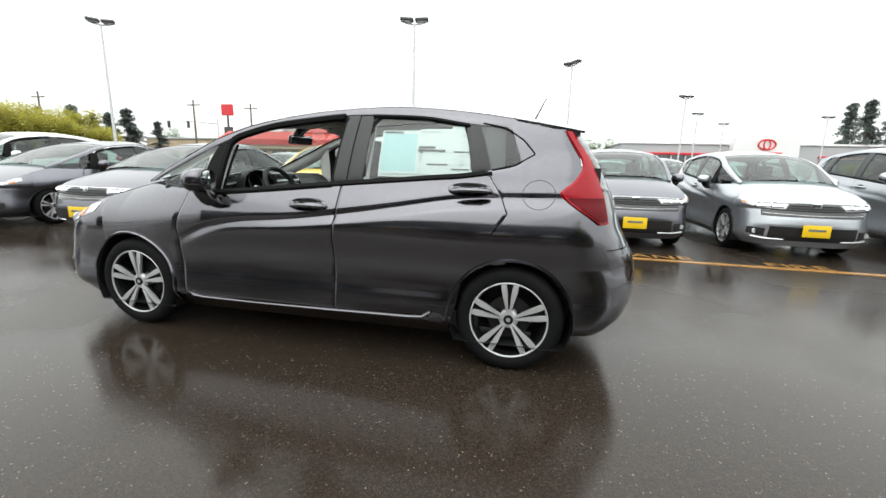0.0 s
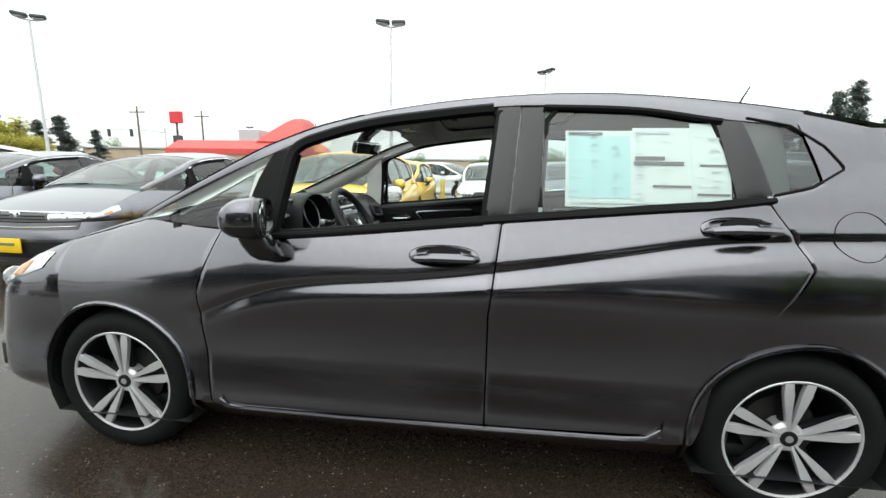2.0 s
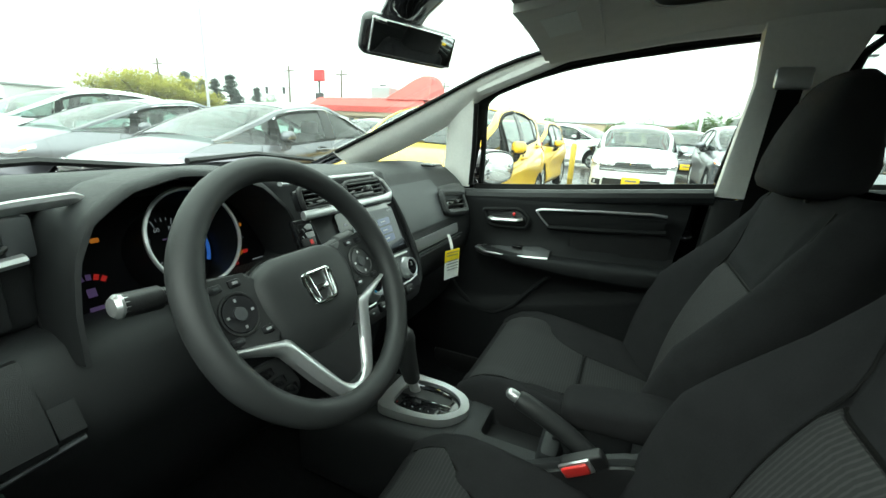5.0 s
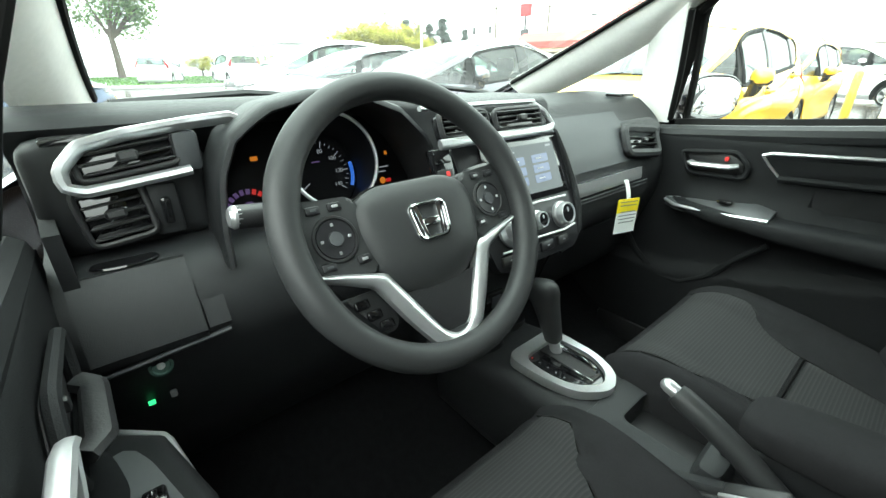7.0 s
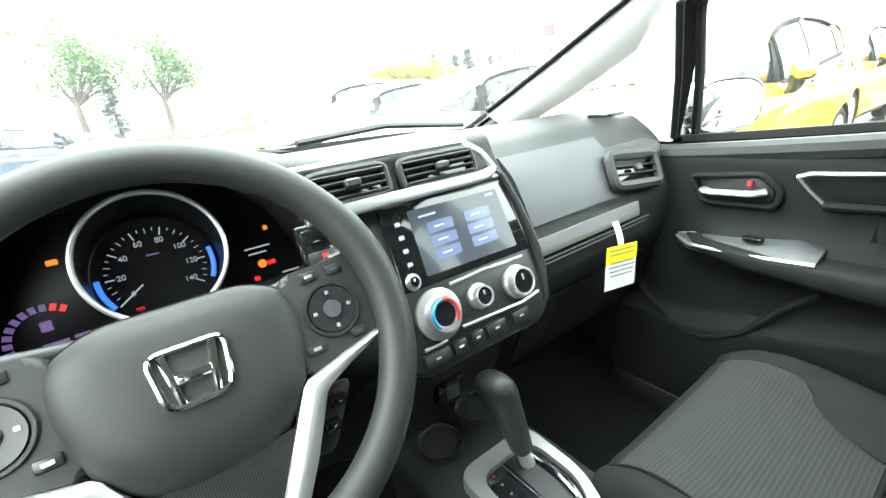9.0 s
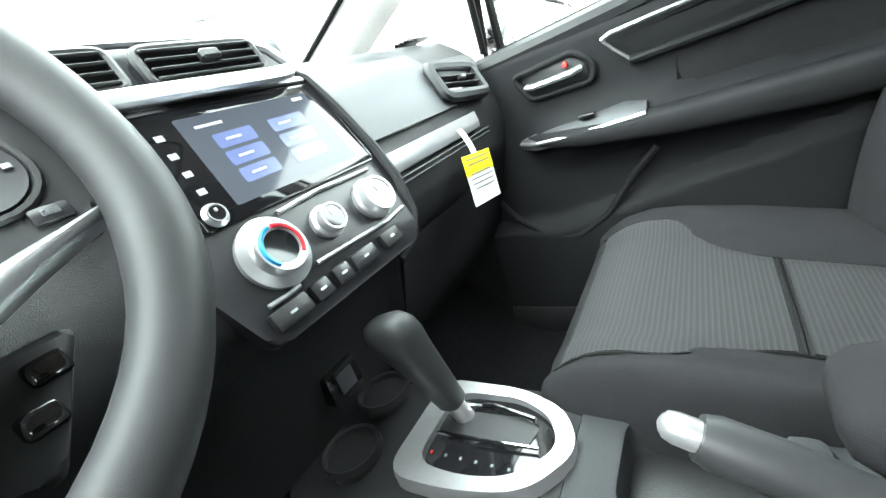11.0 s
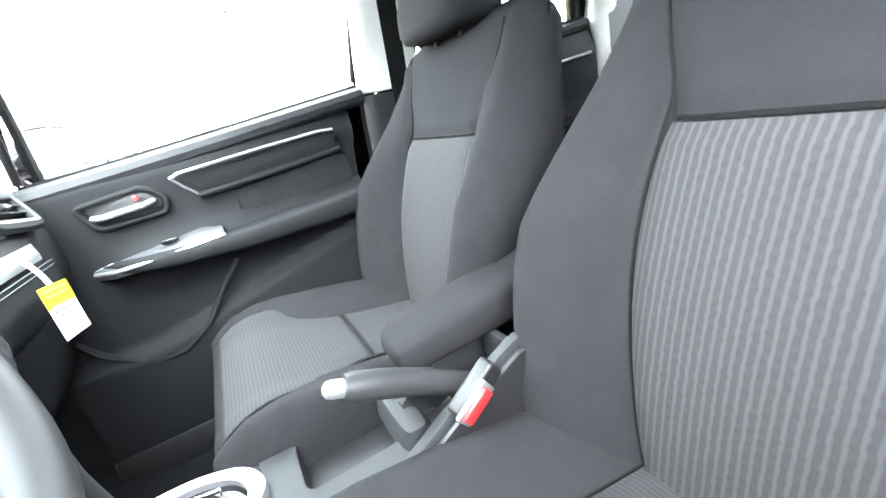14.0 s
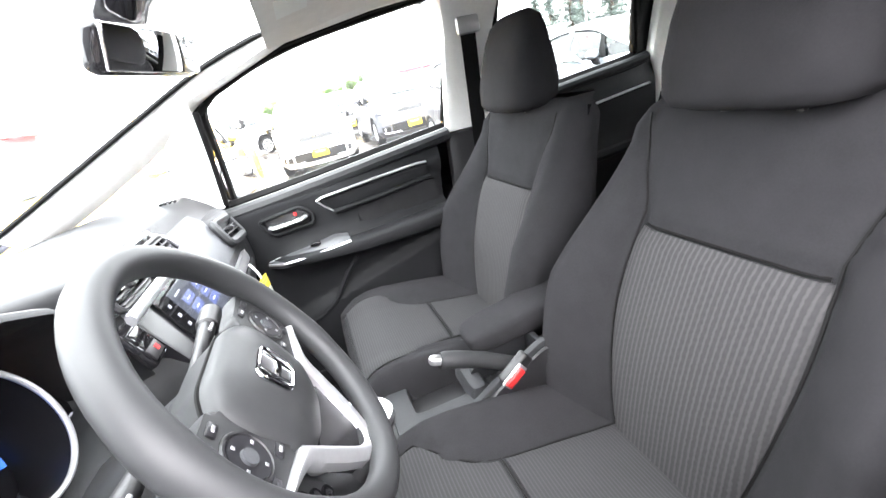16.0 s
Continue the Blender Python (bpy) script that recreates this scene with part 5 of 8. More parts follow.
    part("recliner_cover", rbox((0.10, yc + 0.245, 0.46), (0.20, 0.03, 0.12), 0.02, 3), BLACK_PLASTIC, st)
    part("seat_rail", rbox((-0.05, yc, 0.32), (0.6, 0.40, 0.12), 0.02), BLACK_PLASTIC, st)
    return st


seat(-0.332, "driver_seat", "dark grey cloth front seat with ribbed insert")
seat(0.326, "passenger_seat", "dark grey cloth front seat with ribbed insert")
rs = part("rear_bench", loft([sq_ring((1.06 + 0.25 * (z - 0.5), 0, z), (1, 0, 0), (0, 1, 0), 0.07, w, 28, 0.35) for z, w in ((0.45, 0.60), (0.6, 0.62), (0.9, 0.61), (1.03, 0.58), (1.06, 0.55))]), CLOTH, hero, "dark cloth rear bench")
part("bench_cushion", rbox((0.85, 0, 0.50), (0.46, 1.22, 0.16), 0.05, 3), CLOTH, rs)
for yy_ in (-0.36, 0.36):
    part("rear_headrest", rbox((1.20, yy_, 1.12), (0.09, 0.25, 0.14), 0.04, 3), CLOTH, rs)

# floor, firewall, bulkheads
part("floor_pan", shell(lambda u, v: Vector((-0.98 + 2.1 * u, -0.68 + 1.36 * v, 0.245 + 0.25 * max(0, -0.62 - (-0.98 + 2.1 * u)) / 0.36)), 20, 6, (0, 0, -0.02)), CARPET, hero, "dark grey floor carpet")
part("firewall", shell(lambda u, v: Vector((-1.02 + 0.02 * v, -0.72 + 1.44 * u, 0.25 + 0.72 * v)), 4, 4, (-0.02, 0, 0)), BLACK_PLASTIC, hero)
part("cargo_floor", rbox((1.45, 0, 0.55), (0.55, 1.2, 0.06), 0.02), CARPET, hero)
part("floor_mat", shell(lambda u, v: Vector((-0.80 + 0.46 * u, 0.15 + 0.42 * v, 0.262 + 0.14 * max(0, -0.62 - (-0.80 + 0.46 * u)) / 0.18)), 8, 8, (0, 0, -0.008)), CARPET, hero, "dark carpet floor mat")

for s in (-1, 1):
    part("kick_panel", shell(lambda u, v: Vector((-1.04 + 0.44 * u, s * (0.70 - 0.03 * u), 0.20 + 0.75 * v)), 4, 6, (0, 0.015 * s, 0)), DOOR_PLASTIC, hero)
    part("sill_trim", rbox((0.22, s * 0.685, 0.27), (1.75, 0.13, 0.10), 0.02, 2), BLACK_PLASTIC, hero)
# ---- dashboard ----
SEC_P = [(-1.075, 1.005), (-0.86, 1.035), (-0.70, 1.030), (-0.645, 1.005), (-0.60, 0.965), (-0.572, 0.915), (-0.556, 0.875), (-0.548, 0.835), (-0.552, 0.775), (-0.585, 0.68), (-0.63, 0.56), (-0.72, 0.46)]
SEC_D = [(-1.075, 1.005), (-0.86, 1.055), (-0.76, 1.066), (-0.70, 1.045), (-0.745, 1.00), (-0.745, 0.95), (-0.735, 0.900), (-0.614, 0.890), (-0.570, 0.803), (-0.592, 0.72), (-0.64, 0.60), (-0.72, 0.48)]
SEC_C = [(-1.075, 1.005), (-0.86, 1.045), (-0.70, 1.055), (-0.615, 1.050), (-0.595, 1.020), (-0.575, 0.985), (-0.555, 0.94), (-0.535, 0.88), (-0.51, 0.80), (-0.525, 0.765), (-0.585, 0.70), (-0.64, 0.52)]


def dash_sec(y):
    """Dash profile at y: driver's, centre and passenger's sections blended."""
    a = min(1, max(0, (y + 0.19) / 0.05))
    b = min(1, max(0, (y - 0.148) / 0.035))
    o = []
    for d, c, p in zip(SEC_D, SEC_C, SEC_P):
        q = Vector(d).lerp(Vector(c), a).lerp(Vector(p), b)
        lead = 0.05 * (1 - (y / 0.72)**2) if d[0] < -1.0 else 0.0
        o.append(Vector((q.x - lead, y, q.y)))
    return o


ys_ = [-0.70, -0.66, -0.60, -0.54, -0.45, -0.34, -0.25, -0.20, -0.185, -0.16, -0.14, -0.12, 0.0, 0.115, 0.148, 0.158, 0.172, 0.183, 0.2, 0.3, 0.4, 0.5, 0.58, 0.64, 0.69]
rows_ = []
for y_ in ys_:
    pl_ = dash_sec(y_)
    sm = []
    for i_ in range(len(pl_) - 1):
        for k_ in range(4):
            t_ = k_ / 4
            p0, p1, p2, p3 = pl_[max(i_ - 1, 0)], pl_[i_], pl_[i_ + 1], pl_[min(i_ + 2, len(pl_) - 1)]
            sm.append(0.5 * (2 * p1 + (p2 - p0) * t_ + (2 * p0 - 5 * p1 + 4 * p2 - p3) * t_ * t_ + (3 * p1 - p0 - 3 * p2 + p3) * t_**3))
    sm.append(pl_[-1])
    rows_.append([(q.x, y_, q.z) for q in sm])
dash = part("dashboard", loft(rows_, cap=False, closed=False), DASH, hero, "dark soft-touch dashboard", angle=50)


def pad(name, y0, y1, ka, kb, up, material, nu=20, nv=8, label=""):
    """A panel over the dash face between two points of its profile (fractional index)."""
    def at(y, k):
        s = dash_sec(y)
        i = int(min(k, len(s) - 2))
        return s[i].lerp(s[i + 1], k - i)
    return part(name, shell(lambda u, v: at(y0 + (y1 - y0) * u, ka + (kb - ka) * v) + Vector((up, 0, up * 0.35)), nu, nv, (-0.012, 0, -0.004)), material, dash, label)


pad("passenger_pad", 0.190, 0.470, 3.2, 5.85, 0.010, DASH_PAD, label="grey padded dash face")
pad("silver_strip", 0.192, 0.510, 6.45, 7.15, 0.014, SATIN, label="satin silver dash strip")
pad("stitched_pad", 0.192, 0.56, 7.3, 8.4, 0.012, DASH)
pad("glovebox_door", 0.19, 0.60, 8.6, 10.6, 0.008, DASH)
for k_ in (0.0, 0.012):
    part("stitching", tube([dash_sec(y_)[7].lerp(dash_sec(y_)[8], 0.3 + k_ * 12) + Vector((0.0135, 0, 0.004)) for y_ in np.linspace(0.20, 0.55, 14)], 0.0012, 4), DASH_PAD, dash)
# defroster slots in the dash top
for y_ in (-0.62, 0.60):
    part("defroster_vent", join(*[rbox((-0.70 + 0.012 * k_, y_, 1.034), (0.006, 0.09, 0.008), 0.002) for k_ in range(4)]), GLOSS_BLACK, dash)


def vent(name, c, ux, uy, w, h, slats, frame_mat, fr=0.008, parent=None, bar=True):
    """An air vent: dark well, frame, slats, tab."""
    ux, uy = Vector(ux).normalized(), Vector(uy).normalized()
    m = frame_of(c, ux, uy)
    v = part(name, rbox((0, 0, -0.012), (2 * w, 2 * h, 0.02), 0.006, 2, m), GLOSS_BLACK, parent or dash)
    part("vent_frame", xf(tube(sq_ring((0, 0, 0.002), (1, 0, 0), (0, 1, 0), w, h, 40, 0.28), fr, 8, True), m), frame_mat, v)
    for k in range(slats):
        yk = -h + 2 * h * (k + 0.6) / (slats + 0.2)
        sl = part("slat", rbox((0, yk, -0.002), (2 * w - 0.008, 0.0035, 0.022), 0.0015, 1, m @ Matrix.Translation((0, 0, 0)) @ Matrix.Rotation(0.0, 4, "X")), BLACK_PLASTIC, v)
    part("vent_tab", rbox((0.0, 0.0, 0.012), (0.022, 0.012, 0.012), 0.003, 1, m), BLACK_PLASTIC, v)
    return v


UPV = (-0.37, 0, 0.93)
vent("centre_vent", (-0.572, -0.120, 1.020), (0, 1, 0), UPV, 0.054, 0.020, 4, BLACK_PLASTIC, 0.005)
vent("centre_vent", (-0.572, 0.020, 1.018), (0, 1, 0), UPV, 0.064, 0.020, 4, BLACK_PLASTIC, 0.005)
part("vent_surround", strip([(-0.595, 0.086, 1.043), (-0.578, 0.108, 1.026), (-0.562, 0.122, 0.998), (-0.556, 0.09, 0.994), (-0.553, -0.05, 0.995), (-0.552, -0.19, 0.995)], 0.0085, 0.7), SATIN, dash, "satin silver vent trim")
part("vent_surround", strip([(-0.594, 0.090, 1.046), (-0.594, -0.05, 1.048), (-0.592, -0.20, 1.048)], 0.006, 0.7), SATIN, dash)
vent("side_vent", (-0.560, 0.520, 0.925), (0.05, 1, -0.10), (-0.42, 0.1, 0.9), 0.080, 0.034, 4, DASH, 0.012)
part("vent_housing", rbox((-0.606, 0.555, 0.925), (0.08, 0.22, 0.10), 0.03, 3), DASH, dash)
# driver's outer vent with silver frame
vent("side_vent", (-0.660, -0.590, 1.012), (0, 1, 0.12), (-0.25, 0, 0.96), 0.052, 0.019, 3, BLACK_PLASTIC, 0.004)
vent("side_vent", (-0.648, -0.618, 0.950), (0, 1, 0.10), (-0.18, 0, 0.98), 0.034, 0.034, 5, BLACK_PLASTIC, 0.004)
part("vent_surround", strip([(-0.640, -0.530, 0.991), (-0.636, -0.60, 0.985), (-0.634, -0.640, 0.982), (-0.636, -0.655, 0.990), (-0.642, -0.654, 1.008), (-0.648, -0.632, 1.030), (-0.656, -0.59, 1.038), (-0.656, -0.52, 1.046), (-0.650, -0.472, 1.050), (-0.652, -0.456, 1.042)], 0.0095, 0.7), SATIN, dash, "satin silver vent trim")
part("vent_housing", rbox((-0.715, -0.60, 0.965), (0.10, 0.18, 0.14), 0.02, 3), DASH, dash)
part("vent_divider", rbox((-0.662, -0.527, 1.012), (0.024, 0.030, 0.050), 0.006, 2), DASH_PAD, dash)
tp = part("thumb_panel", rbox((-0.656, -0.566, 0.944), (0.020, 0.032, 0.066), 0.004, 2), DASH, dash)
part("thumb_wheel", rbox((-0.646, -0.566, 0.943), (0.010, 0.012, 0.036), 0.004), GLOSS_BLACK, tp)
# lidded box with a recess over it
lid = part("box_lid", loft([[(x, y, z) for x, z in ((-0.635, 0.889), (-0.606, 0.892), (-0.596, 0.882), (-0.572, 0.838), (-0.559, 0.806), (-0.562, 0.796), (-0.585, 0.790))] for y in (-0.685, -0.66, -0.62, -0.59, -0.572, -0.567)]), DASH, dash, "dark lidded box under the vent", angle=25)
part("lid_recess", xf(lathe([(0.036, 0.0), (0.034, 0.002), (0.0005, 0.002)], 24), Matrix.Translation((-0.628, -0.625, 0.894)) @ Matrix.Diagonal((0.5, 1, 1, 1))), GLOSS_BLACK, lid)
part("box_cheek", loft([[(x, y, z) for x, z in ((-0.64, 0.885), (-0.612, 0.888), (-0.602, 0.878), (-0.576, 0.834), (-0.563, 0.806), (-0.566, 0.798), (-0.59, 0.790))] for y in (-0.564, -0.555, -0.545, -0.538)]), DASH, dash, angle=25)
part("panel_edge", tube([(-0.566, y, 0.790 + 0.004 * (y + 0.6) / 0.06) for y in np.linspace(-0.69, -0.54, 8)], 0.0035, 6), DASH_PAD, dash)
bdg = part("round_badge", lathe([(0.0135, -0.004), (0.0135, 0.003), (0.0105, 0.004), (0.009, 0.0025), (0.0005, 0.0025)], 24, frame_of((-0.574, -0.625, 0.771), (0, 1, 0), (-0.3, 0, 1))), mat("green_grey_badge", (0.05, 0.09, 0.075), 0.3, 0.3, vary=0.2, scale=60), dash, "small green-grey round badge")
part("badge_dot", lathe([(0.005, 0.002), (0.004, 0.0045), (0.0005, 0.0045)], 16, frame_of((-0.574, -0.625, 0.771), (0, 1, 0), (-0.3, 0, 1))), SATIN, bdg)
part("panel_button", rbox((-0.590, -0.621, 0.713), (0.006, 0.008, 0.010), 0.002), SATIN, dash)
GREEN_LED = mat("green_led", (0.0, 0.1, 0.02), 0.3, emit=(0.1, 1.0, 0.3), power=0.3)
part("diagnostic_led", rbox((-0.590, -0.646, 0.712), (0.005, 0.008, 0.005), 0.001), GREEN_LED, dash)

# instrument binnacle
def hood_arc(x, k, drop=0.0):
    """Arch of the binnacle hood at depth x, scaled by k about its middle."""
    pts = [(-0.520, 0.880), (-0.518, 0.935), (-0.508, 0.995), (-0.485, 1.040), (-0.440, 1.070), (-0.370, 1.086), (-0.300, 1.080), (-0.235, 1.056), (-0.190, 1.012), (-0.165, 0.955), (-0.150, 0.900)]
    return [(x - 0.10 * (q.y - 0.92), -0.352 + (q.x + 0.352) * k, 0.93 + (q.y - 0.93) * k - drop) for q in resample(pts, 30)]


part("binnacle_hood", loft([hood_arc(-0.76, 0.93, 0.02), hood_arc(-0.68, 1.0, 0.008), hood_arc(-0.590, 1.03, 0.006), hood_arc(-0.578, 1.02, 0.008), hood_arc(-0.576, 0.99, 0.010), hood_arc(-0.59, 0.955, 0.010), hood_arc(-0.64, 0.93, 0.012), hood_arc(-0.715, 0.92, 0.016)], cap=False, closed=False), DASH, dash, "dark hood over the instruments", angle=60)
CM = frame_of((-0.632, -0.340, 0.975), (0, 1, 0), (-0.31, 0, 0.95))
DIAL_BLACK = mat("matt_black_dial", (0.006, 0.006, 0.007), 0.35, spec=0.12)
cl = part("instrument_panel", prism(round_poly([(-0.185, -0.105), (0.205, -0.105), (0.195, 0.03), (0.12, 0.085), (-0.10, 0.085), (-0.175, 0.03)], 0.03), 0.006, CM @ Matrix.Translation((0, 0, -0.060)), 0.001), DIAL_BLACK, dash, "black instrument panel with lit dials")
WHITE_LIT = mat("lit_white_mark", (0.01, 0.01, 0.01), 0.5, emit=(0.85, 0.88, 1.0), power=0.05)
BLUE_LIT = mat("lit_blue_mark", (0.01, 0.01, 0.01), 0.5, emit=(0.05, 0.22, 1.0), power=0.12)
ORANGE_LIT = mat("lit_orange_mark", (0.01, 0.01, 0.01), 0.5, emit=(1.0, 0.30, 0.03), power=0.10)
RED_LIT = mat("lit_red_mark", (0.01, 0.01, 0.01), 0.5, emit=(1.0, 0.03, 0.03), power=0.09)
VIOLET_LIT = mat("lit_violet_mark", (0.01, 0.01, 0.01), 0.5, emit=(0.45, 0.25, 0.75), power=0.035)
FC = CM @ Matrix.Translation((-0.006, -0.011, -0.052))
part("dial_ring", xf(tube([(0.0715 * math.cos(a) - 0.003, 0.0715 * math.sin(a) + 0.002, 0.016) for a in [2 * math.pi * k / 56 for k in range(56)]], 0.0030, 8, True), CM), SATIN, cl, "satin silver dial ring")
part("dial_well", loft([[CM @ Vector((r * math.cos(a) - 0.003 + dx, r * math.sin(a) + 0.002 + dy, z)) for a in [2 * math.pi * k / 48 for k in range(48)]] for r, z, dx, dy in ((0.0725, 0.013, 0, 0), (0.0700, 0.014, 0, 0), (0.0680, -0.015, -0.001, -0.006), (0.0675, -0.051, -0.003, -0.013))], cap=False), DIAL_BLACK, cl)
part("dial_face", lathe([(0.066, 0.0), (0.066, 0.001), (0.0005, 0.001)], 40, FC @ Matrix.Translation((0, 0, -0.001))), DIAL_BLACK, cl)


def digits(text, x, y, size, m, material, parent, name="dial_number"):
    """Numerals as flat lit shapes, centred on x, y of the face."""
    cu = bpy.data.curves.new("digits", "FONT")
    cu.body, cu.size, cu.extrude, cu.align_x, cu.align_y = text, size, 0.0003, "CENTER", "CENTER"
    tmp = new("digits", cu)
    bpy.context.view_layer.update()
    me = bpy.data.meshes.new_from_object(tmp.evaluated_get(bpy.context.evaluated_depsgraph_get()))
    bpy.data.objects.remove(tmp)
    me.materials.clear()
    me.materials.append(material)
    me.transform(m @ Matrix.Translation((x, y, 0.0016)))
    ob = new(name, me)
    ob.parent = parent
    return ob


for k_ in range(29):
    a_ = radians(214 - 248 * k_ / 28)
    L_ = 0.010 if k_ % 4 == 0 else (0.0065 if k_ % 2 == 0 else 0.004)
    part("dial_mark", rbox((0.0535 - 0.5 * L_, 0, 0.0015), (L_, 0.0015 if k_ % 4 == 0 else 0.0009, 0.001), 0.0003, 1, FC @ Matrix.Rotation(a_, 4, "Z")), WHITE_LIT, cl)
    if k_ % 4 == 0:
        digits(str(20 * k_ // 4), 0.0375 * math.cos(a_), 0.0375 * math.sin(a_), 0.0095, FC, WHITE_LIT, cl)
part("dial_needle", rbox((0.040, 0, 0.004), (0.034, 0.0020, 0.002), 0.0005, 1, FC @ Matrix.Rotation(radians(214), 4, "Z")), WHITE_LIT, cl)
part("dial_unit", rbox((0.0, 0.020, 0.0015), (0.014, 0.0022, 0.001), 0.0003, 1, FC), VIOLET_LIT, cl)
for a0_, a1_ in ((176, 212), (-26, 12)):
    part("glow_arc", xf(tube([(0.0610 * math.cos(radians(a)), 0.0610 * math.sin(radians(a)), 0.002) for a in np.linspace(a0_, a1_, 10)], 0.0032, 5), FC), BLUE_LIT, cl)
PF = CM @ Matrix.Translation((0, 0, -0.053))
for x_, y_, w_, mt_ in ((-0.098, 0.027, 0.011, ORANGE_LIT), (0.130, 0.008, 0.006, ORANGE_LIT), (-0.036, -0.052, 0.011, RED_LIT), (0.124, -0.041, 0.011, RED_LIT), (0.100, -0.058, 0.008, RED_LIT)):
    part("warning_lamp", rbox((x_, y_, 0.0), (w_, 0.0065, 0.002), 0.001, 1, PF), mt_, cl)
part("warning_lamp", lathe([(0.006, 0.0), (0.0055, 0.0015), (0.0005, 0.0015)], 16, PF @ Matrix.Translation((0.112, -0.040, 0.0))), ORANGE_LIT, cl)
for x_, y_, w_ in ((0.112, -0.016, 0.034), (0.110, -0.024, 0.024), (0.146, -0.060, 0.024), (0.128, -0.068, 0.030)):
    part("message_bar", rbox((x_, y_, 0.0), (w_, 0.0022, 0.002), 0.0005, 1, PF), WHITE_LIT, cl)
for k_ in range(11):
    a_ = radians(205 - 15.0 * k_)
    part("tacho_mark", rbox((0.034, 0, 0.0), (0.0080, 0.0060, 0.001), 0.0003, 1, PF @ Matrix.Translation((-0.122, -0.053, 0)) @ Matrix.Rotation(a_, 4, "Z")), RED_LIT if k_ > 8 else VIOLET_LIT, cl)
for x_, y_, w_, h_ in ((-0.121, -0.040, 0.011, 0.012), (-0.118, -0.062, 0.024, 0.006), (-0.094, -0.060, 0.016, 0.004), (-0.148, -0.070, 0.010, 0.006)):
    part("tacho_readout", rbox((x_, y_, 0.0), (w_, h_, 0.002), 0.001, 1, PF), VIOLET_LIT, cl)

# ---- centre stack ----
PANEL_BLACK = mat("panel_black", (0.014, 0.014, 0.016), 0.34, vary=0.1, scale=14)
SM = frame_of((-0.517, 0.0, 0.829), (0, 1, 0), (-0.37, 0, 0.93))
stack = part("control_panel", prism(round_poly([(-0.105, -0.078), (0.135, -0.082), (0.158, -0.045), (0.161, 0.0), (0.158, 0.085), (0.138, 0.163), (-0.155, 0.165), (-0.135, 0.030)], 0.015), 0.02, SM @ Matrix.Translation((0, 0, -0.012)), 0.004), PANEL_BLACK, dash, "dark satin control panel")
part("stack_edge", xf(tube([(0.118, 0.182, 0.006), (0.138, 0.163, 0.010), (0.152, 0.115, 0.012), (0.162, 0.055, 0.013), (0.164, 0.0, 0.012), (0.157, -0.048, 0.006), (0.140, -0.078, -0.006), (0.110, -0.090, -0.020)], 0.0075, 8), SM), DASH, stack)
part("stack_bar", xf(tube([(-0.155, 0.172, 0.010), (0.0, 0.170, 0.010), (0.136, 0.164, 0.010)], 0.0045, 8), SM), SATIN, stack, "satin silver bar")
SCREEN = mat("screen_glass", (0.02, 0.022, 0.026), 0.10, spec=0.3, coat=0.12, emit=(0.46, 0.53, 0.66), power=0.020)
scr = part("touch_screen", prism(round_poly([(-0.092, 0.040), (0.150, 0.036), (0.136, 0.156), (-0.092, 0.158)], 0.006), 0.004, SM @ Matrix.Translation((0, 0, 0.009)), 0.001), GLOSS_BLACK, stack, "touch screen with glossy black border")
part("display", prism(round_poly([(-0.050, 0.052), (0.124, 0.048), (0.116, 0.145), (-0.050, 0.147)], 0.003), 0.0006, SM @ Matrix.Translation((0, 0, 0.0128)), 0.0), SCREEN, scr, "lit display with pale blue menu")
SCREEN.node_tree.nodes["Principled BSDF"].inputs["Coat IOR"].default_value = 1.9
UI = mat("screen_blue", (0.04, 0.05, 0.10), 0.24, spec=0.9, emit=(0.16, 0.24, 0.60), power=0.05)
UI_W = mat("screen_white", (0.2, 0.2, 0.2), 0.3, emit=(0.75, 0.8, 1.0), power=0.05)
for k_ in range(3):
    for c_ in range(2):
        w_ = 0.046 if c_ == 0 else 0.050
        part("menu_tile", prism(round_poly([(-0.026 + 0.068 * c_, 0.108 - 0.020 * k_), (-0.026 + 0.068 * c_ + w_, 0.108 - 0.020 * k_), (-0.026 + 0.068 * c_ + w_, 0.124 - 0.020 * k_), (-0.026 + 0.068 * c_, 0.124 - 0.020 * k_)], 0.003, 2), 0.0006, SM @ Matrix.Translation((0, 0, 0.0132))), UI, scr)
        part("menu_text", rbox((-0.006 + 0.068 * c_, 0.116 - 0.020 * k_, 0.0142), (0.018, 0.0025, 0.0006), 0.0002, 1, SM), UI_W, scr)
part("menu_title", rbox((-0.020, 0.135, 0.0136), (0.030, 0.003, 0.0006), 0.0002, 1, SM), UI_W, scr)
part("screen_clock", rbox((0.100, 0.139, 0.0136), (0.016, 0.004, 0.0006), 0.0002, 1, SM), UI_W, scr)
for k_ in range(4):
    part("touch_key", rbox((-0.070, 0.133 - 0.019 * k_, 0.0136), (0.008, 0.006, 0.0006), 0.0002, 1, SM), UI_W, scr)


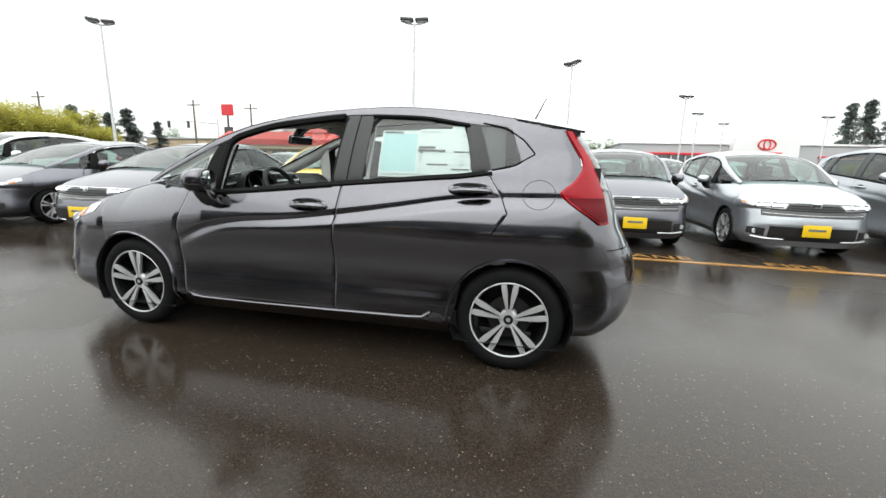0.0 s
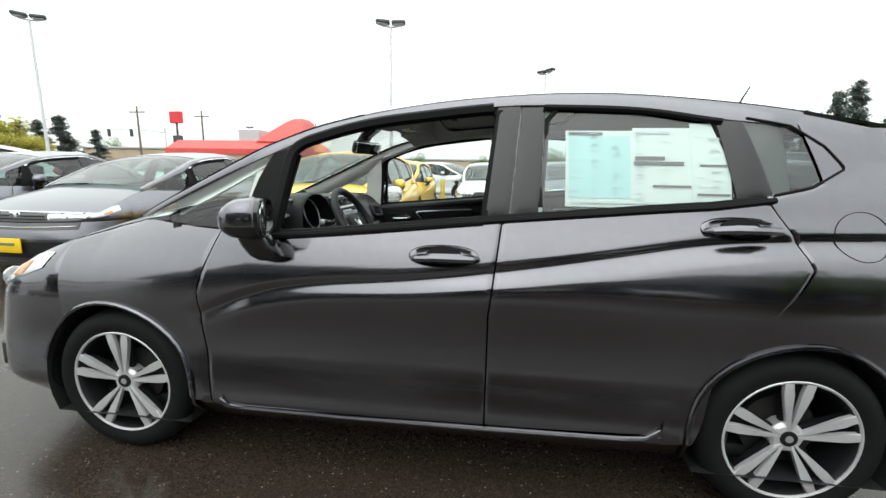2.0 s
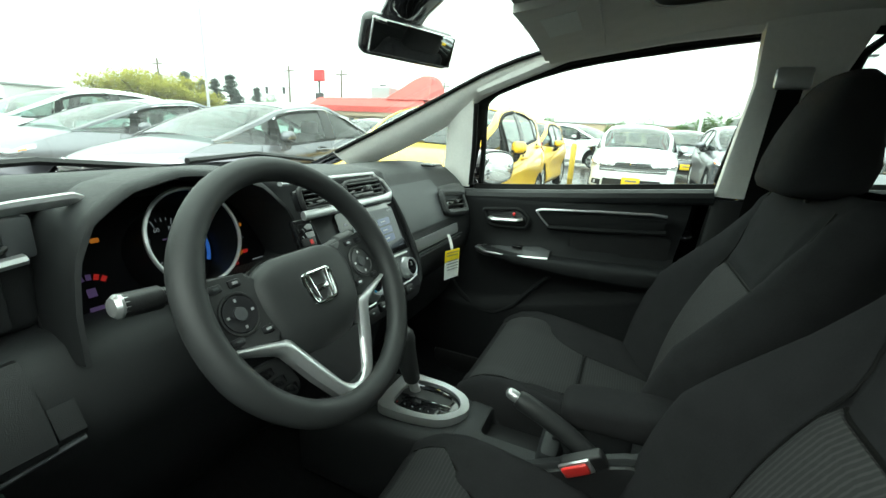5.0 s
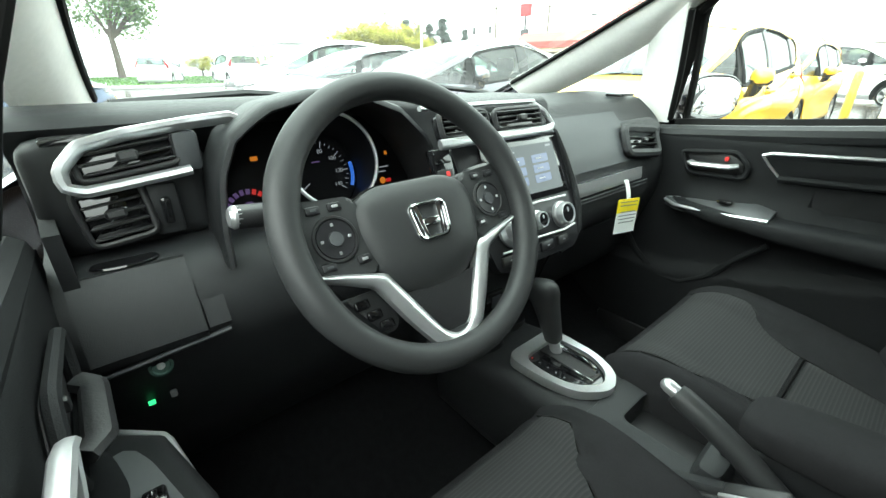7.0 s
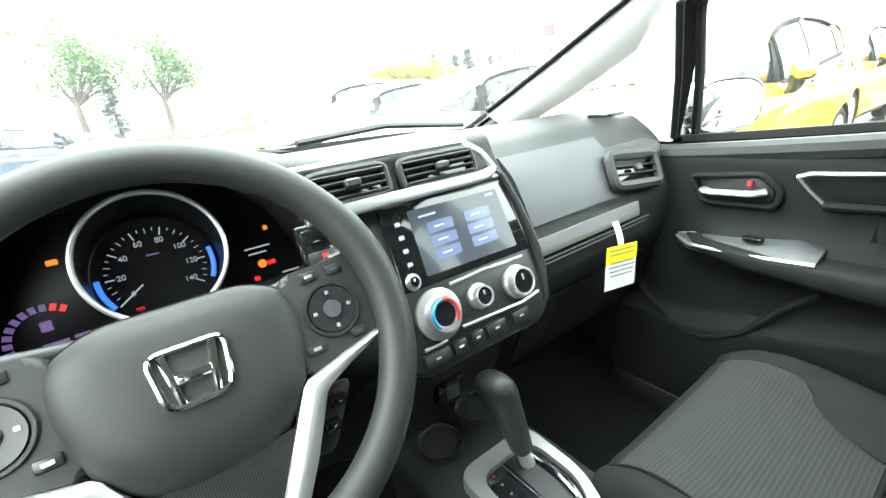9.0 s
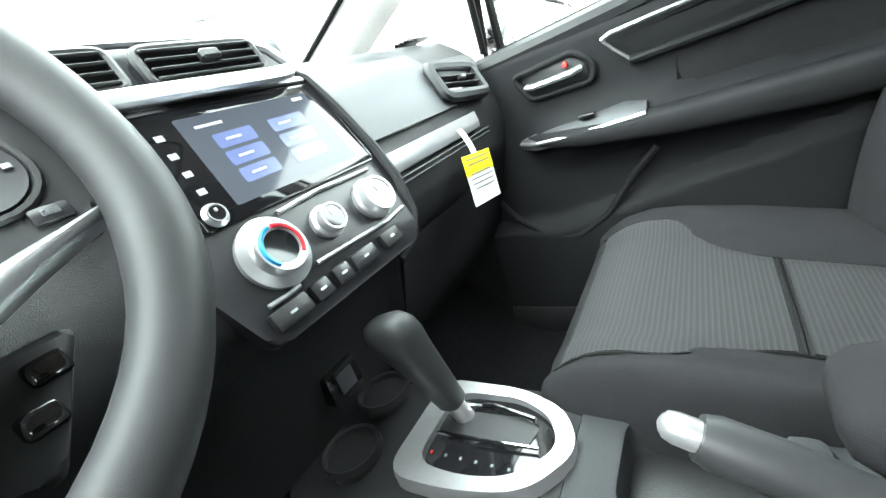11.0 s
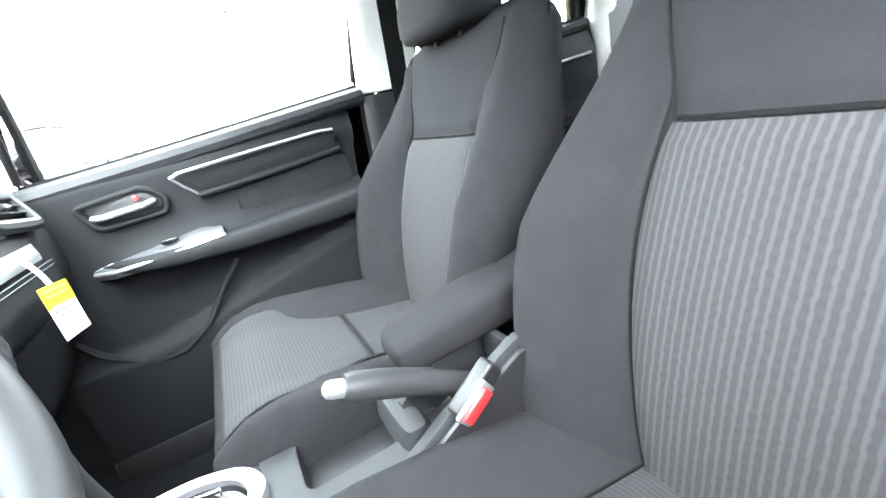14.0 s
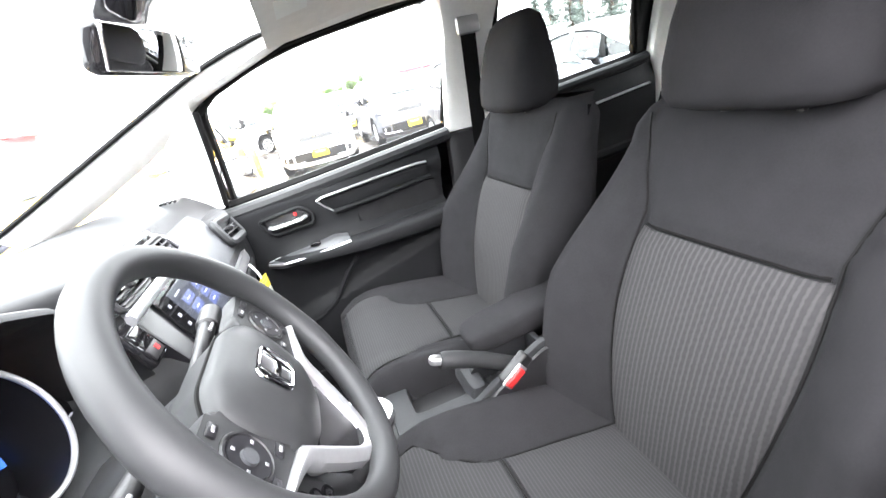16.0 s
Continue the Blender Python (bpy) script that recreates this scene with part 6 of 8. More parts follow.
def knob(x, y, r, h, ring, lit=False):
    """A rotary control: ring, barrel, face."""
    m = SM @ Matrix.Translation((x, y, 0.008))
    k = part("rotary_knob", lathe([(r * 0.98, 0.0), (r * 0.94, h * 0.85), (r * 0.90, h), (r * (0.66 if lit else 0.80), h), (r * (0.64 if lit else 0.78), h * 0.9), (0.0005, h * 0.9)], 40, m), SATIN, stack, "satin silver rotary knob")
    part("knob_base", lathe([(r * ring, 0.0), (r * ring, 0.006), (r * 0.9, 0.010), (r * 0.9, 0.0)], 40, m, close=True), SATIN, k)
    part("knob_face", lathe([(r * (0.62 if lit else 0.76), h * 0.9), (r * (0.60 if lit else 0.74), h * 0.93), (0.0005, h * 0.93)], 32, m), GLOSS_BLACK, k)
    if lit:
        for a0, a1, mt in ((95, 225, mat("cool_blue", (0.02, 0.25, 0.5), 0.4)), (-45, 85, mat("warm_red", (0.55, 0.02, 0.03), 0.4))):
            part("temperature_arc", xf(tube([(r * 0.74 * math.cos(radians(a)), r * 0.74 * math.sin(radians(a)), h + 0.0005) for a in np.linspace(a0, a1, 14)], r * 0.085, 5), m), mt, k)
    else:
        part("knob_pointer", rbox((0, r * 0.3, h * 0.96), (0.003, r * 0.4, 0.002), 0.0005, 1, m), SATIN, k)
    return k


knob(-0.050, -0.003, 0.0275, 0.022, 1.34, True)
knob(0.024, -0.003, 0.0170, 0.020, 1.15)
knob(0.102, -0.007, 0.0245, 0.022, 1.10)
knob(-0.074, 0.052, 0.0095, 0.012, 1.25)
for pts_ in ([(-0.018, 0.030, 0.010), (0.040, 0.032, 0.012), (0.128, 0.028, 0.010)], [(-0.020, -0.034, 0.012), (0.040, -0.037, 0.014), (0.100, -0.040, 0.012), (0.140, -0.036, 0.010)], [(-0.088, -0.042, 0.010), (-0.064, -0.043, 0.011), (-0.050, -0.042, 0.010)]):
    part("control_trim", xf(tube(pts_, 0.0026, 8), SM), SATIN, stack)
for x_, w_ in ((-0.074, 0.044), (-0.034, 0.024), (-0.002, 0.024), (0.036, 0.040), (0.088, 0.034)):
    cb = part("climate_button", rbox((x_, -0.058, 0.010), (w_, 0.020, 0.010), 0.003, 2, SM), BLACK_PLASTIC if x_ in (-0.074, 0.088) else PANEL_BLACK, stack)
    part("button_mark", rbox((x_, -0.058, 0.0152), (0.008, 0.0026, 0.0008), 0.0003, 1, SM), SATIN, cb)
for x_ in (-0.180,):
    part("hazard_panel", rbox((x_, 0.135, 0.006), (0.045, 0.06, 0.012), 0.004, 2, SM), GLOSS_BLACK, stack)
    part("hazard_button", rbox((x_, 0.120, 0.013), (0.034, 0.018, 0.004), 0.002, 2, SM), BLACK_PLASTIC, stack)
    part("hazard_mark", rbox((x_ + 0.004, 0.121, 0.0155), (0.008, 0.008, 0.001), 0.0003, 1, SM), RED_PLASTIC, stack)
    part("display_slot", rbox((x_, 0.148, 0.013), (0.034, 0.018, 0.003), 0.002, 2, SM), GLOSS_BLACK, stack)
part("power_socket", rbox((-0.615, 0.02, 0.60), (0.03, 0.06, 0.05), 0.006), GLOSS_BLACK, dash)
part("socket_mark", rbox((-0.598, 0.02, 0.602), (0.002, 0.03, 0.03), 0.0005), DASH_PAD, dash)

# ---- steering wheel ----
WM = frame_of((-0.416, -0.339, 0.940), (0, 1, 0), (-0.507, 0, 0.862))
sw = new("steering_wheel")
sw.parent = hero
tagged(sw, "dark steering wheel with satin silver lower trim")
R_ = 0.1635
RIM_LOOP = [2 * math.pi * k / 72 for k in range(72)]
part("wheel_rim", xf(tube([(R_ * math.cos(a), R_ * math.sin(a), 0.018) for a in RIM_LOOP], [0.0165 + 0.0012 * math.exp(-((math.cos(a) ** 2 - 0.85) / 0.12) ** 2) for a in RIM_LOOP], 16, True), WM), LEATHER, sw)
hubp = round_poly([(-0.052, 0.050), (0.052, 0.050), (0.084, 0.034), (0.088, 0.0), (0.076, -0.050), (0.040, -0.088), (-0.040, -0.088), (-0.076, -0.050), (-0.088, 0.0), (-0.084, 0.034)], 0.030, 5)
part("airbag_cover", xf(loft([[(x * k, y * k - 0.006 * (1 - k), z - 0.20 * max(0, -y * k - 0.045)) for x, y in hubp] for k, z in ((0.98, -0.045), (1.0, -0.006), (0.995, 0.003), (0.97, 0.009), (0.92, 0.0135), (0.82, 0.018), (0.64, 0.0215), (0.38, 0.0235), (0.02, 0.024))]), WM), LEATHER, sw, angle=60)
part("cover_seam", xf(tube([(x * 1.004, y * 1.004, -0.004 - 0.20 * max(0, -y - 0.045)) for x, y in hubp], 0.0022, 5, True), WM), SEAL, sw)
for s in (-1, 1):
    plate = [(s * 0.078, 0.044), (s * 0.120, 0.046), (s * 0.152, 0.050), (s * 0.157, 0.0), (s * 0.152, -0.030), (s * 0.115, -0.036), (s * 0.072, -0.046)]
    sp = part("side_spoke", prism(round_poly(plate if s < 0 else plate[::-1], 0.010), 0.024, WM @ Matrix.Translation((0, 0, -0.014)), 0.006, 3), LEATHER, sw)
    part("button_ring", xf(tube([(s * 0.113 + 0.0235 * math.cos(a), 0.002 + 0.0235 * math.sin(a), 0.011) for a in [2 * math.pi * k / 24 for k in range(24)]], 0.0022, 6, True), WM), BLACK_PLASTIC, sp)
    part("button_pad", lathe([(0.0215, 0.008), (0.0205, 0.0125), (0.011, 0.0115), (0.0005, 0.0112)], 28, WM @ Matrix.Translation((s * 0.113, 0.002, 0.0))), PANEL_BLACK, sp)
    for k_ in range(4):
        part("button_arrow", rbox((0.0155, 0, 0.0128), (0.0035, 0.0030, 0.001), 0.0003, 1, WM @ Matrix.Translation((s * 0.113, 0.002, 0.0)) @ Matrix.Rotation(k_ * math.pi / 2, 4, "Z")), SATIN, sp)
    part("button_key", lathe([(0.0085, 0.010), (0.0078, 0.0138), (0.0005, 0.0138)], 16, WM @ Matrix.Translation((s * 0.113, 0.002, 0.0))), DASH_PAD, sp)
    for dx, dy, mt in ((-0.010, 0.034, SATIN), (0.014, 0.034, DASH_PAD), (-0.024, -0.028, SATIN), (0.016, -0.027, DASH_PAD)):
        key = part("spoke_button", rbox((s * (0.113 + dx), 0.002 + dy, 0.0105), (0.016, 0.009, 0.004), 0.002, 2, WM), PANEL_BLACK, sp)
        part("key_mark", rbox((s * (0.113 + dx), 0.002 + dy, 0.0128), (0.007, 0.003, 0.0008), 0.0003, 1, WM), mt, key)
# V-shaped silver trim: flat bands that widen downwards and meet at the foot
VO = [(-0.156, -0.031), (-0.115, -0.047), (-0.086, -0.060), (-0.060, -0.108), (-0.038, -0.142), (-0.018, -0.158), (0.0, -0.161)]
VI = [(-0.156, -0.027), (-0.112, -0.037), (-0.070, -0.048), (-0.044, -0.094), (-0.022, -0.132), (-0.010, -0.142), (0.0, -0.144)]
for s in (-1, 1):
    vo, vi = resample(VO, 30), resample(VI, 30)
    def band(u, v):
        a, b = vo[round(30 * u)], vi[round(30 * u)]
        q = a.lerp(b, v)
        return WM @ Vector((-s * q.x, q.y, 0.012 + 0.0055 * math.sin(math.pi * v) - 0.002 * u))
    part("silver_trim", shell(band, 30, 6, tuple(WM.to_3x3() @ Vector((0, 0, -0.012)))), SATIN, sw, "satin silver spoke trim", angle=50)
MESHED = stripes("ridged_plastic", (0.010, 0.010, 0.011), (0.030, 0.030, 0.032), 160, "Y", rough=0.5)
part("lower_spoke", prism(round_poly([(-0.030, -0.150), (0.030, -0.150), (0.062, -0.078), (-0.062, -0.078)], 0.006), 0.020, WM @ Matrix.Translation((0, 0, -0.014)), 0.002), MESHED, sw)
part("spoke_root", prism(round_poly([(-0.040, -0.160), (0.040, -0.160), (0.034, -0.138), (-0.034, -0.138)], 0.008), 0.026, WM @ Matrix.Translation((0, 0, -0.016)), 0.005), LEATHER, sw)
EMY, EMZ = -0.007, 0.0255
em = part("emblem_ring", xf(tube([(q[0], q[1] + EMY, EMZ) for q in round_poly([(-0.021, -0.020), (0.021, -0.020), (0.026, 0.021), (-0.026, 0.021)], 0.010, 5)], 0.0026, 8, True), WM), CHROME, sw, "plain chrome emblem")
for s in (-1, 1):
    bar = [(s * 0.0085, -0.019), (s * 0.0140, -0.019), (s * 0.0200, 0.020), (s * 0.0135, 0.020)]
    part("emblem_bar", prism(bar if s > 0 else bar[::-1], 0.005, WM @ Matrix.Translation((0, EMY, EMZ - 0.003)), 0.0015), CHROME, em)
part("emblem_bar", rbox((0, EMY - 0.001, EMZ), (0.024, 0.009, 0.005), 0.002, 2, WM), CHROME, em)
part("column_shroud", loft([sq_ring(WM @ Vector((0, -0.012, z)), WM.to_3x3() @ Vector((1, 0, 0)), WM.to_3x3() @ Vector((0, 1, 0)), a, b, 24, 0.6) for z, a, b in ((-0.040, 0.052, 0.046), (-0.07, 0.060, 0.056), (-0.17, 0.068, 0.062))]), DASH, hero)
for s in (-1, 1):
    tip = WM.inverted() @ Vector((-0.488, -0.524, 0.966) if s < 0 else (-0.478, -0.160, 0.962))
    st0 = Vector((s * 0.05, tip.y - 0.012, tip.z - 0.008))
    stk = part("column_stalk", xf(tube([st0, st0.lerp(tip, 0.35), st0.lerp(tip, 0.7), st0.lerp(tip, 0.72), tip], [0.0075, 0.0085, 0.0105, 0.0135, 0.0130], 14), WM), BLACK_PLASTIC, hero, "dark column stalk")
    part("stalk_mark", xf(rbox(tuple(st0.lerp(tip, 0.62) + Vector((0, 0, 0.0105))), (0.020, 0.004, 0.003), 0.001), WM), SATIN, stk)
    if s < 0:
        d = (tip - st0).normalized()
        part("stalk_cap", xf(tube([tip - d * 0.004, tip + d * 0.003, tip + d * 0.007, tip + d * 0.008], [0.0128, 0.0128, 0.0095, 0.002], 16), WM), SATIN, stk, "round silver end of the light stalk")
for k_ in range(3):
    part("lower_button", xf(rbox((-0.098 + 0.011 * k_, -0.074 - 0.015 * k_, -0.016), (0.018, 0.012, 0.008), 0.003), WM), GLOSS_BLACK, sw)
part("lower_pod", prism(round_poly([(-0.115, -0.062), (-0.070, -0.062), (-0.056, -0.108), (-0.078, -0.118)], 0.008), 0.018, WM @ Matrix.Translation((0, 0, -0.036)), 0.003), LEATHER, sw)
rpod = part("lower_pod", prism(round_poly([(0.115, -0.062), (0.078, -0.118), (0.056, -0.108), (0.070, -0.062)], 0.008), 0.018, WM @ Matrix.Translation((0, 0, -0.036)), 0.003), LEATHER, sw)
for k_ in range(2):
    part("lower_button", xf(rbox((0.096 - 0.012 * k_, -0.076 - 0.018 * k_, -0.016), (0.016, 0.012, 0.006), 0.003), WM), GLOSS_BLACK, sw)

# ---- centre console ----
part("console_body", loft([sq_ring((x, 0.02, z0), (0, 1, 0), (0, 0, 1), w, h, 28, 0.35) for x, w, z0, h in ((-0.68, 0.115, 0.40, 0.10), (-0.52, 0.118, 0.41, 0.115), (-0.45, 0.115, 0.415, 0.12), (-0.300, 0.112, 0.415, 0.12), (-0.296, 0.112, 0.390, 0.10), (-0.07, 0.115, 0.390, 0.10), (-0.062, 0.115, 0.41, 0.115), (0.35, 0.11, 0.41, 0.115))]), DASH, hero, "dark centre console")
cons = [o for o in hero.children if o.name.startswith("console_body")][0]
OM = Matrix.Translation((0, 0.020, 0.535))
outl = round_poly([(-0.490, -0.086), (-0.40, -0.084), (-0.325, -0.066), (-0.286, -0.005), (-0.310, 0.046), (-0.370, 0.072), (-0.490, 0.076)], 0.035, 6)
inn = round_poly([(-0.462, -0.058), (-0.40, -0.062), (-0.345, -0.050), (-0.308, -0.005), (-0.326, 0.034), (-0.370, 0.056), (-0.462, 0.054)], 0.030, 6)
no = len(outl)
ringg = loft([[(x, y, 0.0) for x, y in outl], [(x, y, 0.010) for x, y in outl], [(x * 1.0, y * 0.97, 0.018) for x, y in outl], [(x, y, 0.016) for x, y in inn], [(x, y, 0.0) for x, y in inn]], cap=False)
part("gear_surround", xf(ringg, OM @ Matrix.Rotation(radians(0), 4, "Y")), SATIN, cons, "satin silver gear surround")
part("gear_plate", prism(inn, 0.006, OM @ Matrix.Translation((0, 0, 0.0)), 0.001), GLOSS_BLACK, cons, "glossy black gear plate")
part("gear_slot", prism(round_poly([(-0.465, -0.004), (-0.345, -0.006), (-0.338, 0.022), (-0.36, 0.034), (-0.465, 0.030)], 0.006), 0.002, OM @ Matrix.Translation((0, 0, 0.0055)), 0.0), BLACK_PLASTIC, cons)
part("gear_plate_bar", xf(tube([(-0.47, 0.036, 0.012), (-0.40, 0.040, 0.014), (-0.345, 0.030, 0.012)], 0.003, 6), OM), CHROME, cons)
part("gear_plate_bar", xf(tube([(-0.46, -0.012, 0.011), (-0.40, -0.012, 0.013), (-0.33, -0.008, 0.012)], 0.0022, 6), OM), CHROME, cons)
for k_ in range(6):
    part("gear_mark", rbox((-0.455 + 0.020 * k_, -0.036, 0.0066), (0.003, 0.004, 0.001), 0.0002, 1, OM), RED_PLASTIC if k_ == 0 else INK, cons)
gl = part("gear_lever", tube([(-0.435, 0.045, 0.530), (-0.442, 0.040, 0.560), (-0.450, 0.034, 0.60)], [0.013, 0.012, 0.012], 12), SATIN, cons, "gear lever with dark knob")
part("lever_knob", loft([sq_ring((x, y, z), (0.97, 0, 0.2), (0, 1, 0.1), a, b, 20, 0.75) for x, y, z, a, b in ((-0.443, 0.040, 0.566, 0.0135, 0.0135), (-0.445, 0.039, 0.570, 0.018, 0.016), (-0.451, 0.034, 0.598, 0.021, 0.018), (-0.457, 0.028, 0.630, 0.024, 0.020), (-0.463, 0.021, 0.660, 0.029, 0.022), (-0.469, 0.015, 0.683, 0.037, 0.024), (-0.471, 0.011, 0.700, 0.036, 0.022), (-0.472, 0.009, 0.710, 0.028, 0.017), (-0.472, 0.008, 0.715, 0.014, 0.008))]), LEATHER, gl, angle=70)
for x_, y_ in ((-0.575, -0.035), (-0.60, 0.07)):
    cup = part("cup_holder", lathe([(0.042, 0.0), (0.040, 0.010), (0.036, 0.008), (0.034, -0.05), (0.0005, -0.05)], 28, Matrix.Translation((x_, y_, 0.530))), BLACK_PLASTIC, cons)
tray = part("console_tray", loft([sq_ring((x_, y_, z), (1, 0, 0), (0, 1, 0), a, b, 40, e_) for x_, y_, z, a, b, e_ in ((-0.180, 0.015, 0.488, 0.124, 0.111, 0.2), (-0.180, 0.015, 0.528, 0.124, 0.111, 0.2), (-0.180, 0.015, 0.537, 0.118, 0.106, 0.2), (-0.183, 0.027, 0.539, 0.072, 0.054, 0.25),
                                  (-0.183, 0.027, 0.537, 0.068, 0.050, 0.25), (-0.183, 0.027, 0.496, 0.064, 0.046, 0.25))], cap=False), CONSOLE_GREY, cons, "open console tray")
part("tray_floor", rbox((-0.183, 0.027, 0.494), (0.130, 0.094, 0.008), 0.002), BLACK_PLASTIC, tray)
part("tray_divider", loft([sq_ring((-0.105, 0.008, z), (1, 0, 0.0), (0, 1, 0), a, b, 20, 0.4) for z, a, b in ((0.530, 0.026, 0.062), (0.546, 0.024, 0.060), (0.560, 0.016, 0.056), (0.562, 0.010, 0.050))]), CONSOLE_GREY, tray)
part("console_wall", loft([sq_ring((x, 0.123, z), (0, 1, 0), (0, 0, 1), 0.012, h, 14, 0.6) for x, z, h in ((-0.30, 0.53, 0.012), (-0.18, 0.540, 0.018), (-0.05, 0.548, 0.024), (0.08, 0.55, 0.028), (0.30, 0.55, 0.03))]), CONSOLE_GREY, cons)
# raised box behind the handbrake: rims that climb to the rear, dark well, dark outer panel
RIM = [(-0.305, 0.541), (-0.20, 0.548), (-0.150, 0.560), (-0.112, 0.580), (-0.060, 0.609), (-0.010, 0.632), (0.024, 0.648), (0.040, 0.652), (0.055, 0.648)]
part("console_wall", loft([sq_ring((x, -0.090, 0.5 * (0.47 + smooth_ip(RIM, x))), (0, 1, 0), (0, 0, 1), 0.0105, 0.5 * (smooth_ip(RIM, x) - 0.47), 20, 0.35) for x in np.linspace(-0.305, 0.055, 22)]), CONSOLE_GREY, cons, "grey console rim climbing to the rear")
part("side_panel", loft([sq_ring((x, -0.103, 0.5 * (0.44 + smooth_ip(RIM, x) - 0.012)), (0, 1, 0), (0, 0, 1), 0.006, 0.5 * (smooth_ip(RIM, x) - 0.012 - 0.44), 16, 0.3) for x in np.linspace(-0.12, 0.16, 16)]), BLACK_PLASTIC, cons, "black outer panel of the console")
part("console_rim", loft([sq_ring((x, 0.006 + 0.004 * k, z - 0.035), (0, 1, 0), (0, 0, 1), 0.0085, 0.035, 16, 0.4) for k, (x, z) in enumerate(((-0.105, 0.568), (-0.075, 0.590), (-0.035, 0.603), (0.005, 0.612), (0.048, 0.616)))]), CONSOLE_GREY, cons)
part("box_end", rbox((0.046, -0.042, 0.575), (0.016, 0.090, 0.10), 0.006, 2), CONSOLE_GREY, cons)
part("box_well", rbox((-0.030, -0.042, 0.532), (0.14, 0.080, 0.012), 0.003), BLACK_PLASTIC, cons)
part("brake_gaiter", rbox((-0.005, -0.045, 0.560), (0.085, 0.040, 0.05), 0.012, 2, Matrix.Identity(4)), BLACK_PLASTIC, cons)
hbk = part("handbrake", tube([(0.04, -0.045, 0.545), (-0.02, -0.044, 0.582), (-0.08, -0.044, 0.620), (-0.13, -0.045, 0.645), (-0.165, -0.046, 0.660), (-0.174, -0.046, 0.664)], [0.016, 0.017, 0.0180, 0.0185, 0.0185, 0.0155], 14), LEATHER, cons, "dark handbrake lever with silver button")
part("release_button", tube([(-0.172, -0.046, 0.663), (-0.176, -0.046, 0.665), (-0.186, -0.046, 0.6690), (-0.192, -0.046, 0.6715), (-0.195, -0.046, 0.6728), (-0.1965, -0.046, 0.6735)], [0.0105, 0.0110, 0.0110, 0.0095, 0.006, 0.002], 18), SATIN, hbk, "silver release button")
arm_ = part("centre_armrest", loft([sq_ring((x, 0.022, z), (0, 1, 0), (0, 0, 1), w, h, 24, 0.5) for x, w, z, h in ((-0.097, 0.024, 0.640, 0.008), (-0.092, 0.038, 0.640, 0.017), (-0.078, 0.047, 0.641, 0.024), (-0.05, 0.050, 0.643, 0.028), (0.0, 0.052, 0.647, 0.030), (0.06, 0.052, 0.652, 0.033), (0.15, 0.052, 0.662, 0.038), (0.33, 0.052, 0.675, 0.045), (0.36, 0.045, 0.675, 0.035))]), CLOTH, hero, "dark cloth centre armrest")
BKM = frame_of((-0.049, -0.118, 0.612), (0.84, 0.05, 0.54), (-0.50, -0.28, 0.82))
bk = part("belt_buckle", rbox((0.012, -0.004, -0.014), (0.075, 0.034, 0.022), 0.006, 3, BKM), BLACK_PLASTIC, hero, "black seat belt buckle with red button")
part("buckle_frame", rbox((0, 0, -0.001), (0.054, 0.031, 0.006), 0.002, 2, BKM), SATIN, bk, "pale buckle frame")
part("buckle_button", rbox((-0.001, 0.001, 0.004), (0.045, 0.022, 0.007), 0.003, 2, BKM), RED_PLASTIC, bk, "red release button")

# ---- mirror, wipers, tag, stickers ----
rvm = part("interior_mirror", rbox((0, 0, 0), (0.034, 0.215, 0.068), 0.032, 5, frame_of((-0.455, 0.0, 1.305), (0.90, -0.33, -0.28), (0.33, 0.92, 0))), GLOSS_BLACK, hero, "interior mirror on a dark mount")
part("mirror_face", rbox((0.0165, 0, 0), (0.006, 0.200, 0.056), 0.026, 5, frame_of((-0.455, 0.0, 1.305), (0.90, -0.33, -0.28), (0.33, 0.92, 0))), MIRROR, rvm)
part("mirror_mount", loft([sq_ring(c, (1, 0, 0.4), (0, 1, 0), a, b, 20, 0.6) for c, a, b in (((-0.475, 0.0, 1.31), 0.02, 0.03), ((-0.47, 0.0, 1.345), 0.04, 0.05), ((-0.40, 0.0, 1.415), 0.07, 0.065))]), GLOSS_BLACK, rvm)
for y_ in (-0.25, 0.30):
    wp = part("wiper", tube([(-1.17, y_ + 0.25, 1.02), (-1.14, y_ - 0.05, 1.052), (-1.08, y_ - 0.32, 1.045)], 0.009, 6), BLACK_PLASTIC, hero)

tagr = root("hang_tag", "white hanging tag with yellow head below the dashboard", "tag")
TM = frame_of((-0.505, 0.400, 0.772), (0.10, 0.99, -0.10), (-0.05, 0.10, 0.99))
part("tag_sheet", rbox((0, 0, 0), (0.092, 0.085, 0.0016), 0.0006, 1, TM @ Matrix.Translation((0, -0.020, 0))), PAPER, tagr)
part("tag_head", rbox((0, 0, 0), (0.0925, 0.036, 0.002), 0.0006, 1, TM @ Matrix.Translation((0, 0.010, 0.0004))), TAG_YELLOW, tagr, "yellow printed head")
for k_ in range(6):
    part("print_line", rbox((0, 0, 0), (0.078 - 0.006 * (k_ % 3), 0.0022, 0.0008), 0.0002, 1, TM @ Matrix.Translation((0, (0.020 - 0.009 * k_) if k_ < 2 else (0.004 - 0.009 * k_ + 0.008), 0.0018))), INK, tagr)
part("tag_loop", shell(lambda u, v: TM @ Vector((-0.012 + 0.018 * u - 0.008 * v, 0.024 + 0.050 * v, -0.012 * v * v)), 2, 8, (0, 0, 0.001)), PAPER, tagr)


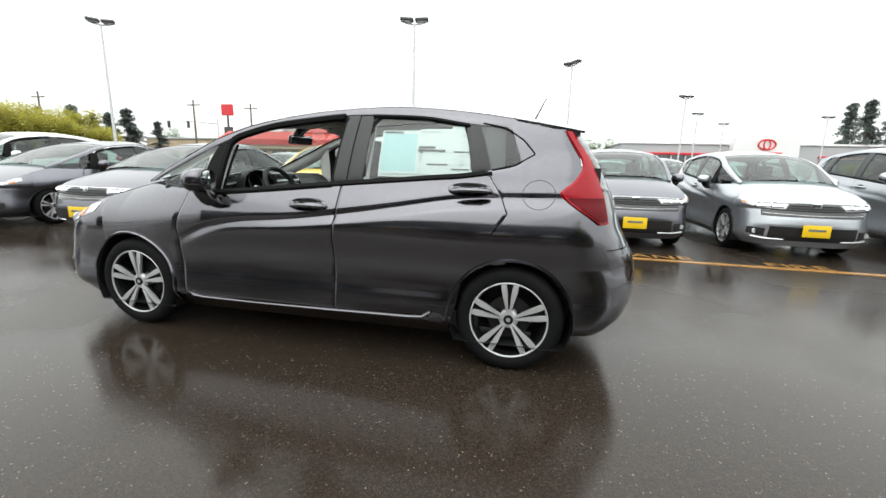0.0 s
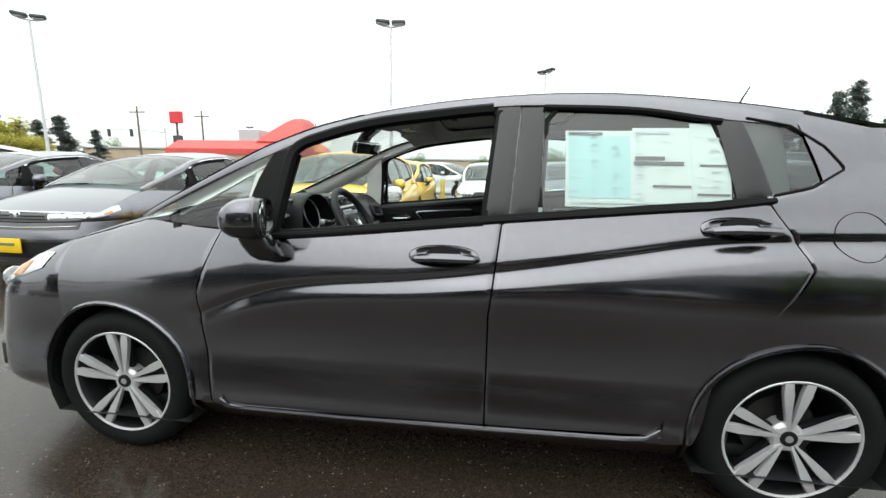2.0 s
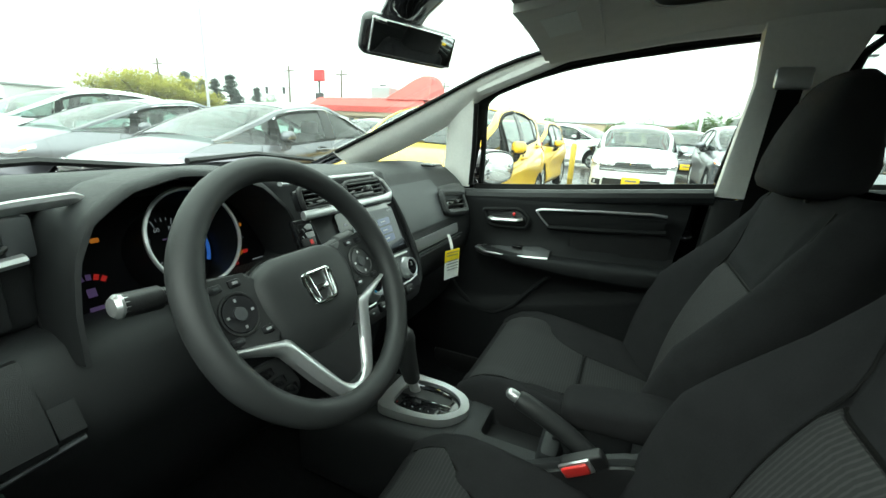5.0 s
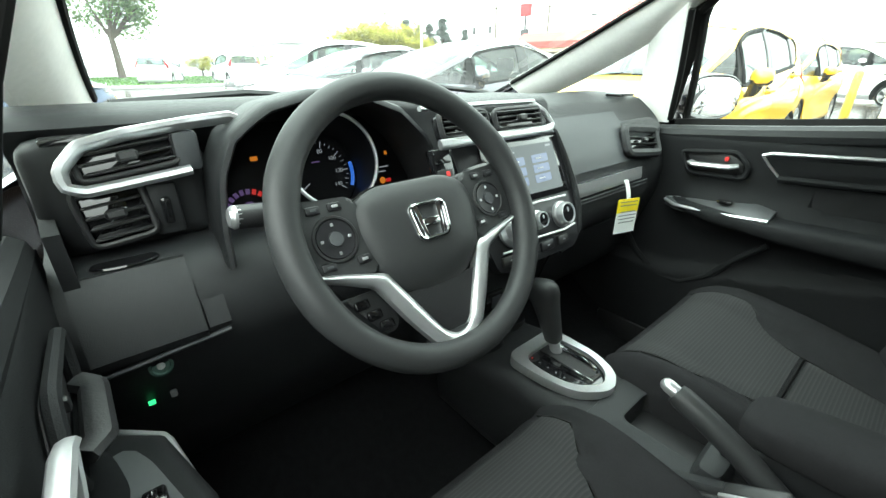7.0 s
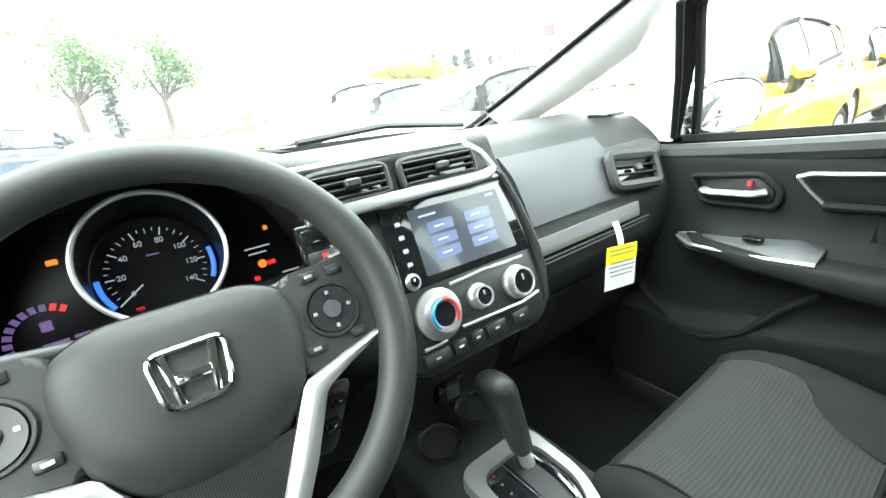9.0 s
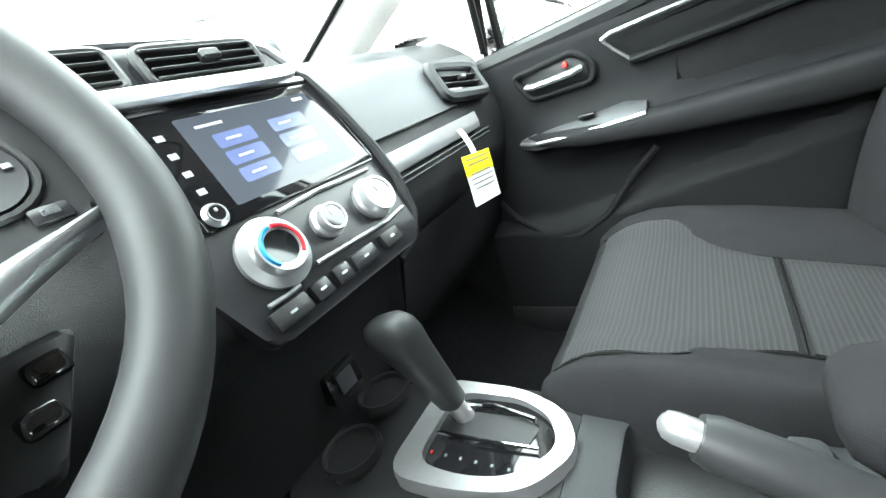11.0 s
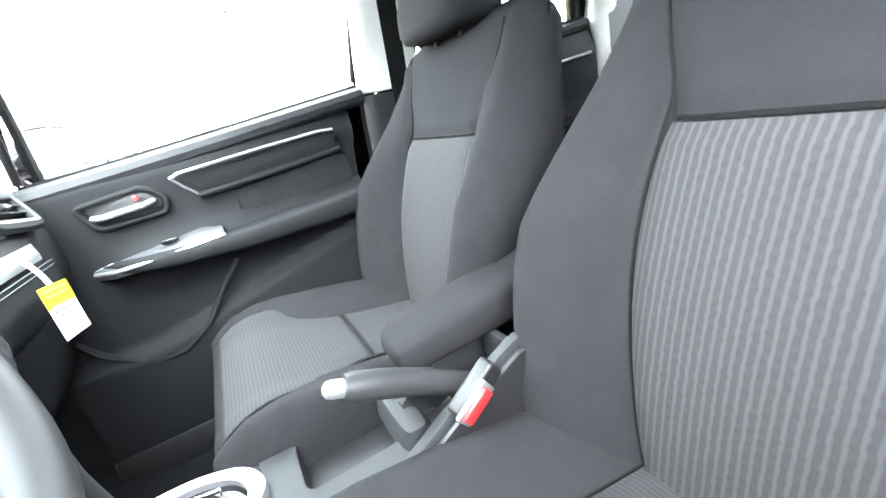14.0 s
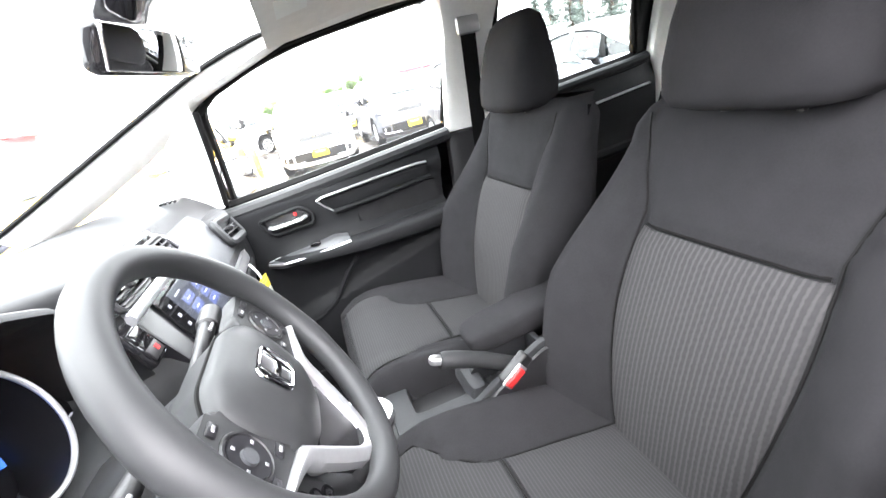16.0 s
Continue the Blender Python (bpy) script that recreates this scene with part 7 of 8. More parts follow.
def window_sheet():
    """Price sheets stuck inside the rear door glass."""
    rt = root("window_sticker", "white and pale blue price sheets on the window", "sticker")

    def sheet(name, x0, x1, z0, z1, mt, up, label=""):
        return part(name, shell(lambda u, v: (lambda x, z: Vector((x, HB.y(x, z) + 0.016 - up, z)))(x0 + (x1 - x0) * u, z0 + (z1 - z0) * v), 6, 6, (0, 0.0012, 0)), mt, rt, label)
    sheet("price_sheet", 0.475, 0.79, 1.075, 1.335, PAPER, 0.0, "white printed sheet")
    sheet("price_sheet", 0.70, 0.90, 1.083, 1.345, PAPER, 0.0015, "white printed sheet")
    sheet("price_sheet", 0.885, 1.005, 1.10, 1.36, PAPER, 0.003, "white printed sheet")
    sheet("tinted_field", 0.485, 0.69, 1.105, 1.315, PAPER_BLUE, 0.0016, "pale blue printed field")
    sheet("plain_mark", 0.485, 0.60, 1.318, 1.330, INK, 0.0022)
    for x0, x1, z in ((0.705, 0.80, 1.235), (0.70, 0.86, 1.218), (0.76, 0.88, 1.145), (0.49, 0.78, 1.088), (0.71, 0.82, 1.325), (0.94, 0.99, 1.305), (0.91, 0.995, 1.215), (0.90, 1.0, 1.12)):
        sheet("print_bar", x0, x1, z, z + (0.012 if 0.69 < x0 < 0.72 and z < 1.3 else 0.007), INK if z < 1.24 and x0 > 0.6 else PAPER_INK, 0.0052)
    rng = random.Random(4)
    for k in range(90):
        x0 = rng.choice((0.49, 0.56, 0.63, 0.71, 0.79, 0.90, 0.945))
        z = 1.10 + 0.0052 * (k % 45)
        sheet("print_line", x0, x0 + rng.uniform(0.010, 0.032), z, z + 0.0016, INK if rng.random() < 0.05 else PAPER_INK, 0.0050)


PAPER_INK = mat("pale_ink", (0.46, 0.53, 0.53), 0.7)
window_sheet()

# ---- parked cars on the lot ----
def shape_car(ob, fn):
    """Reshape a built car: every skin point through fn, wheels kept round and moved along."""
    done = set()
    for o in list(ob.children):
        if o.type == "MESH":
            for q in (o, *o.children_recursive):
                if q.data.name not in done:
                    done.add(q.data.name)
                    for v in q.data.vertices:
                        v.co = fn(*v.co)
        else:
            p = o.matrix_basis.translation.copy()
            n = fn(*p)
            o.matrix_basis.translation = (n[0], n[1], p.z if o.name.startswith("wheel") else n[2])


def sedan(x, y, z):
    zz = z * 0.945 if z > 0.62 else z * (1 - 0.055 * max(0, z - 0.2) / 0.42)
    if x > 0.45 and z > 1.0:
        zz -= 0.30 * (x - 0.45) * min(1, (z - 1.0) / 0.35)
    return (x * 1.13, y * 1.05, zz)


def suv(x, y, z):
    return (x * 1.07, y * 1.06, z * 1.07 if z > 0.62 else z * (1 + 0.07 * max(0, z - 0.2) / 0.42))


def van(x, y, z):
    return (x * 1.22, y * 1.16, z * 1.15 if z > 0.62 else z * (1 + 0.15 * max(0, z - 0.2) / 0.42))


KINDS = {"hatchback": None, "sedan": sedan, "crossover": suv, "minivan": van}
BUILT = {}
LOT = "cars parked on the lot"


def lot_car(kind, coat, colour, x, nose, turn=90.0, extra=""):
    """One parked car; turn 90 has its nose to -y."""
    key = (kind, colour)
    m = Matrix.Translation((x, nose, 0)) @ Matrix.Rotation(radians(turn), 4, "Z") @ Matrix.Translation((2.04 * {"sedan": 1.13, "crossover": 1.07, "minivan": 1.22}.get(kind, 1.0), 0, 0))
    if key in BUILT:
        return copy_thing(BUILT[key], m)
    ob = root(f"parked_{kind}", f"wet {colour} {kind} parked on the lot{extra}", "car", LOT)
    build_car(ob, LOT_BODY, coat, False, kind != "hatchback")
    if kind == "sedan":
        B = Body(HATCH)
        for s in (-1, 1):
            part("window_chrome", tube([(xx, s * (-B.y(xx, z) + 0.006), z) for xx, z in ((-0.56, 1.255), (-0.48, 1.295), (-0.26, 1.37), (0.0, 1.41), (0.3, 1.433), (0.73, 1.425), (1.0, 1.385), (1.25, 1.32))], 0.010, 6), CHROME, ob)
    if KINDS[kind]:
        shape_car(ob, KINDS[kind])
    ob.matrix_world = m
    BUILT[key] = ob
    return ob


lot_car("sedan", LOT_GREY, "dark grey", -7.30, 1.45)
lot_car("sedan", LOT_GREY, "dark grey", -4.65, 1.40)
lot_car("hatchback", YELLOW, "bright yellow", -2.05, 2.20)
lot_car("hatchback", YELLOW, "bright yellow", -2.40, 6.90)
lot_car("hatchback", LOT_GREY, "dark grey", 2.75, 3.40)
lot_car("hatchback", SILVER, "silver", 5.00, 3.45)
lot_car("crossover", SILVER, "silver", 7.45, 3.10)
lot_car("crossover", SILVER, "silver", 10.2, 3.20)
lot_car("hatchback", WHITE, "white", 0.00, 8.00)
lot_car("minivan", WHITE, "white", -0.25, 17.6, 150)
lot_car("crossover", LOT_GREY, "dark grey", 2.35, 9.30)
lot_car("hatchback", SILVER, "silver", 4.9, 9.2)
lot_car("sedan", SILVER, "silver", 7.6, 9.3)
lot_car("sedan", SILVER, "silver", -4.9, 8.0)
lot_car("crossover", WHITE, "white", -9.95, 1.9)
lot_car("sedan", SILVER, "silver", -7.5, 8.2)
lot_car("crossover", WHITE, "white", -10.2, 8.4)
lot_car("sedan", BLUE, "dark blue", -12.8, 0.15, -90)
lot_car("crossover", WHITE, "white", -33.0, 4.6, -20)
lot_car("minivan", WHITE, "white", -32.0, 7.6, 0)
lot_car("sedan", SILVER, "silver", -35.0, 11.0, 10)
lot_car("crossover", LOT_GREY, "dark grey", 1.6, 15.0)
lot_car("hatchback", WHITE, "white", 4.4, 15.2)
lot_car("sedan", SILVER, "silver", 7.4, 15.0)
# a row across the aisle, behind the walk, out of view, added for reflections
lot_car("crossover", LOT_GREY, "dark grey", 1.2, -8.2, -90)
lot_car("sedan", SILVER, "silver", 4.2, -8.4, -90)
lot_car("sedan", LOT_GREY, "dark grey", -1.8, -8.3, -90)

# ---- painted lines and words ----
thing("fire_lane_line", rbox((0, 2.76, 0.003), (26.0, 0.10, 0.006), 0.0), LINE_PAINT, "worn orange line along the fire lane", "line", "structure")


def ground_word(text, x, y, size):
    cu = bpy.data.curves.new("word", "FONT")
    cu.body, cu.size, cu.extrude = text, size, 0.001
    tmp = new("word", cu)
    bpy.context.view_layer.update()
    me = bpy.data.meshes.new_from_object(tmp.evaluated_get(bpy.context.evaluated_depsgraph_get()))
    bpy.data.objects.remove(tmp)
    me.materials.clear()
    me.materials.append(LINE_PAINT)
    ob = tagged(new("painted_word", me), f"worn orange word {text} on the asphalt", "lettering", kind="structure")
    ob.matrix_world = Matrix.Translation((x, y, 0.003)) @ Matrix.Diagonal((1.35, 1, 1, 1))


ground_word("LANE", 2.45, 2.90, 0.30)
ground_word("FIRE", 4.25, 2.86, 0.30)
ground_word("FIRE LANE", -5.6, 2.9, 0.30)
for k_ in (0, 1, 2, 3, 7, 8):
    thing("stall_line", rbox((-8.6 + 2.65 * k_, 5.6, 0.003), (0.09, 5.0, 0.006), 0.0), LINE_YELLOW, "worn yellow stall line", "line", "structure")

# ---- lamp posts ----
LAMP_GREY = mat("galvanised_grey", (0.62, 0.63, 0.64), 0.5, 0.3, vary=0.1, scale=6)
LAMP_DARK = mat("lamp_head_dark", (0.06, 0.06, 0.065), 0.45, 0.2, vary=0.1)
CONCRETE = mat("concrete", (0.40, 0.39, 0.37), 0.85, vary=0.2, scale=5, bump=0.4, bscale=60)


def lamp_post(h, turn):
    ob = root("lamp_post", "tall grey lot lamp post with twin heads", "lamp post", "lamp posts of the lot")
    part("base", lathe([(0.30, 0.0), (0.30, 0.7), (0.27, 0.75), (0.0005, 0.75)], 20), CONCRETE, ob)
    part("pole", lathe([(0.075, 0.75), (0.062, h * 0.5), (0.05, h - 0.1), (0.0005, h - 0.1)], 14), LAMP_GREY, ob)
    part("arm", tube([(-0.55, 0, h - 0.02), (-0.3, 0, h - 0.10), (0.0, 0, h - 0.14), (0.3, 0, h - 0.10), (0.55, 0, h - 0.02)], 0.035, 8), LAMP_GREY, ob)
    for s in (-1, 1):
        hd = part("lamp_head", rbox((s * 0.68, 0, h + 0.02), (0.56, 0.34, 0.14), 0.05, 3, Matrix.Rotation(radians(-3 * s), 4, "Y")), LAMP_DARK, ob)
        part("lens", rbox((s * 0.68, 0, h - 0.06), (0.40, 0.26, 0.03), 0.01, 1, Matrix.Rotation(radians(-3 * s), 4, "Y")), CLEAR_LENS, hd)
    ob.matrix_world = Matrix.Rotation(radians(turn), 4, "Z")
    return ob


lp = lamp_post(7.0, 0)
lp.matrix_world = Matrix.Translation((-4.2, 15.2, 0)) @ Matrix.Rotation(radians(12), 4, "Z")
for x_, y_, tn in ((-20.6, 15.2, 40), (2.75, 23.5, -50), (17.1, 47.5, 10), (30.5, 50.5, 0), (23.5, 58.0, 0), (40.0, 52.0, 0), (-38, 60, 0), (12.5, 36, 20)):
    lc = copy_thing(lp, Matrix.Translation((x_, y_, 0)) @ Matrix.Rotation(radians(tn), 4, "Z"))
    lc.scale = (1, 1, 1.10 if x_ < -15 else 1.0)


# ---- buildings ----
PANEL_GREY = mat("grey_cladding", (0.45, 0.46, 0.47), 0.5, 0.2, vary=0.08, scale=0.6)
PANEL_WHITE = mat("white_cladding", (0.80, 0.80, 0.79), 0.45, vary=0.05, scale=0.8)
BRAND_RED = mat("red_cladding", (0.62, 0.03, 0.04), 0.4, vary=0.08)
ROOF_RED = mat("red_metal_roof", (0.60, 0.07, 0.06), 0.4, vary=0.15, scale=1.5)
BEIGE = mat("beige_render", (0.50, 0.40, 0.28), 0.85, vary=0.15, scale=1.0)
DARK_GLASS = mat("dark_window_glass", (0.03, 0.04, 0.045), 0.08, coat=0.5)


def showroom():
    ob = root("car_showroom", "low grey and white car showroom with red bands", "building")
    part("wall", rbox((29.0, 68.0, 2.3), (34.0, 16.0, 4.6), 0.05, 1), PANEL_GREY, ob)
    part("roof_edge", rbox((29.0, 68.0, 4.7), (34.4, 16.4, 0.25), 0.05, 1), PANEL_WHITE, ob)
    pt = part("portal", rbox((28.9, 59.4, 2.75), (7.4, 1.6, 5.5), 0.08, 1), PANEL_WHITE, ob, "white entrance portal")
    part("logo_ring", tube([(28.9 + 0.95 * math.cos(a), 58.55, 4.6 + 0.62 * math.sin(a)) for a in [2 * math.pi * k / 32 for k in range(32)]], 0.10, 6, True), BRAND_RED, pt)
    part("logo_ring", tube([(28.9 + 0.36 * math.cos(a), 58.5, 4.6 + 0.58 * math.sin(a)) for a in [2 * math.pi * k / 32 for k in range(32)]], 0.08, 6, True), BRAND_RED, pt)
    part("name_bar", rbox((28.9, 58.55, 3.45), (3.6, 0.1, 0.45), 0.02), BRAND_RED, pt)
    part("entrance", rbox((28.9, 58.6, 1.2), (4.4, 0.2, 2.4), 0.02), DARK_GLASS, pt)
    part("red_band", rbox((21.0, 59.85, 3.35), (12.6, 0.3, 0.28), 0.02), BRAND_RED, ob)
    part("red_band", rbox((40.2, 59.85, 3.2), (9.6, 0.3, 0.28), 0.02), BRAND_RED, ob)
    for k in range(7):
        wd = part("window", rbox((15.8 + 1.75 * k, 59.95, 1.75), (1.6, 0.12, 2.7), 0.02), DARK_GLASS, ob)
        part("mullion", rbox((15.8 + 1.75 * k + 0.86, 59.9, 1.75), (0.1, 0.2, 2.8), 0.01), PANEL_WHITE, wd)
    for k in range(5):
        part("window", rbox((36.4 + 1.9 * k, 59.95, 1.75), (1.7, 0.12, 2.5), 0.02), DARK_GLASS, ob)


def diner():
    ob = root("red_roof_restaurant", "low beige restaurant with bright red roofs", "building")
    part("wall", rbox((-27.5, 44.0, 1.4), (14.0, 8.0, 2.8), 0.05, 1), BEIGE, ob)
    part("roof", prism([(-35.2, 39.4), (-20.0, 39.4), (-20.0, 48.6), (-35.2, 48.6)], 1.5, Matrix.Translation((0, 0, 2.8)), 0.9, 1), ROOF_RED, ob)
    tw = part("roof_tower", loft([[(a_, 40.0 + i_, z_), (b_, 40.0 + i_, z_), (b_, 45.0 - i_, z_), (a_, 45.0 - i_, z_)] for a_, b_, i_, z_ in ((-25.2, -20.0, 0.0, 4.2), (-24.6, -20.1, 0.3, 4.7), (-22.3, -20.3, 1.2, 6.3), (-21.6, -20.6, 1.7, 6.7))]), ROOF_RED, ob)
    part("roof_unit", rbox((-26.5, 42.0, 4.9), (2.4, 2.0, 1.2), 0.05, 1), PANEL_GREY, ob)
    part("parapet", rbox((-27.5, 39.7, 2.6), (14.4, 0.3, 0.5), 0.03, 1), BEIGE, ob)
    for k in range(5):
        part("window", rbox((-32.6 + 2.5 * k, 39.95, 1.5), (1.7, 0.15, 1.3), 0.02), DARK_GLASS, ob)


showroom()
diner()
for x_, y_, w_, h_, mt_, tx_ in ((-52, 62, 26, 4.2, BEIGE, "beige"), (-8, 80, 30, 3.6, BEIGE, "beige"), (5, 95, 22, 4.0, PANEL_GREY, "grey"), (-75, 30, 14, 4.0, PANEL_WHITE, "white"), (62, 70, 20, 5.0, PANEL_GREY, "grey")):
    b_ = root("low_building", f"plain {tx_} commercial building in the distance", "building")
    part("wall", rbox((x_, y_, h_ / 2), (w_, 9, h_), 0.05, 1), mt_, b_)
    part("roof_edge", rbox((x_, y_, h_ + 0.12), (w_ + 0.4, 9.4, 0.3), 0.05, 1), PANEL_GREY, b_)
    for k_ in range(int(w_ // 3.5)):
        part("window", rbox((x_ - w_ / 2 + 2 + 3.5 * k_, y_ - 4.5, 1.7), (2.0, 0.15, 1.5), 0.02), DARK_GLASS, b_)

# sign on a pole, utility poles with wires, signals, bollards
sg = root("pole_sign", "red box sign on a tall dark pole", "sign")
part("post", lathe([(0.14, 0.0), (0.11, 7.2), (0.0005, 7.2)], 10), LAMP_DARK, sg)
part("sign_box", rbox((0, 0, 7.0), (1.5, 0.4, 1.3), 0.06, 1), BRAND_RED, sg)
part("sign_box", rbox((0, 0, 4.4), (1.1, 0.35, 1.2), 0.06, 1), LAMP_DARK, sg)
sg.matrix_world = Matrix.Translation((-36.5, 43.0, 0))
WOODP = mat("weathered_pole_wood", (0.16, 0.13, 0.10), 0.9, vary=0.3, scale=4)
for x_, y_ in ((-46, 48), (-40, 52), (-30, 66), (-62, 40)):
    up_ = root("utility_pole", "weathered wooden utility pole with crossarm", "utility pole", "utility poles")
    part("pole", lathe([(0.16, 0.0), (0.10, 9.0), (0.0005, 9.0)], 8), WOODP, up_)
    part("crossarm", rbox((0, 0, 8.3), (2.2, 0.12, 0.14), 0.02, 1), WOODP, up_)
    up_.matrix_world = Matrix.Translation((x_, y_, 0))
ts = root("traffic_signal", "traffic signal on a long grey mast arm", "traffic signal")
part("pole", lathe([(0.13, 0.0), (0.09, 6.6), (0.0005, 6.6)], 10), LAMP_GREY, ts)
part("mast_arm", tube([(0, 0, 6.0), (-4, 0, 6.3), (-9, 0, 6.4)], [0.09, 0.07, 0.05], 8), LAMP_GREY, ts)
for k_ in range(2):
    part("signal_head", rbox((-5 - 3.4 * k_, 0, 5.9), (0.35, 0.3, 1.0), 0.05, 1), LAMP_DARK, ts)
ts.matrix_world = Matrix.Translation((-44, 50, 0))
for x_ in (-0.9, -1.6):
    bl = thing("bollard", lathe([(0.08, 0.0), (0.08, 0.95), (0.06, 1.0), (0.0005, 1.02)], 16), LINE_YELLOW, "yellow steel bollard on the lot", "bollard", group="bollards")
    bl.matrix_world = Matrix.Translation((x_, 12.0, 0))

# ---- trees and hedges ----
BARK = mat("bark", (0.09, 0.07, 0.055), 0.95, vary=0.3, scale=8)


def leaf_mat(name, a, b):
    m = mat(name, a, 0.7, spec=0.2)
    n, l = m.node_tree.nodes, m.node_tree.links
    g, x = n.new("ShaderNodeNewGeometry"), n.new("ShaderNodeMix")
    x.data_type = "RGBA"
    x.inputs[6].default_value, x.inputs[7].default_value = (*a, 1), (*b, 1)
    l.new(g.outputs["Random Per Island"], x.inputs[0]), l.new(x.outputs[2], n["Principled BSDF"].inputs["Base Color"])
    t, y = n.new("ShaderNodeBsdfTranslucent"), n.new("ShaderNodeMixShader")
    y.inputs[0].default_value = 0.45
    l.new(x.outputs[2], t.inputs[0]), l.new(n["Principled BSDF"].outputs[0], y.inputs[1]), l.new(t.outputs[0], y.inputs[2])
    l.new(y.outputs[0], n["Material Output"].inputs[0])
    return m


# needles paled and greyed: distance haze is mixed into their colour
CONIFER = leaf_mat("hazed_conifer_needles", (0.14, 0.17, 0.155), (0.21, 0.24, 0.22))
GREEN = leaf_mat("green_leaves", (0.08, 0.15, 0.05), (0.18, 0.28, 0.09))
GOLD = leaf_mat("turning_leaves", (0.36, 0.37, 0.07), (0.52, 0.46, 0.11))
GRASSM = leaf_mat("grass_blades", (0.05, 0.13, 0.02), (0.12, 0.24, 0.05))


def leaves(points, size, rng, droop=0.0):
    """Small bent leaves at the given points."""
    vs, fs = [], []
    for p in points:
        a, b = rng.uniform(0, 2 * math.pi), rng.uniform(-0.7, 0.7) - droop
        d = Vector((math.cos(a) * math.cos(b), math.sin(a) * math.cos(b), math.sin(b)))
        w = d.cross(Vector((0, 0, 1))).normalized() * rng.uniform(0.25, 0.5)
        s = size * rng.uniform(0.6, 1.4)
        k = len(vs)
        p = Vector(p)
        vs += [tuple(p), tuple(p + (d * 0.5 + w) * s), tuple(p + (d - Vector((0, 0, 0.15))) * s), tuple(p + (d * 0.5 - w) * s)]
        fs.append((k, k + 1, k + 2, k + 3))
    return vs, fs


def conifer(seed):
    rng = random.Random(seed)
    ob = root("conifer", "tall dark green conifer with ragged outline", "tree", "trees round the lot")
    h = 10.0
    part("trunk", lathe([(0.28, 0.0), (0.18, h * 0.5), (0.03, h * 0.98), (0.0005, h)], 9), BARK, ob)
    limbs, pts = [], []
    for k in range(70):
        z = 0.9 + (h - 1.2) * (k / 70)**0.95
        L = (1 - z / h) * 2.6 * rng.uniform(0.6, 1.2) + 0.25
        a = rng.uniform(0, 2 * math.pi)
        e = Vector((math.cos(a) * L, math.sin(a) * L, z - 0.25 * L * rng.uniform(0.3, 1.3)))
        limbs.append(tube([(0, 0, z), e * 0.5 + Vector((0, 0, z)) * 0.5 + Vector((0, 0, 0.05)), e], [0.03, 0.02, 0.008], 4))
        for j in range(120):
            t = rng.uniform(0.1, 1.05)
            pts.append(Vector((0, 0, z)).lerp(e, t) + Vector((rng.gauss(0, 0.16), rng.gauss(0, 0.16), rng.gauss(-0.05, 0.12))))
    part("branchwork", join(*limbs), BARK, ob)["kind"] = "stuff"
    part("crown", leaves(pts, 0.22, rng, 0.35), CONIFER, ob)["kind"] = "stuff"
    return ob


def broadleaf(seed, material, label, flat=1.0):
    rng = random.Random(seed)
    ob = root("broadleaf_tree", label, "tree", "trees round the lot")
    part("trunk", tube([(0, 0, 0), (0.05, 0.02, 1.0), (0.0, 0.0, 2.0)], [0.20, 0.15, 0.12], 9), BARK, ob)
    limbs, pts = [], []
    for k in range(16):
        a, r, z = rng.uniform(0, 2 * math.pi), rng.uniform(0.5, 1.9), rng.uniform(2.2, 4.6)
        c = Vector((math.cos(a) * r, math.sin(a) * r, z * flat))
        limbs.append(tube([(0, 0, 1.6 * flat), c * 0.5 + Vector((0, 0, 0.9 * flat)), c], [0.07, 0.045, 0.015], 5))
        for j in range(330):
            d = Vector((rng.gauss(0, 1), rng.gauss(0, 1), rng.gauss(0, 0.8))).normalized() * rng.uniform(0.3, 1.0)**0.5 * 0.85
            pts.append(c + d)
    part("branchwork", join(*limbs), BARK, ob)["kind"] = "stuff"
    part("crown", leaves(pts, 0.17, rng), material, ob)["kind"] = "stuff"
    return ob


def at_(x, y, s, tn=0.0, sz=None):
    return Matrix.Translation((x, y, 0)) @ Matrix.Rotation(radians(tn), 4, "Z") @ Matrix.Diagonal((s, s, sz or s, 1))


def put(ob, x, y, s, tn=0.0, sz=None):
    c = copy_thing(ob, at_(x, y, 1, tn))
    c.scale = (s, s, sz or s)
    return c


cf = [conifer(3), conifer(8)]
gr_, gd_ = broadleaf(5, GREEN, "round green broadleaf tree on the verge"), broadleaf(9, GOLD, "spreading tree with yellow-green autumn leaves", 0.8)
cf[0].location, cf[1].location = (-56.5, 47.0, 0), (-61.0, 48.0, 0)
cf[0].scale, cf[1].scale = (1.2, 1.2, 0.8), (1.15, 1.15, 0.76)
gr_.location, gd_.location = (-40.0, 2.7, 0), (-50.0, 33.0, 0)
gr_.scale, gd_.scale = (1.35, 1.35, 1.70), (1.3, 1.3, 1.25)
for k_, (x_, y_, s_) in enumerate(((-54.5, 50, 0.62), (-59, 50, 0.6), (-64, 48, 0.72), (-66.5, 47, 0.8), (-69, 49, 0.85), (-73, 47, 0.8), (40.5, 61, 0.9), (43.5, 60, 1.1), (47, 62, 1.25), (51, 60, 1.2), (56, 66, 1.3), (45, 72, 1.0), (-40.5, -0.6, 0.42), (10.0, -44, 0.5), (5.0, -42, 0.45), (-3.0, -46, 0.45))):
    put(cf[k_ % 2], x_, y_, s_ * (1.15 if x_ > 30 else 1.35), 47 * k_, s_ * (1.18 if x_ > 30 else 1.05))
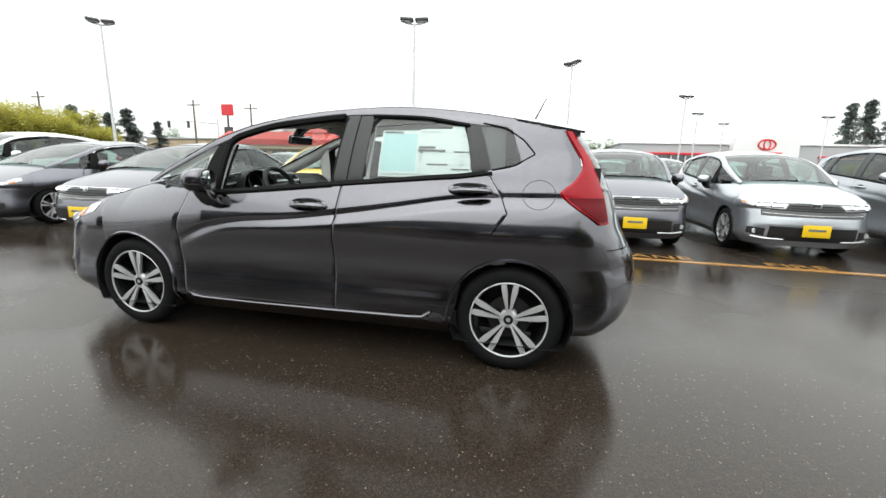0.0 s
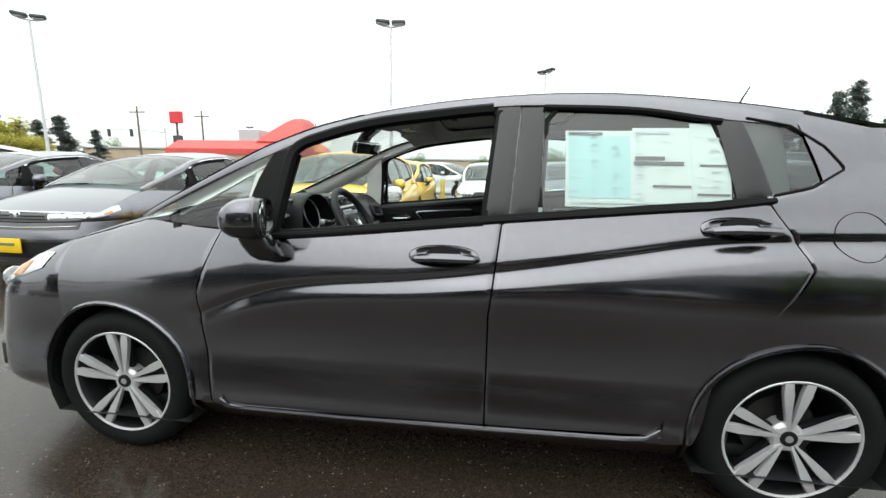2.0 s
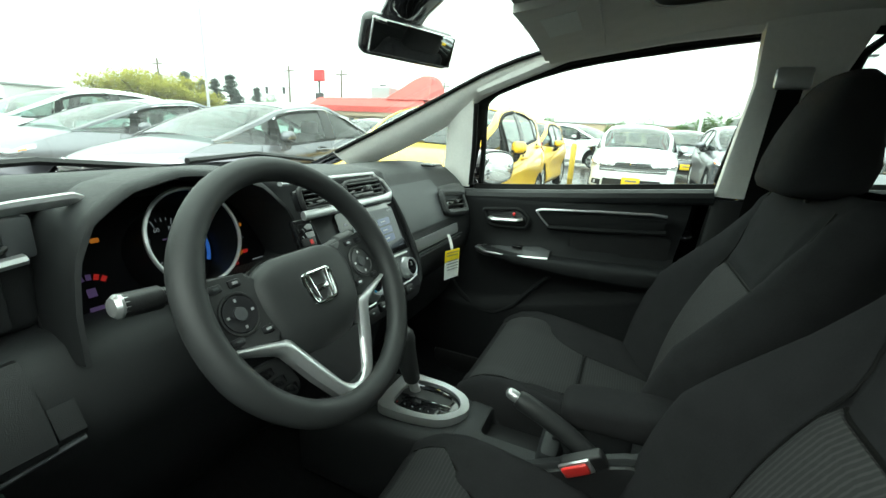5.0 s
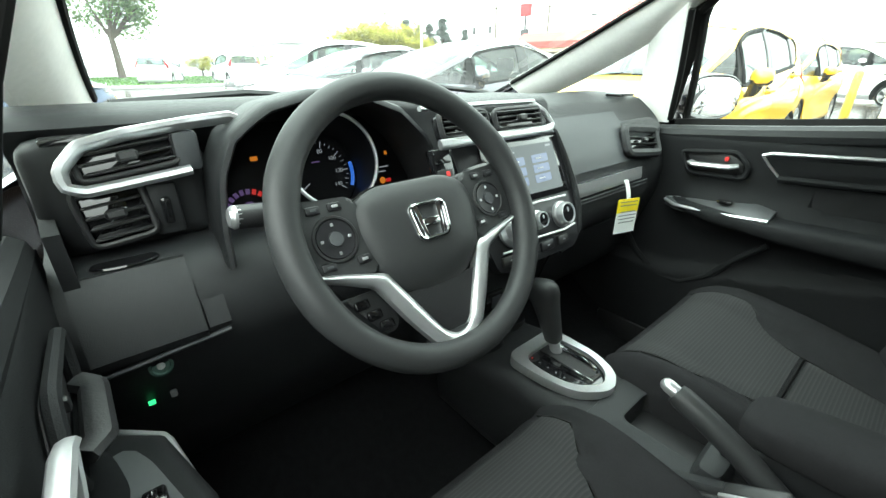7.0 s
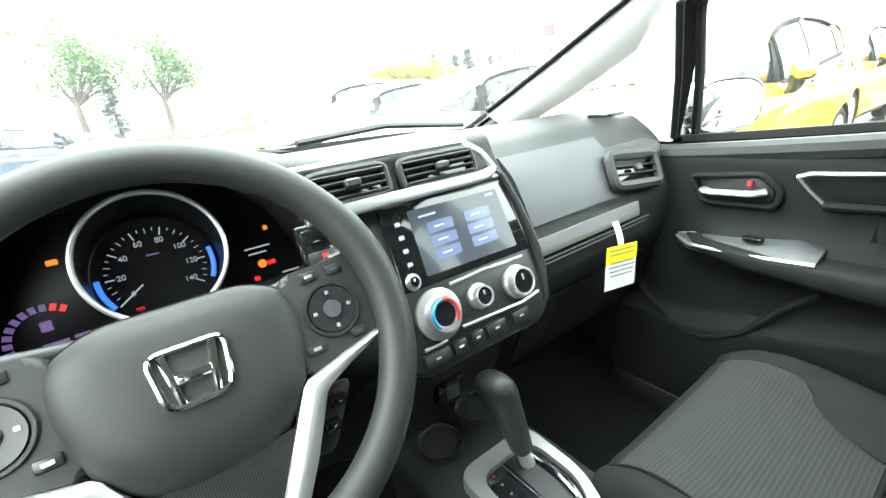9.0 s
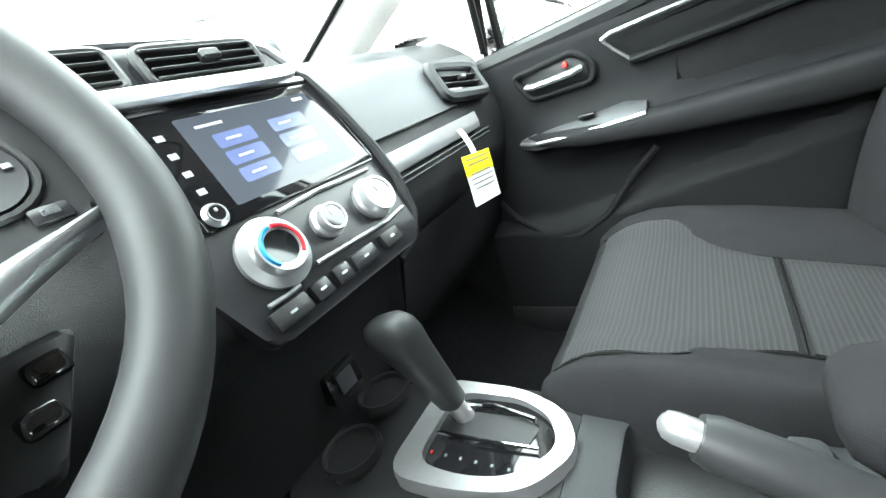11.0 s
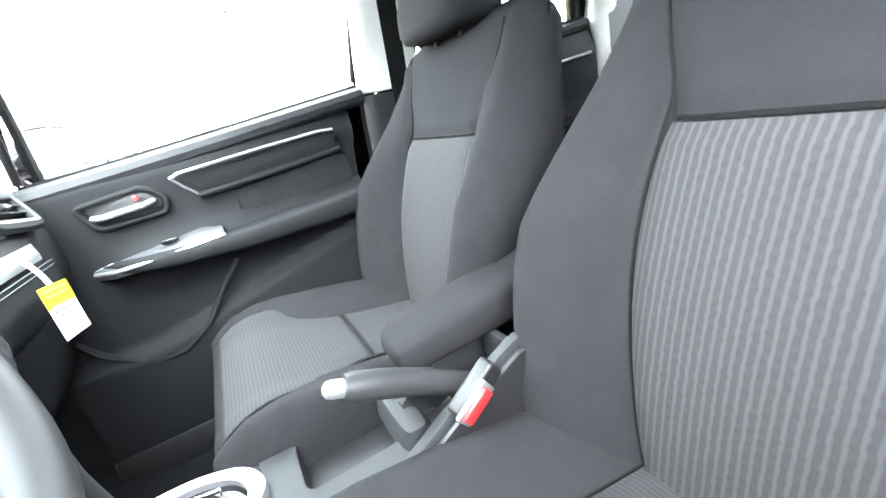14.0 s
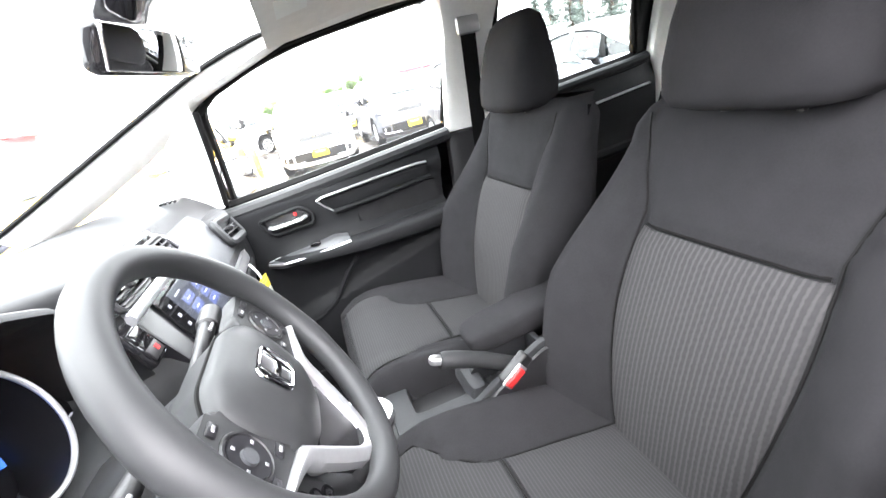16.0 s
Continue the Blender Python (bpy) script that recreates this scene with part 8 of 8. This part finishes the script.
for k_, (x_, y_, s_, sz_) in enumerate(((-54, 33, 1.7, 1.5), (-47, 34, 1.2, 1.0), (-58.5, 34, 1.8, 1.6), (-51, 37, 1.6, 1.5), (-63, 35, 1.7, 1.5), (-40, 11, 0.7, 0.48), (-41, 14, 0.8, 0.42), (-42, 8.5, 0.6, 0.46))):
    put(gd_, x_, y_, s_, 80 * k_, sz_)
for k_, (x_, y_, s_) in enumerate(((-40, -2.6, 1.5), (10, 70, 1.1), (13, 72, 1.15), (16, 73, 1.1), (7, 74, 1.0), (-3, 66, 0.8), (-14, 70, 0.9), (20, 82, 1.2), (37, 56, 0.55), (1.5, 62, 0.8), (-62, 60, 1.2))):
    put(gr_ if k_ != 8 else gd_, x_, y_, s_, 33 * k_, s_ * 1.18 if x_ == -40 else None)

# trees out of view behind the walk, mirrored in the wet doors
for k_, (x_, y_, s_) in enumerate(((-18.5, -17.0, 0.9), (-7.0, -24.0, 1.2), (-1.5, -25.5, 1.35), (4.2, -24.8, 1.2), (9.5, -11.2, 0.95), (13.5, -11.0, 0.85))):
    put(gr_, x_, y_, s_, 71 * k_)
# building added out of view to darken what doors and wet ground mirror
sh_ = root("service_building", "long low dark building with dark windows, unseen, added to darken reflections", "building")
part("wall", rbox((5.0, -17.2, 2.2), (40.0, 8.0, 4.4), 0.05, 1), mat("dark_cladding", (0.13, 0.13, 0.136), 0.6, vary=0.15, scale=0.7), sh_)
part("roof_edge", rbox((5.0, -17.2, 4.5), (40.4, 8.4, 0.25), 0.05, 1), mat("dark_roof_edge", (0.09, 0.09, 0.095), 0.5, vary=0.1), sh_)
for k_ in range(9):
    part("window", rbox((-12.6 + 4.4 * k_, -13.15, 1.7), (3.5, 0.15, 2.7), 0.02), DARK_GLASS, sh_)

# verge with grass, and its kerb
rngg = random.Random(12)
thing("verge", grid(lambda u, v: (-44 + 17 * u, -22 + 31 * v, 0.13 + 0.05 * math.sin(5 * u) * math.sin(7 * v)), 12, 20), mat("verge_soil", (0.05, 0.09, 0.025), 0.95, vary=0.3, scale=2), "grassy verge beside the lot", "verge", "structure")
thing("kerb", rbox((-26.9, -6.5, 0.08), (0.2, 31.0, 0.16), 0.03, 2), CONCRETE, "pale concrete kerb of the verge", "kerb", "structure")
thing("grass", leaves([(rngg.uniform(-44, -27.1), rngg.uniform(-12, 9), 0.13) for k_ in range(9000)], 0.16, rngg, -0.9), GRASSM, "short green grass on the verge", "grass", "stuff")
